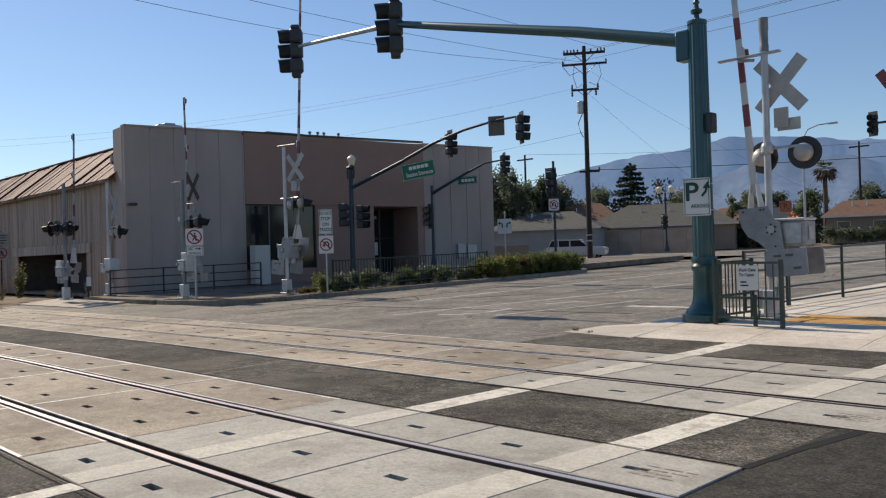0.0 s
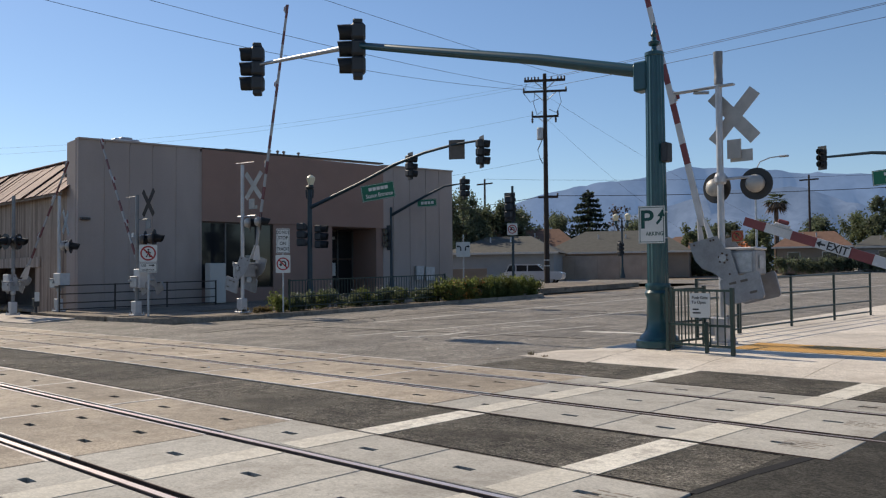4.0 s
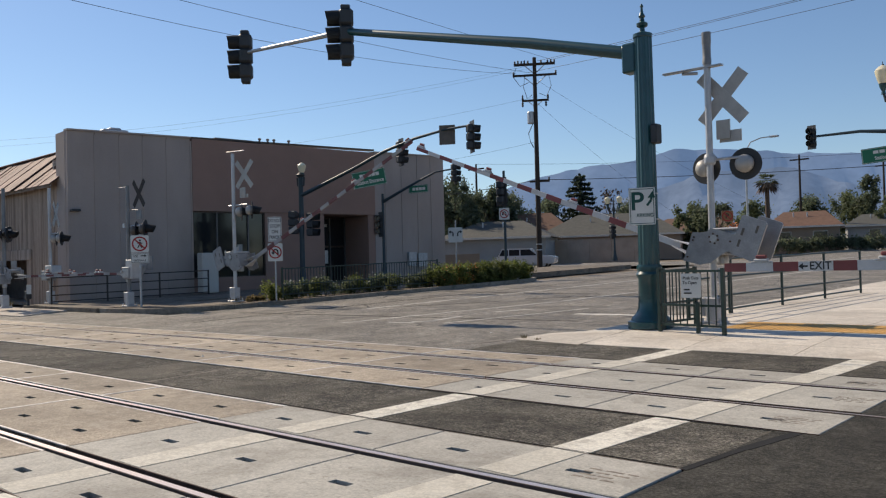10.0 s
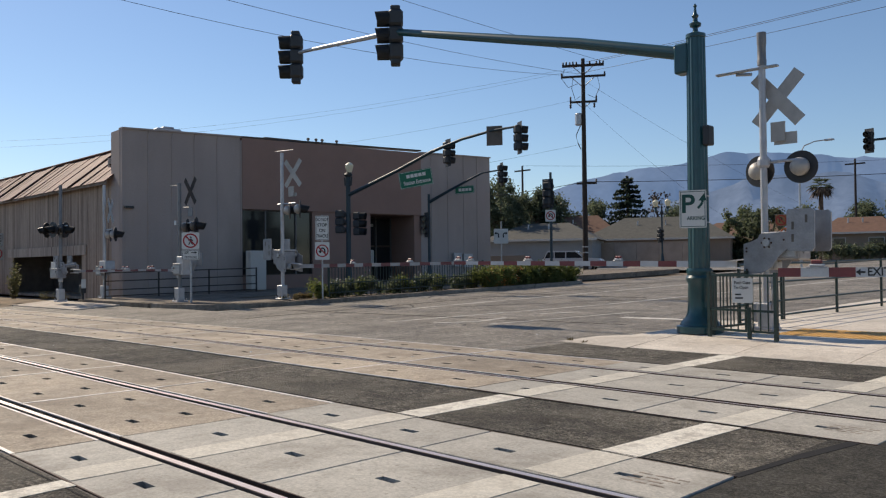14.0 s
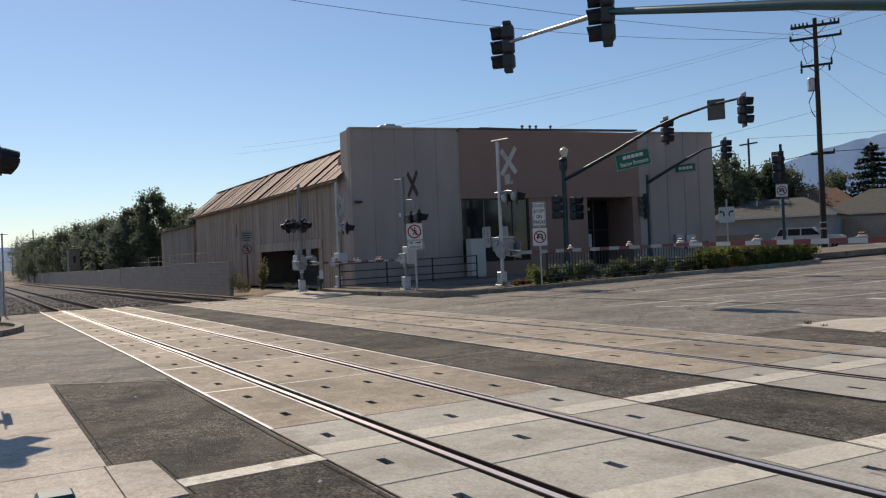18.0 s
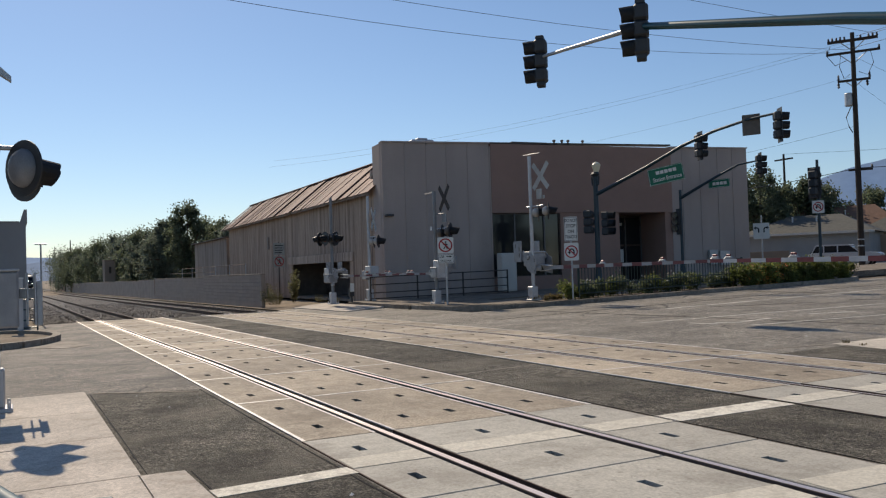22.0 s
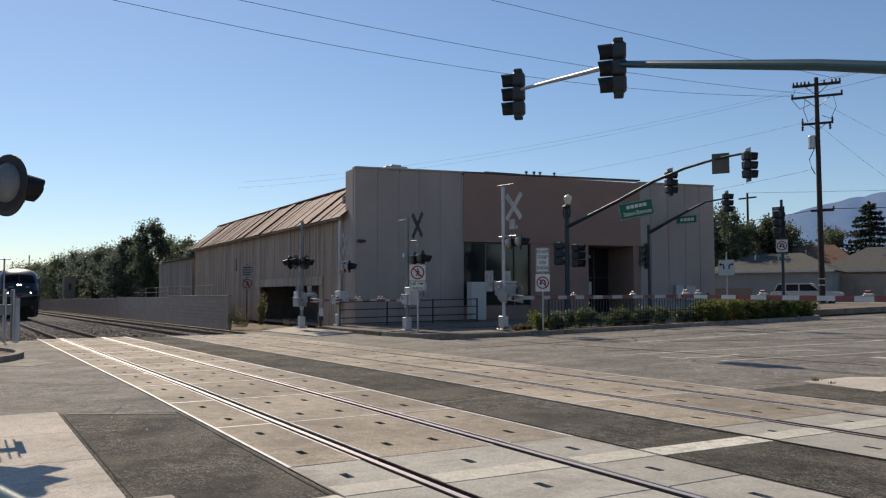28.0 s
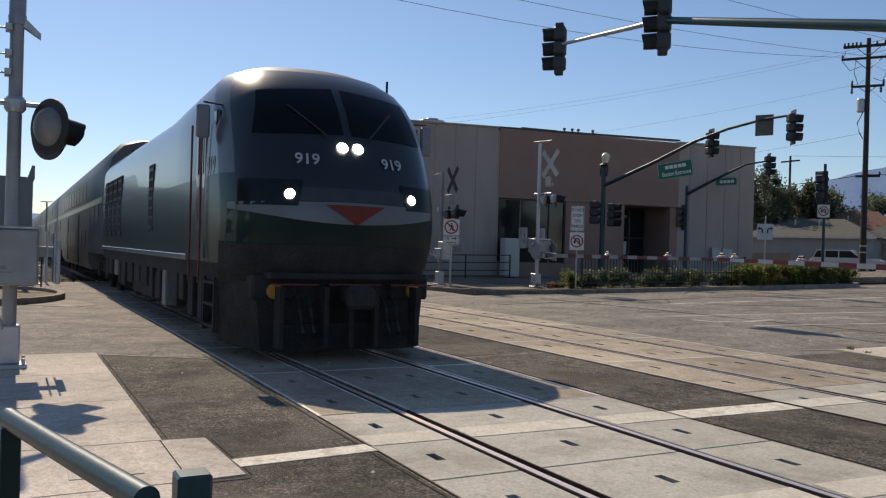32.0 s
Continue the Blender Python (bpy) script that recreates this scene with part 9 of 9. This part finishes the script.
    for sd in (-1, 1):
        x = -2.2
        while x > -15.5:
            w = rng.uniform(0.3, 0.9)
            z0 = rng.uniform(0.35, 0.65)
            part("underfloor_box", P(box, x - w, x, sd * 1.38 - 0.12, sd * 1.38 + 0.1, z0, 1.12, 0.02), UNDER if rng.random() < 0.75 else MAST_GREY, t)
            x -= w + rng.uniform(0.1, 0.5)
    for y in (-0.95, 0.95):
        part("anticlimber_panel", P(box, -0.9, -0.36, y - 0.3, y + 0.3, 0.8, 1.12, 0.03), UNDER, t)
    part("front_shelf", P(box, -0.9, -0.1, -1.1, 1.1, 1.08, 1.16, 0.02), UNDER, t, "black step across the nose")
    for y in (-0.35, 0.0, 0.35, 0.95, -0.95):
        part("pilot_rib", P(box, -0.3, -0.06, y - 0.03, y + 0.03, 0.2, 0.98), UNDER, t)
    # orange chevron on the band
    part("chevron", surf_patch([(-0.02, 1.8), (0.02, 1.8), (0.42, 2.05), (-0.42, 2.05)], 0.016, 8, 4), LOCO_RED, t, "orange-red chevron")
    # pilot, coupler, hoses, steps across the front
    pilot = bmesh.new()
    prism(pilot, [(-0.4, -1.12, 0.14), (-0.4, 1.12, 0.14), (-0.42, 1.2, 1.02), (-0.42, -1.2, 1.02)], (-0.08, 0, 0))
    for sd in (-1, 1):
        bm = bmesh.new()
        prism(bm, [(-0.42, sd * 1.12, 0.14), (-1.3, sd * 1.46, 0.2), (-1.3, sd * 1.5, 1.05), (-0.42, sd * 1.2, 1.02)], (0, -sd * 0.05, 0))
        part("pilot_wing", bm, UNDER, t)
    bm = bmesh.new()
    prism(bm, [(-0.34, -1.05, 0.13), (-0.34, 1.05, 0.13), (-0.2, 0.9, 0.5), (-0.2, -0.9, 0.5)], (-0.05, 0, 0))
    part("deflector_plate", bm, UNDER, t)
    part("pilot", pilot, UNDER, t, "black pilot plate")
    bm = bmesh.new()
    box(bm, -0.3, 0.2, -0.12, 0.12, 0.78, 0.98, 0.03)
    box(bm, 0.1, 0.32, -0.18, 0.18, 0.72, 1.02, 0.05)
    part("coupler", bm, UNDER, t)
    for y in (-0.7, -0.55, 0.5, 0.65):
        part("air_hose", P(tube, [(-0.28, y, 0.85), (-0.12, y, 0.7), (-0.1, y + 0.05, 0.4), (-0.2, y + 0.1, 0.32)], 0.025, 6), BLACK, t)
    for y0, y1 in ((-1.1, -0.5), (0.5, 1.1), (-0.36, 0.36)):
        part("grab_iron", P(rod, (0.03, y0, 1.02), (0.03, y1, 1.02), 0.011, n=6), RAIL_RED, t, "red grab iron")
    part("underframe", P(box, -LOCO_L, -0.8, -1.2, 1.2, 0.75, 1.0), UNDER, t)
    part("roof_hatch", P(box, -13.5, -5.0, -0.55, 0.55, 3.85, 4.0, 0.04), LOCO_GREY, t)
    part("exhaust", P(box, -9.5, -8.6, -0.3, 0.3, 3.98, 4.1, 0.02), UNDER, t)
    part("antenna", P(rod, (-2.0, 1.25, 3.9), (-2.0, 1.25, 4.15), 0.02, n=6), BLACK, t)
    bogie(t, -3.4)
    bogie(t, -13.0)
    return t


def coach():
    t = thing("passenger_coach", pose(-320, 3.79, 0.006), "silver double-deck passenger coach with dark window rows", "coach", "coaches")
    L, hw = 25.5, 1.5
    prof = [(-1.35, 0.55), (-1.48, 0.8), (-1.5, 1.2), (-1.5, 3.7), (-1.38, 4.15), (-1.05, 4.5), (-0.5, 4.66), (0, 4.69), (0.5, 4.66), (1.05, 4.5), (1.38, 4.15), (1.5, 3.7), (1.5, 1.2), (1.48, 0.8), (1.35, 0.55)]
    low = [(-1.48, 1.15)] + prof[2:13] + [(1.48, 1.15)]
    bm = bmesh.new()

    def loft(secs):
        rs = [[bm.verts.new((x, y, z)) for y, z in p] for x, p in secs]
        for a, b in zip(rs, rs[1:]):
            for i in range(len(a)):
                bm.faces.new((a[i], a[(i + 1) % len(a)], b[(i + 1) % len(a)], b[i]))
        bm.faces.new(rs[0])
        bm.faces.new(rs[-1][::-1])
    loft([(0, [(y * 0.93, z - 0.06) for y, z in low]), (-0.3, low), (-5.0, low)])
    loft([(-5.0, prof), (-L + 5, prof)])
    loft([(-L + 5, low), (-L + 0.3, low), (-L, [(y * 0.93, z - 0.06) for y, z in low])])
    part("body", bm, COACH, t, smooth=True)
    part("end_wall", P(box, -0.02, 0.06, -0.55, 0.55, 1.1, 3.3), UNDER, t, "dark end door")
    part("roof_end", P(box, -1.2, 0.02, -0.95, 0.95, 3.6, 4.5, 0.2), UNDER, t)
    for s in (-1, 1):
        for k in range(9):
            x = -6.2 - k * 1.6
            part("upper_window", P(box, x - 1.25, x, s * 1.5 - 0.015, s * 1.5 + 0.015, 3.05, 3.65, 0.005), COACH_GLASS, t)
        for k in range(9):
            x = -6.2 - k * 1.6
            if k in (2, 6):
                part("door", P(box, x - 1.3, x, s * 1.5 - 0.02, s * 1.5 + 0.02, 0.7, 2.6, 0.01), COACH, t, "silver sliding door")
                part("door_window", P(box, x - 1.0, x - 0.3, s * 1.51 - 0.018, s * 1.51 + 0.018, 1.5, 2.4, 0.005), COACH_GLASS, t)
            else:
                part("lower_window", P(box, x - 1.25, x, s * 1.5 - 0.015, s * 1.5 + 0.015, 1.35, 1.95, 0.005), COACH_GLASS, t)
        for x in (-1.6, -3.0, -22.6, -24.0):
            part("mid_window", P(box, x - 0.9, x, s * 1.5 - 0.015, s * 1.5 + 0.015, 2.1, 2.7, 0.005), COACH_GLASS, t)
        part("stripe", P(box, -L + 0.4, -0.4, s * 1.5 - 0.008, s * 1.5 + 0.008, 2.72, 2.9), LOCO_GREEN, t, "green waist stripe")
    bogie(t, -3.0, 2.4)
    bogie(t, -L + 3.0, 2.4)
    return t


TRAIN = []
FRONT = [(0, -900.0), (16, -400.0), (20, -275.0), (22, -216.0), (24, -164.5), (25, -141.0), (26, -118.5), (27, -97.4), (28, -76.7), (29, -57.4), (30, -40.0), (31, -24.6), (31.5, -17.4), (32, -10.1)]


def train():
    lo = locomotive()
    TRAIN.append((lo, 0.0))
    off = LOCO_L + 0.45
    first = coach()
    TRAIN.append((first, off))
    for k in range(3):
        off += 25.5 + 0.5
        c = copy_thing(first, pose(-400, 3.79, 0.006))
        TRAIN.append((c, off))


# ---- build ----
ground()
roads()
for y in (3.045, 4.54, 8.15, 9.65):
    rail(y)
ties()
crossing("track_crossing", (3.045, 4.54), 2.27, 5.46, -2.63, "concrete panels of the near track crossing")
crossing("track_crossing", (8.15, 9.65), 7.1, 10.5, -2.25, "concrete panels of the far track crossing")
mountains()
ground_marks()
footways()
markings()
facade_building()
warehouse()
block_wall()
signal_pole_green()
mast_M()
mast_D()
mast_C()
mast_A()
mast_R()
mast_L()
signals_far()
small_signs()
gates_and_rails()
utility_poles()

planting()
far_things()
wires()
train()


def motions():
    for a, rows in ARMS:
        walk(a, rows)
    for c, off in TRAIN:
        walk(c, [(t, pose(x - off, 3.79, 0.006 + T(x - off), 0, -0.35 if x - off < -14 else 0, 0)) for t, x in FRONT])


motions()
